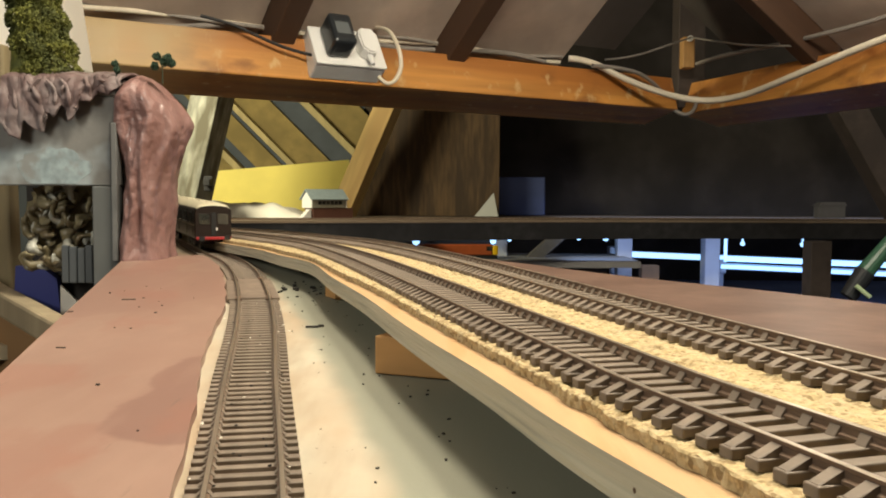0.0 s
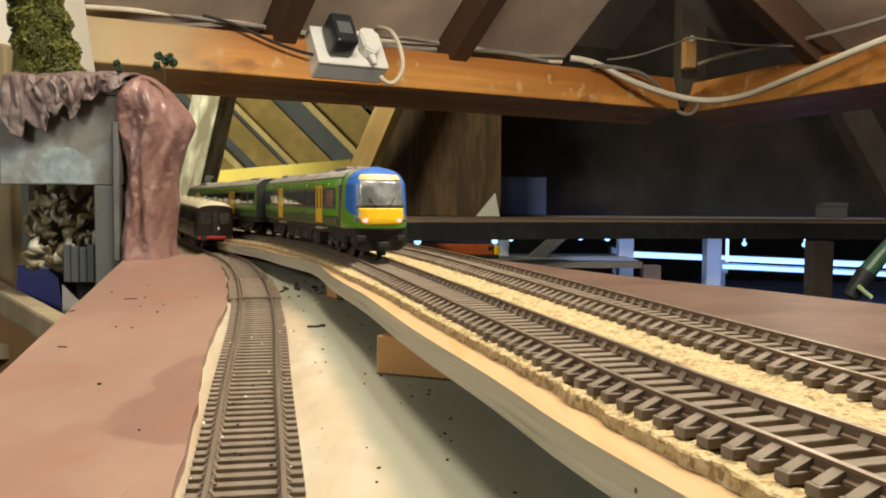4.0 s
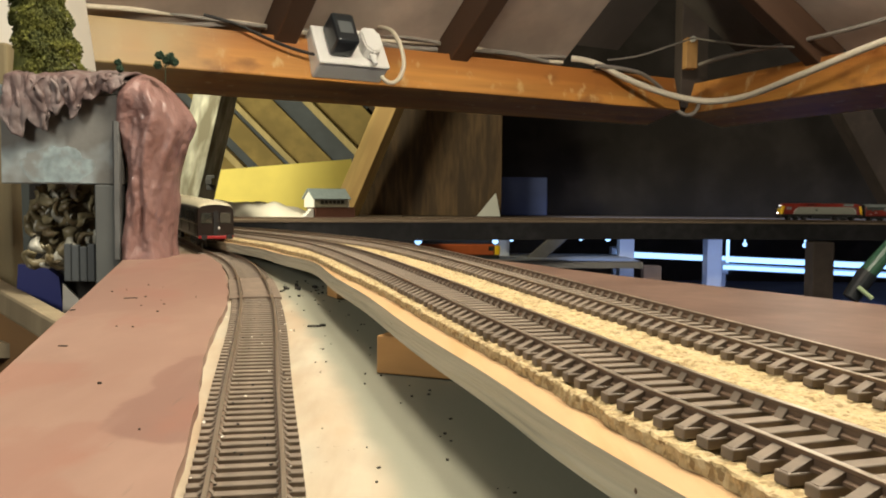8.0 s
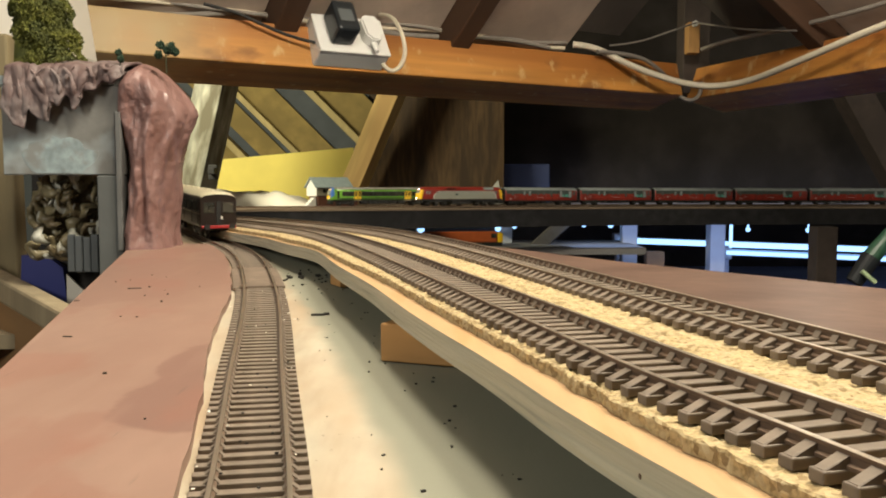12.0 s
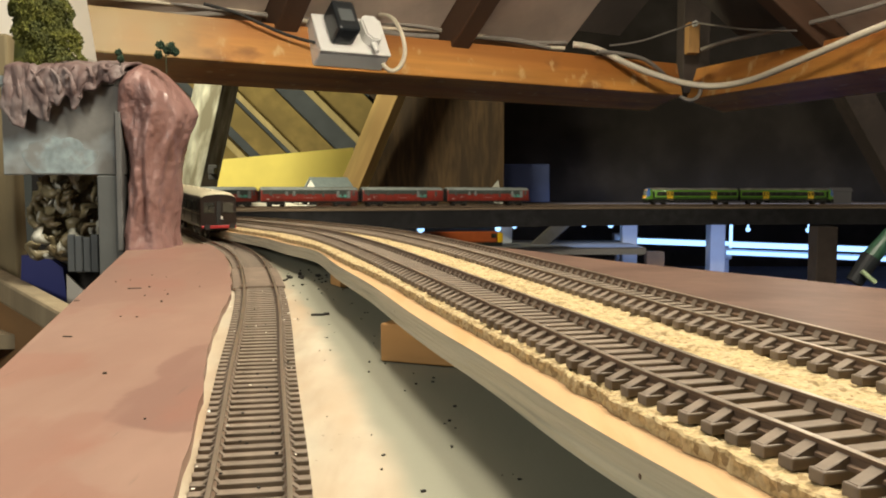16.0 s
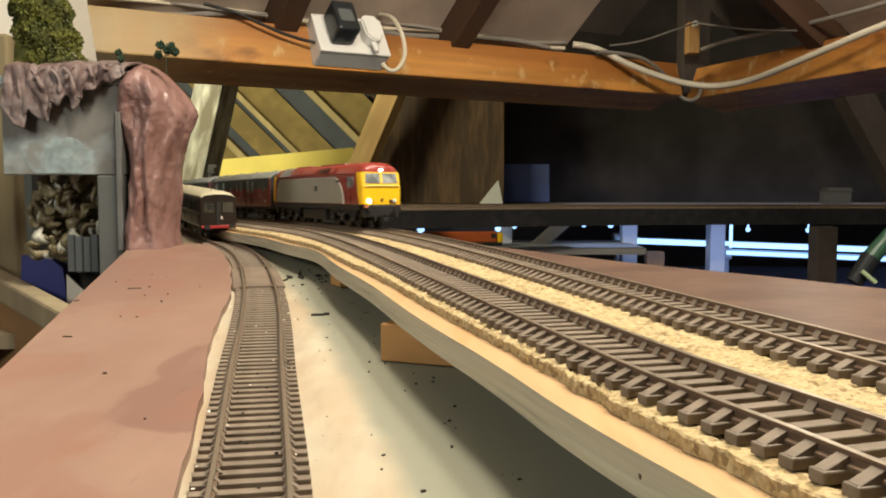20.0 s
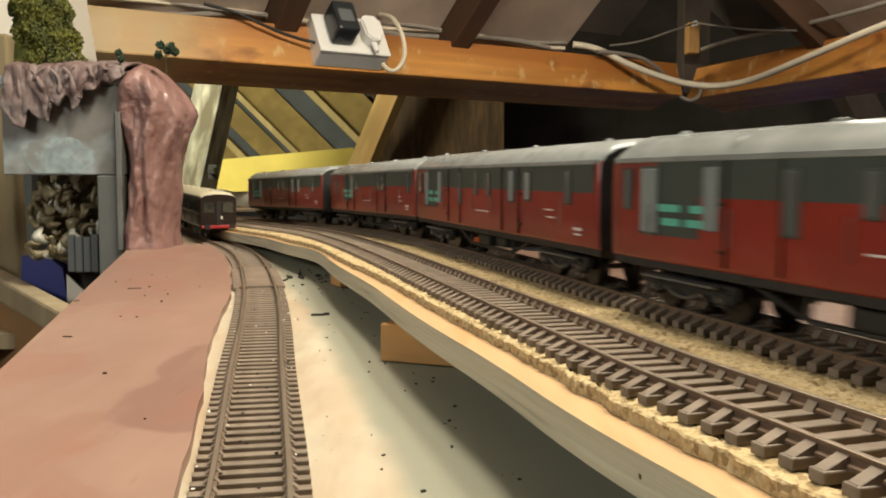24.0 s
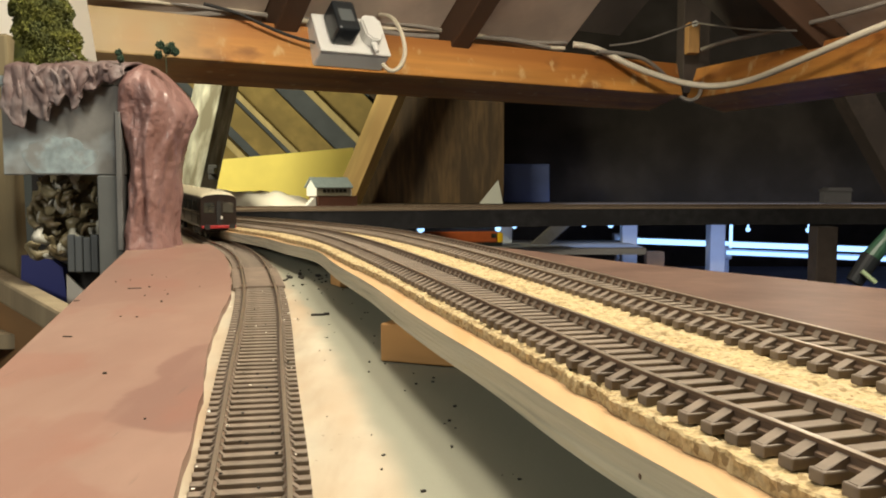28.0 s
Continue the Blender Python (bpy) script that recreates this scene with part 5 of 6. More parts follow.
tagged(part("sarking_felt", boxed(-1.7, -0.27, BACKY + 0.03, BACKY + 0.05, 0.7, 1.8), SLATEBLUE), "blue-grey felt behind the roof boards", "felt", "", "structure")
# The last board is a darker copy of the sarking, shade in its colour.
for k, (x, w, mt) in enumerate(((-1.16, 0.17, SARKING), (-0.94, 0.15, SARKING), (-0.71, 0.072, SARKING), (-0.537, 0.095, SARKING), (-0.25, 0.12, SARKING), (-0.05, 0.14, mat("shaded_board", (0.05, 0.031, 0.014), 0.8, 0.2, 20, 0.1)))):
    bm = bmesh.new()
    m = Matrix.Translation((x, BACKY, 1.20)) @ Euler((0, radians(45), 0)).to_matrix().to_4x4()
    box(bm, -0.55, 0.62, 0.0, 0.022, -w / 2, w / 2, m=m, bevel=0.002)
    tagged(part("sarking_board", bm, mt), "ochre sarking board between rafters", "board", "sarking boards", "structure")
for k, (x, hw) in enumerate(((-1.05, 0.014), (-0.81, 0.012), (-0.6045, 0.010), (-0.338, 0.012))):
    bm = bmesh.new()
    m = Matrix.Translation((x - 0.012, BACKY - 0.055, 1.20)) @ Euler((0, radians(45), 0)).to_matrix().to_4x4()
    box(bm, -0.55, 0.62, 0.0, 0.075, -hw, hw, m=m, bevel=0.003)
    tagged(part("rafter", bm, PALEWOOD), "pale rafter at the lit end of the loft", "timber", "rafters", "structure")
bm = bmesh.new()
pts = [(-0.86, 0.92), (-0.29, 0.92), (-0.293, 1.117), (-0.86, 1.066)]
prism(bm, pts, 2.93, 2.945, lambda u, v, t: (u, t, v))
tagged(part("yellow_board", bm, YELLOW), "bright yellow insulation board standing behind the railway", "board")
# Added sheet of brown boarding hides the lit boards; shade is in its colour.
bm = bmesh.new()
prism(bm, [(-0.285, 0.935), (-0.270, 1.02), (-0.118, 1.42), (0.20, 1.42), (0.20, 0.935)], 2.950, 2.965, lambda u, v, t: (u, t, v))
tagged(part("brown_lining", bm, mat("shaded_brown", (0.085, 0.050, 0.022), 0.85, 0.4, 30, 0.1, stretch=(3, 1, 0.4), second=(0.045, 0.027, 0.013), coarse=9)), "brown boarding sheet added beside the strut, shade put into its colour", "board", "", "structure")
# Near-black albedo: the far corner's shade is put into the lining's colour.
tagged(part("back_boards", boxed(-0.09, 3.4, 3.30, 3.33, 0.93, 2.0), mat("shaded_hardboard", (0.036, 0.031, 0.028), 0.85, 0.25, 8, 0.1, dull=True)), "brown hardboard lining, darkened for the shaded far corner", "board", "", "structure")
tagged(part("far_ledge", boxed(-0.95, -0.12, 2.46, 3.25, 0.90, 0.9345), FARTOP), "brown ledge behind the far track", "ledge", "", "structure")
tagged(part("far_ledge", boxed(-0.119, 1.7, 2.84, 3.25, 0.90, 0.9325), FARTOP), "brown ledge behind the far track", "ledge", "", "structure")
BLUEBOX = mat("dark_blue_card", (0.035, 0.052, 0.14), 0.7, 0.1, 20, 0.0)
tagged(part("blue_crate", boxed(0.205, 0.365, 3.06, 3.16, 0.935, 1.066, bevel=0.004), BLUEBOX), "dark blue crate on the far ledge", "crate")
bm = bmesh.new()
prism(bm, [(0.118, 0.935), (0.193, 0.935), (0.178, 1.010)], 2.88, 2.91, lambda u, v, t: (u, t, v))
tagged(part("white_wedge", bm, mat("off_white_card", (0.55, 0.55, 0.50), 0.8, 0.05, 20, 0.0)), "off-white card wedge on the far ledge", "card")
GREYHUT = mat("grey_hut", (0.10, 0.095, 0.10), 0.7, 0.1, 40, 0.0)
hut = thing("lineside_hut", "small grey lineside hut in shade", "model building", m=pose(1.285, 2.93, 0.9345))
part("wall", boxed(-0.044, 0.044, -0.02, 0.02, 0, 0.040, bevel=0.001), GREYHUT, hut)
bm = bmesh.new()
prism(bm, [(-0.048, 0.040), (0.048, 0.040), (0.040, 0.052), (-0.030, 0.052)], -0.024, 0.024, lambda u, v, t: (u, t, v))
part("roof", bm, GREYHUT, hut)

# crumpled white sheet and the signal box behind the far curve
bm = bmesh.new()
g = bmesh.ops.create_grid(bm, x_segments=44, y_segments=14, size=1)
for v in bm.verts:
    x, y = v.co.x, v.co.y
    edge = max(0.0, 1 - abs(x) ** 4) * max(0.0, 1 - abs(y) ** 4)
    v.co = Vector((-0.62 + x * 0.245, 2.60 + y * 0.075, 0.936 + 0.052 * edge * (0.80 + 0.35 * noise.noise((x * 4, y * 2, 1))) + 0.004 * noise.noise((x * 14, y * 9, 3))))
tagged(part("white_sheet", bm, CREAM, smooth=True), "crumpled white dust sheet on the far ledge", "sheet")
TIMBERBROWN = mat("model_brown", (0.13, 0.05, 0.03), 0.7, 0.15, 60, 0.05)
SLATEROOF = mat("model_slate", (0.30, 0.36, 0.37), 0.6, 0.12, 90, 0.1)
box_ = thing("signal_box", "model signal box with slate roof and white gable", "model building", m=pose(-0.325, 2.555, 0.9345, 0, 0, 36))
part("base", boxed(-0.050, 0.078, -0.027, 0.027, 0.0, 0.030, bevel=0.0008), TIMBERBROWN, box_, "dark brown brick base")
part("cabin", boxed(-0.054, 0.052, -0.029, 0.029, 0.0302, 0.056, bevel=0.0008), mat("cabin_cream", (0.30, 0.28, 0.21), 0.7, 0.12, 80, 0.05), box_, "grey-cream cabin")
for k in range(6):
    part("window", boxed(-0.036 + k * 0.0130, -0.0255 + k * 0.0130, -0.0305, -0.0292, 0.0400, 0.0500, bevel=0.0004), COACHGLASS, box_)
for sx in (-1, 1):
    bm = bmesh.new()
    prism(bm, [(-0.029, 0.030), (0.029, 0.030), (0.029, 0.056), (0.0, 0.078), (-0.029, 0.056)], sx * 0.0545, sx * 0.0565, lambda u, v, t: (t, u, v))
    part("gable", bm, WHITEPLASTIC, box_, "white gable end")
bm = bmesh.new()
for sy in (-1, 1):
    prism(bm, [(sy * 0.035, 0.0525), (sy * 0.0355, 0.0545), (0.0, 0.0832), (0.0, 0.0802)], -0.062, 0.060, lambda u, v, t: (t, u, v))
part("roof", bm, SLATEROOF, box_, "blue-grey slate roof")
for k, (x, y, z) in enumerate(((-0.060, -0.016, 0.026), (-0.067, -0.016, 0.020), (-0.074, -0.016, 0.013), (-0.081, -0.016, 0.006))):
    part("step", boxed(x - 0.004, x + 0.004, y - 0.010, y + 0.010, 0, z, bevel=0.0005), WHITEPLASTIC, box_)

# small black bracket on the pale strut
bk = thing("wall_bracket", "small black clamp on the pale strut", "clamp", m=pose(-0.617, 2.40, 1.03))
part("plate", boxed(-0.012, 0.012, 0, 0.01, -0.02, 0.02, bevel=0.002), UNDER, bk)
part("jaw", boxed(-0.006, 0.012, -0.03, 0.0, -0.006, 0.012, bevel=0.002), UNDER, bk)

# ---- socket, plugs and cables on the purlin ----
CABLEWHITE = mat("white_cable", (0.66, 0.58, 0.45), 0.45, 0.08, 60, 0.0)
CABLEGREY = mat("grey_cable", (0.25, 0.22, 0.19), 0.5, 0.12, 60, 0.0)
BLACKPLASTIC = mat("black_plastic", (0.022, 0.025, 0.028), 0.3, 0.1, 60, 0.0)
sock = thing("double_socket", "white double wall socket on the purlin", "socket")
face, rise = N * CT + UP * ST, UP * CT - N * ST
m = Matrix((U, -face, rise)).transposed().to_4x4()
m.translation = P1 + U * 0.872 + N * 0.05 + UP * UND + rise * 0.046 + face * 0.0405
sock.matrix_world = m
part("back_box", boxed(-0.073, 0.073, -0.002, 0.040, -0.043, 0.043, bevel=0.004), WHITEPLASTIC, sock)
part("face_plate", boxed(-0.074, 0.074, -0.0095, -0.0022, -0.044, 0.044, bevel=0.003), WHITEPLASTIC, sock)
for x in (-0.012, 0.012):
    part("switch", boxed(x - 0.006, x + 0.006, -0.014, -0.0097, 0.010, 0.026, bevel=0.002), WHITEPLASTIC, sock)
adapter = thing("power_adapter", "black mains power adapter plugged into the socket", "plug")
adapter.matrix_world = sock.matrix_world
part("body", boxed(-0.052, -0.006, -0.058, -0.0100, -0.030, 0.038, bevel=0.006), BLACKPLASTIC, adapter)
part("label", boxed(-0.044, -0.016, -0.0586, -0.0582, -0.012, 0.016), mat("grey_label", (0.12, 0.13, 0.13), 0.6, 0.1, 60, 0.0), adapter)
plug = thing("mains_plug", "white mains plug in the socket", "plug")
plug.matrix_world = sock.matrix_world
bm = bmesh.new()
prism(bm, [(0.014, 0.016), (0.022, 0.030), (0.046, 0.030), (0.054, 0.016), (0.052, -0.018), (0.040, -0.030), (0.028, -0.030), (0.016, -0.018)], -0.036, -0.0100, lambda u, v, t: (u, t, v))
bmesh.ops.bevel(bm, geom=list(bm.edges), offset=0.003, segments=2, affect="EDGES")
part("body", bm, WHITEPLASTIC, plug)
bm = bmesh.new()
tube(bm, (0.034, -0.022, -0.028), (0.034, -0.024, -0.050), 0.007, 12, 0.004)
part("strain_relief", bm, WHITEPLASTIC, plug)


def near(a, out, z):
    p = P1 + U * a + N * (0.05 + out)
    return (p.x, p.y, z)


def on2(a, out, z):
    p = P2 + U2 * a + N2 * (0.05 + out)
    return (p.x, p.y, z)


tagged(cable("plug_flex", [near(0.900, 0.088, 1.222), near(0.910, 0.092, 1.208), near(0.932, 0.090, 1.212), near(0.950, 0.085, 1.236), near(0.956, 0.075, 1.262), near(0.958, 0.055, 1.295), near(0.961, 0.01, 1.330), near(0.966, -0.045, 1.338)], 0.0042, CABLEWHITE),
       "white flex looping from the plug", "cable", "cables")
tagged(cable("thin_lead", [near(0.60, -0.02, 1.318), near(0.65, -0.005, 1.308), near(0.70, 0.0, 1.288), near(0.76, 0.006, 1.268), near(0.80, 0.012, 1.262)], 0.003, UNDER), "dark lead running to the socket", "cable", "cables")
for k, (z, r, mt, ph) in enumerate(((1.313, 0.006, CABLEGREY, 0.0), (1.318, 0.005, CABLEWHITE, 1.7), (1.322, 0.004, CABLEGREY, 3.1))):
    pts = [near(0.02 + 0.08 * i, -0.075 + 0.010 * (1 + math.sin(i * 1.3 + ph)), z + 0.006 * math.sin(i * 0.9 + ph) - (0.012 if 4 < i < 8 and k == 0 else 0)) for i in range(19)]
    tagged(cable("purlin_cable", pts, r, mt), "grey cable laid along the purlin", "cable", "cables")
tagged(cable("sagging_cable", [near(1.47, -0.045, 1.320), near(1.51, -0.02, 1.318), near(1.585, 0.02, 1.272), (0.585, 2.12, 1.226), (0.675, 2.04, 1.222), on2(0.58, 0.05, 1.252), on2(0.78, 0.02, 1.296), on2(0.95, -0.02, 1.318), on2(1.3, -0.05, 1.325)], 0.0075, CABLEWHITE),
       "cream cable sagging between the purlins", "cable", "cables")
tagged(cable("loop_cable", [near(1.50, 0.004, 1.30), near(1.62, 0.006, 1.305), near(1.70, 0.01, 1.27), (0.570, 2.24, 1.235), (0.600, 2.22, 1.200), (0.635, 2.22, 1.212), (0.645, 2.25, 1.25)], 0.005, CABLEGREY),
       "grey cable looping below the corner", "cable", "cables")
wire_m, wire_b = Vector((0.627, 2.246, 1.397)), Vector((0.733, 1.88, 1.316))
wire_l = Vector(near(1.56, -0.02, 1.322))
tagged(cable("strung_wire", [wire_m, wire_m.lerp(wire_l, 0.3) - UP * 0.004, wire_m.lerp(wire_l, 0.7) - UP * 0.012, wire_l], 0.0022, CABLEGREY), "thin grey wire strung over the clip", "cable", "cables")
tagged(cable("strung_wire", [wire_m, wire_m.lerp(wire_b, 0.4) - UP * 0.006, wire_m.lerp(wire_b, 0.7) - UP * 0.006, wire_b], 0.0022, CABLEGREY), "thin grey wire strung over the clip", "cable", "cables")
tagged(cable("purlin_cable", [on2(0.15 + 0.09 * i, 0.004 + 0.006 * (1 + math.sin(i * 1.7)), 1.334 + 0.004 * math.sin(i)) for i in range(12)], 0.005, CABLEGREY), "grey cable laid along the purlin", "cable", "cables")
bm = bmesh.new()
bmesh.ops.create_uvsphere(bm, u_segments=10, v_segments=6, radius=0.008, matrix=Matrix.Translation(on2(0.72, 0.001, 1.292)) @ Matrix.Diagonal((0.4, 1, 1, 1)))
tagged(part("nail_head", bm, CREAM), "pale filled nail head in the purlin", "nail")

# ---- white chimney breast and timbers beyond the tunnel ----
bm = bmesh.new()
prism(bm, [(-1.6, 1.165), (-0.582, 1.165), (-0.570, 1.20), (-0.612, 1.5), (-0.66, 2.4), (-1.6, 2.4)], 1.40, 1.49, lambda u, v, t: (u, t, v))
tagged(part("chimney_breast", bm, CREAM), "cream painted chimney breast", "wall", "", "structure")
bm = bmesh.new()
tube(bm, (-1.4, 1.36, 1.150), (-0.70, 1.36, 1.150), 0.032, 20)
tagged(part("white_pipe", bm, CREAM, smooth=True), "cream boxed pipe under the chimney breast", "pipe")
bm = bmesh.new()
box(bm, -0.80, -0.735, 1.392, 1.398, 1.232, 1.244, m=None)
tagged(part("red_mark", bm, RUST), "rust red mark on the cream wall", "mark")
GREYWOOD = mat("weathered_timber", (0.30, 0.24, 0.15), 0.8, 0.2, 60, 0.15, stretch=(1, 1, 0.1))
timber("upright_post", (-0.447, 0.92, 0.80), (-0.452, 0.92, 1.15), 0.024, 0.03, mat("green_brown_post", (0.19, 0.15, 0.08), 0.8, 0.25, 60, 0.15, stretch=(0.1, 1, 1)), "weathered upright batten beside the tunnel", up=(1, 0, 0))
timber("side_joist", (-0.666, 1.10, 0.943), (-0.247, 0.644, 0.884), 0.018, 0.022, GREYWOOD, "rough joist edging the baseboard")
timber("side_panel", (-0.666, 1.10, 0.782), (-0.247, 0.644, 0.723), 0.012, 0.30, mat("brown_panel", (0.26, 0.145, 0.06), 0.7, 0.2, 20, 0.1, stretch=(0.2, 1, 1)), "brown panel below the joist")
timber("leg_frame", (-0.50, 0.62, 0.02), (-0.50, 0.62, 0.80), 0.06, 0.06, BLOCK, "brown baseboard leg", up=(1, 0, 0))
timber("leg_frame", (0.10, 0.45, 0.0), (0.10, 0.45, 0.90), 0.06, 0.06, BLOCK, "brown baseboard leg", up=(1, 0, 0))
tagged(part("low_shelf", boxed(-0.62, -0.26, 0.775, 1.3, 0.855, 0.868), GREYWOOD), "low shelf under the tunnel", "shelf", "", "structure")
BLUESHEET = mat("royal_blue", (0.025, 0.035, 0.22), 0.5, 0.1, 30, 0.0)
bm = bmesh.new()
prism(bm, [(-0.380, 0.8682), (-0.334, 0.8682), (-0.3395, 0.925), (-0.352, 0.934), (-0.376, 0.936)], 0.794, 0.802, lambda u, v, t: (u, t, v))
tagged(part("blue_folder", bm, BLUESHEET), "royal blue folder on the low shelf", "folder")
bm = bmesh.new()
prism(bm, [(-0.3335, 0.8682), (-0.308, 0.8682), (-0.312, 0.899), (-0.333, 0.920)], 0.786, 0.789, lambda u, v, t: (u, t, v))
tagged(part("white_card", bm, CREAM), "white card beside the blue folder", "card")
tagged(part("white_canister", boxed(-0.475, -0.455, 0.93, 0.95, 0.868, 0.968, bevel=0.004), WHITEPLASTIC), "white plastic tub on the low shelf", "tub")

# ---- tunnel ----
rock = thing("rock_pillar", "pink plaster rock pillar beside the tunnel mouth", "rock")
bm = bmesh.new()
rings, seg = 110, 120
rows = []
for i in range(rings + 1):
    k = i / rings
    z = 0.9440 + 0.157 * k
    top = max(0.0, (k - 0.80) / 0.20)
    sx = (0.0180 + 0.0100 * math.exp(-((k - 0.74) / 0.20) ** 2) + 0.0055 * math.exp(-(k / 0.07) ** 2)) * math.sqrt(max(0.0, 1 - top ** 2.6))
    sy = 0.038 * math.sqrt(max(0.0, 1 - top ** 2.6))
    row = []
    for j in range(seg):
        a = 2 * math.pi * j / seg
        ca, sa = math.cos(a), math.sin(a)
        q = Vector((ca * 1.2, sa * 1.2, k * 1.7))
        r = 1 + 0.14 * noise.noise(q * 1.6) + 0.07 * noise.noise(Vector((ca * 2.4, sa * 2.4, k * 4.0 + 5))) + 0.035 * noise.noise(Vector((ca * 5, sa * 5, k * 9))) + 0.02 * noise.noise(q * 11)
        fold = 0.0
        for a0, lean, k0, k1, deep in ((4.15, 0.9, 0.10, 0.72, 0.13), (4.75, 0.5, 0.0, 0.58, 0.09), (5.25, -0.9, 0.30, 0.80, 0.12), (4.45, -1.4, 0.55, 0.85, 0.09), (5.6, 0.7, 0.05, 0.6, 0.12), (3.8, 0.4, 0.2, 0.9, 0.10)):
            inside = max(0.0, min(1.0, (k - k0) / 0.08, (k1 - k) / 0.08))
            off = a - (a0 + lean * (0.5 - k) + 0.10 * noise.noise(Vector((k * 7, a0, 0))))
            fold -= 0.38 * deep * inside * math.exp(-(off / 0.11) ** 2) - 0.4 * deep * inside * math.exp(-((off - 0.25) / 0.16) ** 2)
        q6 = Vector((ca * 3.2, sa * 3.2, k * 6.5))
        r += 0.16 * (0.3 - abs(noise.noise(Vector((ca * 1.5 + k * 1.2, sa * 1.5, k * 3.4 - ca))))) + 0.05 * (0.35 - abs(noise.noise(q6))) + 0.022 * (0.35 - abs(noise.noise(q6 * 2.3))) + 0.012 * noise.noise(q6 * 5)
        x = sx * ca * (r + fold)
        row.append(bm.verts.new((-0.2490 + 0.0065 * math.sin(k * 2.0) + x, 0.765 + sy * sa * (r + fold), z - 0.55 * max(0.0, x + 0.006) * max(0.0, k - 0.62) / 0.38)))
    rows.append(row)
for r, q in zip(rows, rows[1:]):
    for j in range(seg):
        bm.faces.new((r[j], r[(j + 1) % seg], q[(j + 1) % seg], q[j]))
bm.faces.new(rows[-1])
bm.faces.new(rows[0][::-1])
part("rock_body", bm, ROCK, rock, smooth=True)

DRIP = mat("mauve_plaster", (0.125, 0.080, 0.074), 0.6, 0.3, 90, 0.3, second=(0.19, 0.150, 0.142), coarse=45)
portal = thing("tunnel_portal", "grey painted tunnel side with draped plaster top", "tunnel")
bm = bmesh.new()
box(bm, -0.362, -0.262, 0.738, 0.746, 1.007, 1.080, bevel=0.001)
part("wall", bm, GREYCARD, portal, "grey wall stained pale blue")
bm = bmesh.new()
outline = []
for j in range(26):
    a = 2 * math.pi * j / 26
    rr = 1 + 0.35 * noise.noise((math.cos(a) * 1.8, math.sin(a) * 1.8, 4)) + 0.15 * noise.noise((math.cos(a) * 5, math.sin(a) * 5, 1))
    outline.append((-0.317 + 0.030 * rr * math.cos(a), max(1.0085, 1.022 + 0.017 * rr * math.sin(a))))
prism(bm, outline, 0.7378, 0.7386, lambda u, v, t: (u, t, v))
part("paint_stain", bm, mat("faded_blue_paint", (0.27, 0.33, 0.34), 0.75, 0.25, 120, 0.1, second=(0.22, 0.225, 0.215), coarse=70), portal, "faded pale blue paint patch")
part("jamb", boxed(-0.2835, -0.2625, 0.7335, 0.746, 0.905, 1.0065, bevel=0.001), mat("grey_board", (0.105, 0.11, 0.105), 0.7, 0.1, 40, 0.05), portal, "grey upright board")
# Dark strip laid on the wall for the notch's shadow.
part("notch_shadow_gap", boxed(-0.2695, -0.2668, 0.7372, 0.7379, 1.008, 1.0585), mat("dark_gap", (0.05, 0.045, 0.045), 0.8, 0.1, 60, 0.0), portal)
part("notch_strip", boxed(-0.2665, -0.2620, 0.730, 0.7378, 0.945, 1.058, bevel=0.0008), mat("strip_grey", (0.13, 0.13, 0.125), 0.8, 0.12, 60, 0.05), portal)
part("inner_wall", boxed(-0.372, -0.284, 0.810, 0.816, 0.8684, 1.079), mat("tunnel_dark", (0.03, 0.025, 0.02), 0.8, 0.2, 40, 0.1), portal, "dark tunnel lining")
STEEL = mat("grey_corrugated", (0.10, 0.11, 0.115), 0.5, 0.25, 60, 0.1, stretch=(1, 1, 0.1))
for k in range(5):
    part("corrugated_strip", boxed(-0.3175 + k * 0.0068, -0.3112 + k * 0.0068, 0.752 - 0.001 * (k % 2), 0.757, 0.925, 0.9570 - 0.0012 * (k % 3), bevel=0.001), STEEL, portal)
part("roof_slab", boxed(-0.37, -0.262, 0.738, 0.90, 1.0805, 1.088), GREYCARD, portal)
LOBES = ((-0.356, 1.062), (-0.346, 1.047), (-0.340, 1.044), (-0.334, 1.060), (-0.328, 1.052), (-0.322, 1.050), (-0.317, 1.066), (-0.311, 1.063), (-0.306, 1.072),
         (-0.299, 1.059), (-0.294, 1.062), (-0.290, 1.077), (-0.282, 1.074), (-0.276, 1.084), (-0.268, 1.080), (-0.258, 1.088))
bm = bmesh.new()
nu, nv = 130, 44
grid = []
for i in range(nu + 1):
    x = -0.356 + 0.098 * i / nu
    low = float(np.interp(x, *zip(*LOBES)))
    col = []
    for j in range(nv + 1):
        v = j / nv
        if v < 0.4:
            k = v / 0.4
            y, z = 0.800 - 0.062 * k, 1.0935 + 0.006 * math.sin(k * 3.1)
            y -= 0.004 * max(0.0, k - 0.8)
        else:
            k = (v - 0.4) / 0.6
            y, z = 0.7370 - 0.004 * math.sin(min(1, k * 2.5) * 1.57), 1.0935 - (1.0935 - low) * k
        drape = 0.35 + 0.65 * min(1.0, v / 0.4)
        fx = x * 62 + (z - 1.09) * 40
        ridge = 0.5 - abs(noise.noise((fx, z * 16, 2))) * 1.3
        fold = 0.0070 * drape * ridge + 0.0016 * noise.noise((x * 220, z * 50, 4)) + 0.0005 * noise.noise((x * 700, z * 500, 4))
        y -= max(-0.001, fold) * (0.45 if v < 0.4 else 1.0)
        z += (0.5 * fold if v < 0.45 else 0.0)
        col.append(bm.verts.new((x + 0.005 * noise.noise((x * 60, z * 60, 8)), y, z)))
    grid.append(col)
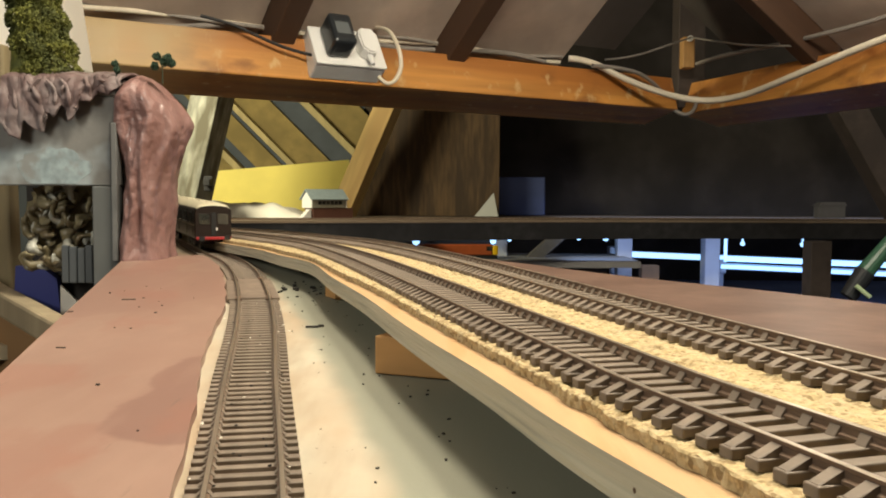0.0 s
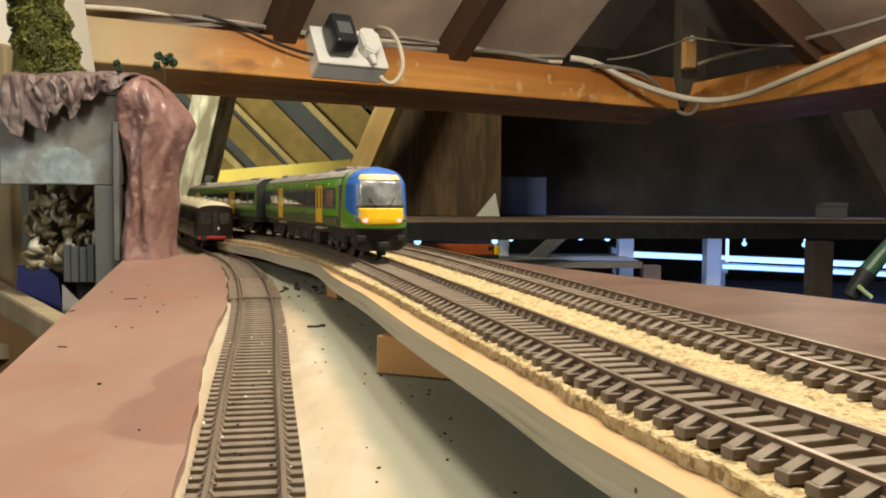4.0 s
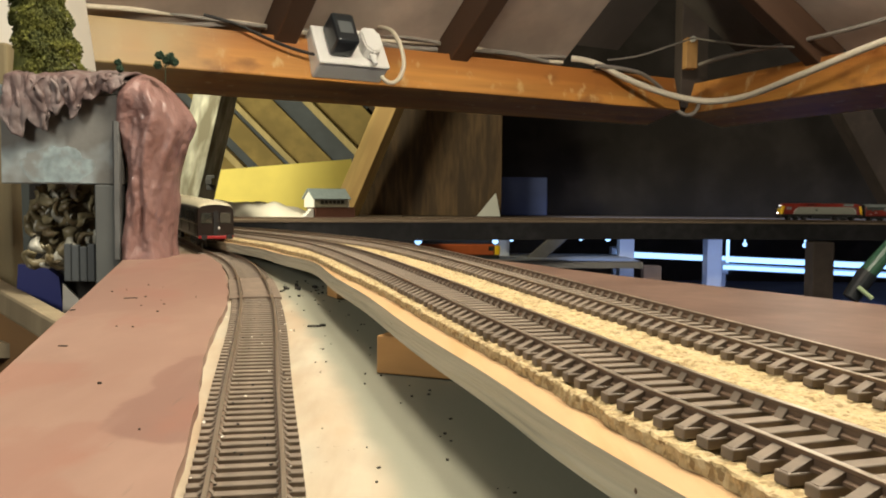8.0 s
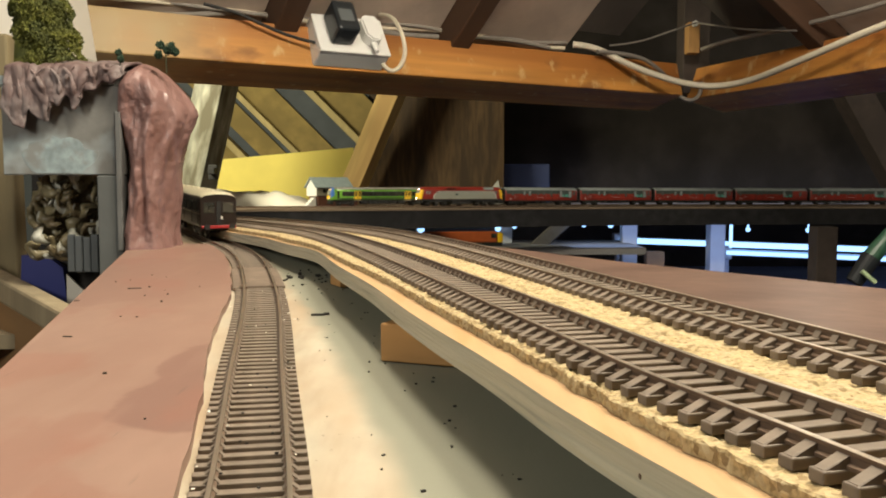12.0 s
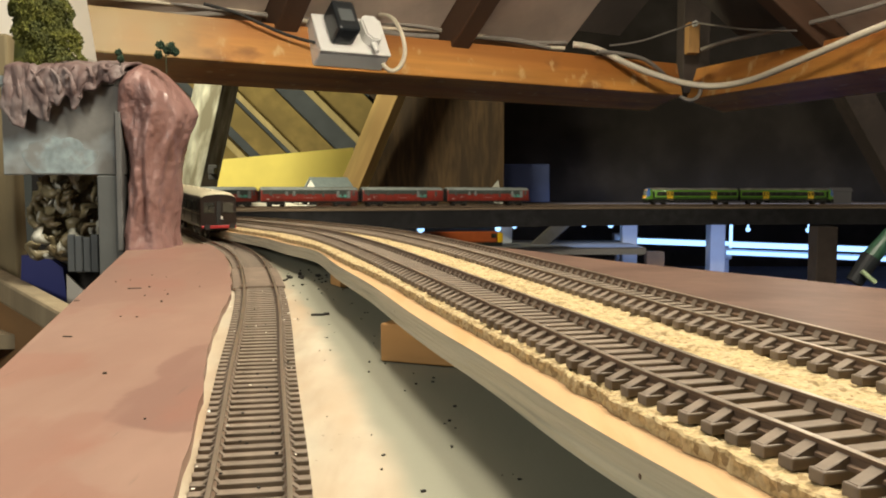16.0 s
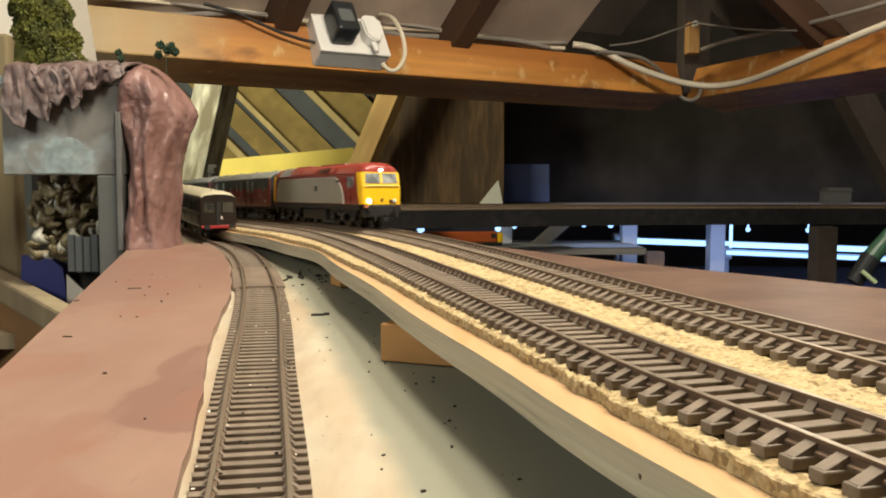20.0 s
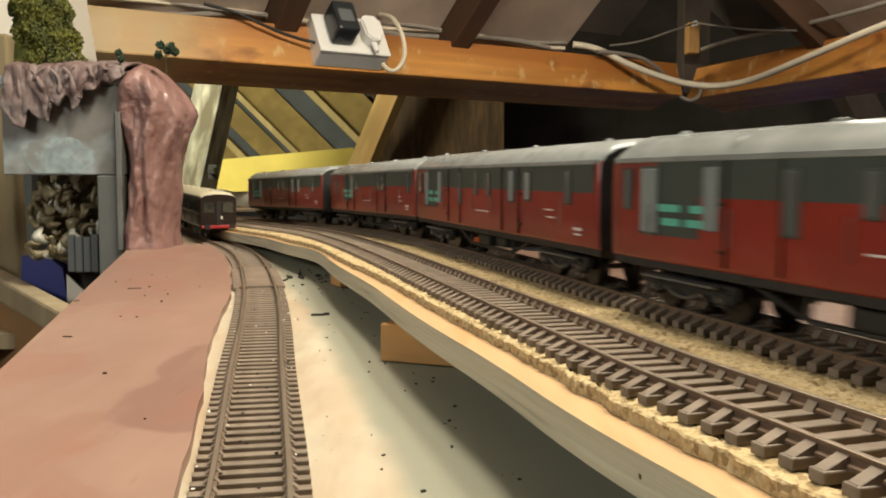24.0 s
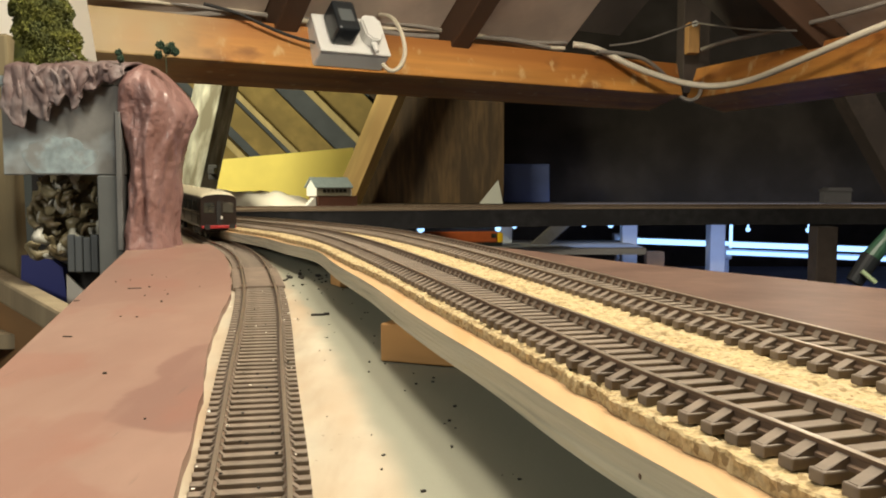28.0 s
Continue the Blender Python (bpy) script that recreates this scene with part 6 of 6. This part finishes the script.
for p, q in zip(grid, grid[1:]):
    for j in range(nv):
        bm.faces.new((p[j], p[j + 1], q[j + 1], q[j]))
sheet = part("plaster_drape", bm, DRIP, portal, "mauve plaster cloth hanging in folds", smooth=True)
so = sheet.modifiers.new("thick", "SOLIDIFY")
so.thickness, so.offset = 0.0026, 1
# strands of plaster that run down over the folds
for k, (xa, za, xb, zb, sag) in enumerate(((-0.346, 1.090, -0.343, 1.046, 0.003), (-0.334, 1.092, -0.3235, 1.050, 0.006), (-0.322, 1.094, -0.334, 1.058, -0.004), (-0.318, 1.093, -0.3115, 1.0640, 0.005),
                                      (-0.307, 1.094, -0.2985, 1.060, 0.004), (-0.297, 1.094, -0.304, 1.074, -0.003), (-0.288, 1.094, -0.2835, 1.075, 0.003), (-0.276, 1.095, -0.271, 1.084, 0.002))):
    bm = bmesh.new()
    rows = []
    for i in range(15):
        q = i / 14
        xx = xa + (xb - xa) * q + sag * math.sin(q * 3.1416)
        zz = za + (zb - za) * q ** 1.3
        yy = 0.7320 - 0.0035 * math.sin(q * 2.6 + 0.3) + 0.001 * math.sin(q * 11 + k)
        rr = (0.0015 + 0.0005 * math.sin(k * 2.1)) * (0.75 + 0.5 * math.sin(q * 3.0)) * (0.3 if i in (0, 14) else 1) * (1 + 0.2 * math.sin(q * 17 + k))
        rows.append([bm.verts.new((xx + rr * math.cos(b), yy + rr * math.sin(b), zz)) for b in [2 * math.pi * j / 10 for j in range(10)]])
    for r, q2 in zip(rows, rows[1:]):
        for j in range(10):
            bm.faces.new((r[j], r[(j + 1) % 10], q2[(j + 1) % 10], q2[j]))
    bm.faces.new(rows[0][::-1])
    bm.faces.new(rows[-1])
    part("plaster_strand", bm, DRIP, portal, smooth=True)
bm = bmesh.new()
g = bmesh.ops.create_grid(bm, x_segments=50, y_segments=24, size=1)
for v in bm.verts:
    x, y = v.co.x, v.co.y
    v.co = Vector((-0.307 + x * 0.052, 0.805 + y * 0.07, 1.0895 + 0.010 * (1 - abs(y) ** 3) * (1 - abs(x) ** 6) * (1 + 0.7 * noise.noise((x * 5, y * 5, 0))) + 0.003 * noise.noise((x * 16, y * 16, 2))))
part("plaster_top", bm, DRIP, portal, "mauve plaster ground over the tunnel", smooth=True)

# crumpled packing inside the opening
PACK = mat("khaki_packing", (0.22, 0.185, 0.105), 0.4, 0.3, 80, 0.3, second=(0.11, 0.082, 0.042), coarse=60)
PALEPACK = mat("pale_packing", (0.46, 0.45, 0.38), 0.3, 0.12, 80, 0.2)
pack = thing("crumpled_packing", "crumpled khaki and white packing stuffed in the opening", "packing")
random.seed(11)
for k in range(54):
    bm = bmesh.new()
    x0, z0 = random.uniform(-0.349, -0.287), random.uniform(0.955, 1.003)
    if k > 44:
        x0, z0 = -0.347 + (k - 45) * 0.0036, 0.942 + 0.003 * (k % 3)
    a = random.uniform(0, math.pi)
    ln, wd = random.uniform(0.012, 0.024), random.uniform(0.0025, 0.0060)
    n = 10
    rows = []
    for i in range(n + 1):
        q = i / n - 0.5
        bend = random.uniform(-0.0008, 0.0008) + 0.006 * math.cos(q * 3.0)
        cx, cz = x0 + math.cos(a) * ln * q - math.sin(a) * bend, z0 + math.sin(a) * ln * q + math.cos(a) * bend
        w2 = wd * (1 - 1.6 * q * q)
        rows.append([bm.verts.new((cx - math.sin(a) * w2 * s, 0.762 + 0.010 * math.cos(q * 4 + k) * 0.5 - 0.003 * (1 - s * s) + 0.002 * (k % 5), cz + math.cos(a) * w2 * s)) for s in (-1, -0.4, 0.4, 1)])
    for r, q2 in zip(rows, rows[1:]):
        for j in range(3):
            bm.faces.new((r[j], r[j + 1], q2[j + 1], q2[j]))
    ob = part("crumple", bm, PALEPACK if k % 4 == 0 else PACK, pack, smooth=True)
    so = ob.modifiers.new("thick", "SOLIDIFY")
    so.thickness = 0.0009
bm = bmesh.new()
bmesh.ops.create_icosphere(bm, subdivisions=5, radius=1)
for v in bm.verts:
    d = v.co.normalized()
    r = 1 + 0.15 * noise.noise(d * 2.3) + 0.25 * (0.4 - abs(noise.noise(d * 5))) + 0.15 * (0.4 - abs(noise.noise(d * 12)))
    v.co = Vector((-0.318 + d.x * 0.042 * r, 0.790 + d.y * 0.013 * r, 0.979 + d.z * 0.036 * r))
part("wad", bm, PACK, pack, smooth=True)

# ---- model trees ----
LEAF = mat("olive_foliage", (0.105, 0.108, 0.012), 0.8, 0.35, 200, 0.2, second=(0.050, 0.058, 0.008), coarse=60)
DARKLEAF = mat("dark_foliage", (0.018, 0.045, 0.022), 0.8, 0.3, 200, 0.2)


def foliage(bm, count, shape, size, seed):
    """Many small leaf clumps; shape(rng) gives a place."""
    rng = random.Random(seed)
    for _ in range(count):
        p = Vector(shape(rng))
        m = Matrix.Translation(p) @ Euler([rng.uniform(0, 6.28) for _ in range(3)]).to_matrix().to_4x4()
        s = size * rng.uniform(0.6, 1.3)
        vs = [bm.verts.new(m @ (Vector(q) * s)) for q in ((1, 0, 0.2), (0, 0.8, 0), (-1, 0, 0.2), (0, -0.8, 0), (0, 0, 0.7))]
        for q in ((0, 1, 4), (1, 2, 4), (2, 3, 4), (3, 0, 4), (0, 3, 2, 1)):
            bm.faces.new([vs[i] for i in q])


def column(rng):
    k = rng.random()
    a = rng.uniform(0, 6.2832)
    prof = 0.0262 - 0.0070 * k + 0.0018 * math.sin(k * 30) - 0.02 * max(0, k - 0.75)
    r = prof * (0.88 + 0.16 * rng.random() + 0.05 * math.sin(a * 7 + k * 22))
    z = 0.002 + 0.105 * k
    return (r * math.cos(a) - 0.20 * z, r * math.sin(a), z)


tree = thing("model_tree", "olive green model tree on the tunnel top", "tree", m=pose(-0.3285, 0.765, 1.094))
bm = bmesh.new()
tube(bm, (0, 0, -0.004), (0, 0, 0.10), 0.004, 8, 0.0012)
part("trunk", bm, TIMBERBROWN, tree)
bm = bmesh.new()
bmesh.ops.create_cone(bm, cap_ends=True, segments=20, radius1=0.0225, radius2=0.014, depth=0.10, matrix=Matrix.Translation((-0.0106, 0, 0.053)))
part("inner_crown", bm, LEAF, tree)
bm = bmesh.new()
foliage(bm, 8000, column, 0.0016, 3)
part("crown", bm, LEAF, tree, "dense olive foliage")


def twig_bush(name, place, blobs, label, stem):
    b = thing(name, label, "bush", "model bushes", m=pose(*place))
    bm = bmesh.new()
    tube(bm, (0, 0, 0), stem, 0.00035, 6)
    for q, r in blobs:
        tube(bm, stem, q, 0.0003, 5)
    part("stem", bm, DARKLEAF, b)
    for i, (q, r) in enumerate(blobs):
        bm = bmesh.new()

        def ball(rng, q=q, r=r):
            d = Vector((rng.gauss(0, 1), rng.gauss(0, 1), rng.gauss(0, 1))).normalized() * r * rng.uniform(0.5, 1)
            return Vector(q) + d

        foliage(bm, 110, ball, 0.0013, 20 + i)
        part("leaf_clump", bm, DARKLEAF, b)


twig_bush("model_bush", (-0.2250, 0.735, 1.090), (((-0.0045, 0, 0.022), 0.0034), ((0.004, 0, 0.0205), 0.0040), ((0.0075, 0, 0.0165), 0.0034), ((-0.006, 0, 0.0145), 0.0032), ((0.001, 0, 0.0175), 0.0030)),
          "dark green model sapling on a wire stem", (0, 0, 0.013))
twig_bush("model_bush", (-0.2625, 0.735, 1.090), (((-0.001, 0, 0.016), 0.0026), ((0.0005, 0, 0.011), 0.0028)), "small dark green model sapling", (0, 0, 0.006))

# ---- risers, blocks and debris on the low board ----
for (x, y, ang, lx, ly, h, top) in ((0.0055, 0.334, -22, 0.056, 0.018, 0.0, 0.9475), (-0.052, 0.546, 24, 0.030, 0.020, 0.0, 0.9485)):
    bm = bmesh.new()
    z = left_height(x, y) - 0.0042
    box(bm, -lx / 2, lx / 2, -ly / 2, ly / 2, z, top - 0.0005, bevel=0.0006)
    ob = part("riser_block", bm, BLOCK)
    ob.matrix_world = pose(x, y, 0, 0, 0, ang)
    tagged(ob, "sawn timber riser block under the trackbed", "block", "riser blocks")
GRIT = mat("dark_grit", (0.03, 0.025, 0.02), 0.8, 0.3, 200, 0.0)
bm = bmesh.new()
rng = random.Random(5)
spots = []
for k in range(70):
    y = rng.uniform(0.19, 0.60)
    cx = -0.0435 + (y - 0.197) * -0.196
    x = cx + rng.uniform(0.018, 0.065)
    spots.append((x, y, left_height(x, y) - 0.0046, rng.uniform(0.0002, 0.0006)))
for k in range(26):
    spots.append((-0.092 + rng.gauss(0, 0.010), 0.570 + rng.gauss(0, 0.018), 0, rng.uniform(0.0005, 0.0016)))
for k in range(14):
    y = rng.uniform(0.2, 0.6)
    x = -0.0785 - 0.247 * y + rng.uniform(0.01, 0.07)
    if x < pink_right(y) - 0.003:
        spots.append((x, y, left_height(x, y) - 0.0008, rng.uniform(0.0003, 0.0007)))
for x, y, z, r in spots:
    z = z or left_height(x, y) - 0.0046
    bmesh.ops.create_cube(bm, size=1, matrix=Matrix.Translation((x, y, z + r * 0.4)) @ Euler((0, 0, rng.uniform(0, 3))).to_matrix().to_4x4() @ Matrix.Diagonal((r * rng.uniform(1, 2.6), r * 1.3, r, 1)))
for k in range(60):
    q = LEFT_LINE.at(rng.uniform(0.12, 0.75))
    x = q.x + rng.uniform(-0.012, 0.012)
    spots.append((x, q.y, q.z - 0.0024, rng.uniform(0.0002, 0.0005)))
for x, y, z, r in spots[-60:]:
    bmesh.ops.create_cube(bm, size=1, matrix=Matrix.Translation((x, y, z + r * 0.3)) @ Euler((0, 0, rng.uniform(0, 3))).to_matrix().to_4x4() @ Matrix.Diagonal((r * rng.uniform(1, 3), r * 1.2, r, 1)))
tagged(part("grit", bm, GRIT), "dark grit and crumbs scattered on the boards", "debris", "", "stuff")
bm = bmesh.new()
for k in range(46):
    q = LEFT_LINE.at(rng.uniform(0.10, 0.72))
    r = rng.uniform(0.00025, 0.0007)
    bmesh.ops.create_cube(bm, size=1, matrix=Matrix.Translation((q.x + rng.uniform(-0.016, 0.016), q.y, q.z - 0.0023)) @ Euler((0, 0, rng.uniform(0, 3))).to_matrix().to_4x4() @ Matrix.Diagonal((r * rng.uniform(1, 2), r, r * 0.5, 1)))
tagged(part("paint_flecks", bm, CREAM), "pale flecks of paint on the branch sleepers", "debris", "", "stuff")
for x, y, a, ln in ((-0.1755, 0.505, 12, 0.0075), (-0.155, 0.365, -5, 0.004), (-0.19, 0.46, 40, 0.003)):
    bm = bmesh.new()
    box(bm, -ln / 2, ln / 2, -0.0003, 0.0003, 0, 0.0005, bevel=0.0001)
    ob = part("splinter", bm, GRIT)
    ob.matrix_world = pose(x, y, left_height(x, y) - 0.0008, 0, 0, a)
    tagged(ob, "dark splinter lying on the pink board", "debris", "splinters")
bm = bmesh.new()
box(bm, -0.0032, 0.0034, -0.0011, 0.0011, 0, 0.0009, bevel=0.0003)
box(bm, 0.0028, 0.0058, 0.0006, 0.0022, 0, 0.0012, bevel=0.0003)
ob = part("clipping", bm, GRIT)
ob.matrix_world = pose(-0.062, 0.438, left_height(0, 0.438) - 0.0045, 0, 0, 8)
tagged(ob, "black plastic clipping on the low board", "debris")

# ---- under the far boards ----
LEDBLUE = mat("blue_white_tube", (0.34, 0.60, 1.0), 0.4, 0.0, 10, 0.0, glow=2.0)
PALEPOST = mat("pale_blue_post", (0.52, 0.54, 0.60), 0.6, 0.06, 30, 0.0)
for k, (a, b, r) in enumerate((((0.64, 3.22, 0.795), (1.72, 3.22, 0.755), 0.010), ((1.02, 3.20, 0.752), (1.72, 3.20, 0.722), 0.007))):
    t = thing("light_batten", "long blue-white fluorescent batten under the far boards", "lamp", "light battens")
    bm = bmesh.new()
    tube(bm, a, b, r, 14)
    part("tube", bm, LEDBLUE, t, "glowing blue-white tube")
    for e in (a, b):
        bm = bmesh.new()
        box(bm, e[0] - 0.02, e[0] + 0.02, e[1] + 0.004, e[1] + 0.05, e[2] - 0.025, e[2] + 0.025, bevel=0.003)
        part("end_cap", bm, PALEPOST, t)
        part("post", boxed(e[0] - 0.012, e[0] + 0.012, e[1] + 0.012, e[1] + 0.040, 0.600, e[2] - 0.0255), PALEPOST, t)
    bm = bmesh.new()
    tube(bm, (a[0], a[1] + 0.03, a[2]), (b[0], b[1] + 0.03, b[2]), 0.012, 8)
    part("spine", bm, PALEPOST, t)
for k, (x, y, w) in enumerate(((0.624, 3.0, 0.050), (0.917, 3.0, 0.056), (0.205, 2.98, 0.035))):
    timber("trestle_leg", (x, y, 0.0), (x, y, 0.87), w, 0.05, PALEPOST, "pale painted trestle leg", "trestle legs", up=(1, 0, 0))
timber("trestle_leg", (1.108, 2.6, 0.0), (1.108, 2.6, 0.875), 0.065, 0.06, HIPDARK, "dark baseboard leg", "trestle legs", up=(1, 0, 0))
# Post is no lamp: the blue light on it is put in as glow.
timber("thin_post", (0.985, 3.05, 0.78), (0.985, 3.05, 0.86), 0.010, 0.010, LEDBLUE, "thin upright post, blue light on it put in as glow", kind="", up=(1, 0, 0))
timber("lower_brace", (0.40, 2.9, 0.88), (0.22, 2.9, 0.72), 0.04, 0.03, mat("brace_grey", (0.10, 0.09, 0.08), 0.8, 0.2, 40, 0.1), "grey diagonal brace", kind="structure", up=(0, 1, 0))
tagged(part("lower_shelf", boxed(-0.5, 0.62, 2.72, 3.1, 0.783, 0.803), mat("grey_shelf", (0.27, 0.26, 0.25), 0.7, 0.1, 20, 0.05)), "grey lower shelf carrying stock", "shelf", "", "structure")
tagged(part("shelf_back", boxed(-0.5, 0.19, 3.12, 3.13, 0.783, 0.89), mat("pale_back", (0.30, 0.30, 0.30), 0.7, 0.1, 20, 0.05)), "pale backing of the lower shelf", "panel", "", "structure")
orange = thing("orange_diesel", "orange and brown model diesel on the lower shelf", "locomotive", m=pose(0.060, 2.80, 0.8035, 0, 0, 6))
part("body", boxed(-0.125, 0.110, -0.017, 0.017, 0.012, 0.046, bevel=0.004), mat("loco_orange", (0.40, 0.085, 0.02), 0.5, 0.15, 50, 0.0), orange)
part("cab", boxed(0.1102, 0.128, -0.017, 0.017, 0.012, 0.042, bevel=0.004), ENDYELLOW, orange, "yellow cab end")
part("chassis", boxed(-0.125, 0.126, -0.013, 0.013, 0.0, 0.0118, bevel=0.001), UNDER, orange)
part("cab_window", boxed(0.090, 0.106, -0.0176, -0.0168, 0.026, 0.040, bevel=0.001), COACHGLASS, orange)
for k, (x, y, z, r) in enumerate(((-0.072, 2.90, 0.852, 0.012), (0.180, 2.92, 0.853, 0.010), (0.232, 2.9, 0.860, 0.007), (0.47, 2.98, 0.862, 0.008), (0.52, 2.98, 0.868, 0.008), (0.56, 2.98, 0.862, 0.010), (1.06, 3.1, 0.84, 0.008), (1.27, 3.1, 0.838, 0.009))):
    bm = bmesh.new()
    bmesh.ops.create_uvsphere(bm, u_segments=12, v_segments=8, radius=r, matrix=Matrix.Translation((x, y, z)))
    tube(bm, (x, y, z + r * 0.6), (x, y, 0.905), 0.003, 6)
    tagged(part("led_lamp", bm, LEDBLUE), "small blue-white lamp hung under the far boards", "lamp", "small lamps")
# Blue of the lamps falling on this surface is put into its colour.
tagged(part("work_floor", boxed(0.3, 2.4, 2.9, 4.3, 0.55, 0.60), mat("blue_lit_surface", (0.15, 0.22, 0.50), 0.8, 0.15, 20, 0.05)), "work surface below the railway, blue lamp light put into its colour", "table", "", "structure")
bm = bmesh.new()
box(bm, -0.03, 0.03, -0.02, 0.02, 0, 0.075, bevel=0.003)
ob = part("cardboard_box", bm, mat("cardboard", (0.25, 0.14, 0.07), 0.8, 0.1, 20, 0.0))
ob.matrix_world = pose(0.700, 2.95, 0.6005 + 0.10)
tagged(ob, "small brown cardboard box", "box")
tagged(part("box_stand", boxed(0.64, 0.80, 2.91, 3.0, 0.6002, 0.70), mat("blue_stand", (0.08, 0.10, 0.25), 0.7, 0.1, 20, 0.0)), "low blue plastic tub on the table", "tub")
hose = thing("green_torch", "green handled tool with black collar beside the boards", "tool")
bm = bmesh.new()
tube(bm, (0.84, 1.60, 0.955), (0.770, 1.60, 0.868), 0.011, 16, 0.016)
part("handle", bm, mat("green_plastic", (0.035, 0.10, 0.06), 0.4, 0.1, 40, 0.0), hose, "green plastic handle")
bm = bmesh.new()
tube(bm, (0.770, 1.60, 0.868), (0.740, 1.60, 0.822), 0.018, 18, 0.015)
part("collar", bm, BLACKPLASTIC, hose, "black collar")
bm = bmesh.new()
tube(bm, (0.742, 1.575, 0.845), (0.765, 1.570, 0.825), 0.004, 10)
part("band", bm, mat("lime_band", (0.4, 0.5, 0.3), 0.4, 0.05, 30, 0.0), hose)
bm = bmesh.new()
tube(bm, (0.735, 1.60, 0.815), (0.74, 1.60, 0.60), 0.012, 14)
box(bm, 0.68, 0.80, 1.54, 1.66, 0.585, 0.60, bevel=0.004)
part("stand", bm, BLACKPLASTIC, hose)
tagged(part("side_table", boxed(0.60, 1.10, 1.35, 1.90, 0.545, 0.584), FLOOR), "dark side table", "table", "", "structure")


# ---- sleepers, the setting's smallest pieces ----
def lay_sleepers():
    for tr, line, s0, s1 in SLEEPER_JOBS:
        for k in range(int((s1 - s0) / PITCH)):
            s = s0 + (k + 0.5) * PITCH
            if not line.closed and (s < 0.004 or s > line.length - 0.004):
                continue
            ob = new("sleeper", PLAIN_SLEEPER if line is LEFT_LINE else SLEEPER_MESH)
            ob.parent = tr
            ob.matrix_world = line.pose_at(s, 0.006)


lay_sleepers()

# ---- what moves ----
UNIT_FRONT = [(0.0, 0.055), (0.5, 0.187), (1.0, 0.331), (1.5, 0.464), (2.0, 0.598), (2.5, 0.721), (3.0, 0.847), (3.5, 0.987), (5.5, 1.500), (5.7, 1.560), (9.0, 2.642), (9.5, 2.768), (11.5, 3.32),
              (12.5, 3.55), (14.5, 4.048), (15.0, 4.18), (16.0, 4.412), (28.0, 7.3)]
MAIL_FRONT = [(0.0, 6.45), (7.5, 4.274), (9.5, 3.692), (11.5, 3.104), (12.5, 2.836), (18.6, 1.050), (19.0, 0.955), (19.5, 0.822), (20.0, 0.70), (21.0, 0.425), (21.5, 0.288), (24.0, -0.450), (24.5, -0.593),
              (26.0, -1.008), (26.5, -1.165), (27.0, -1.316), (28.0, -1.62)]


def motions():
    times = [k * 0.25 for k in range(113)]
    for car, back, face in ((UNIT[0], CAR_L / 2, 1), (UNIT[1], CAR_L * 1.5 + 0.006, -1)):
        rows = []
        for t in times:
            s = float(np.interp(t, *zip(*UNIT_FRONT))) - back
            rows.append((t, INNER_LINE.pose_at(s, 0.206, face)))
        walk(car, rows)
    trail, behind = [(LOCO, 0.127, 0.146)], 0.254
    for van, pitch in VANS:
        trail.append((van, behind + pitch / 2, 0.65 * pitch))
        behind += pitch
    for car, back, gap in trail:
        rows = []
        for t in times:
            s = float(np.interp(t, *zip(*MAIL_FRONT))) + back
            rows.append((t, OUTER_LINE.pose_at(s, gap, -1)))
        walk(car, rows)


motions()
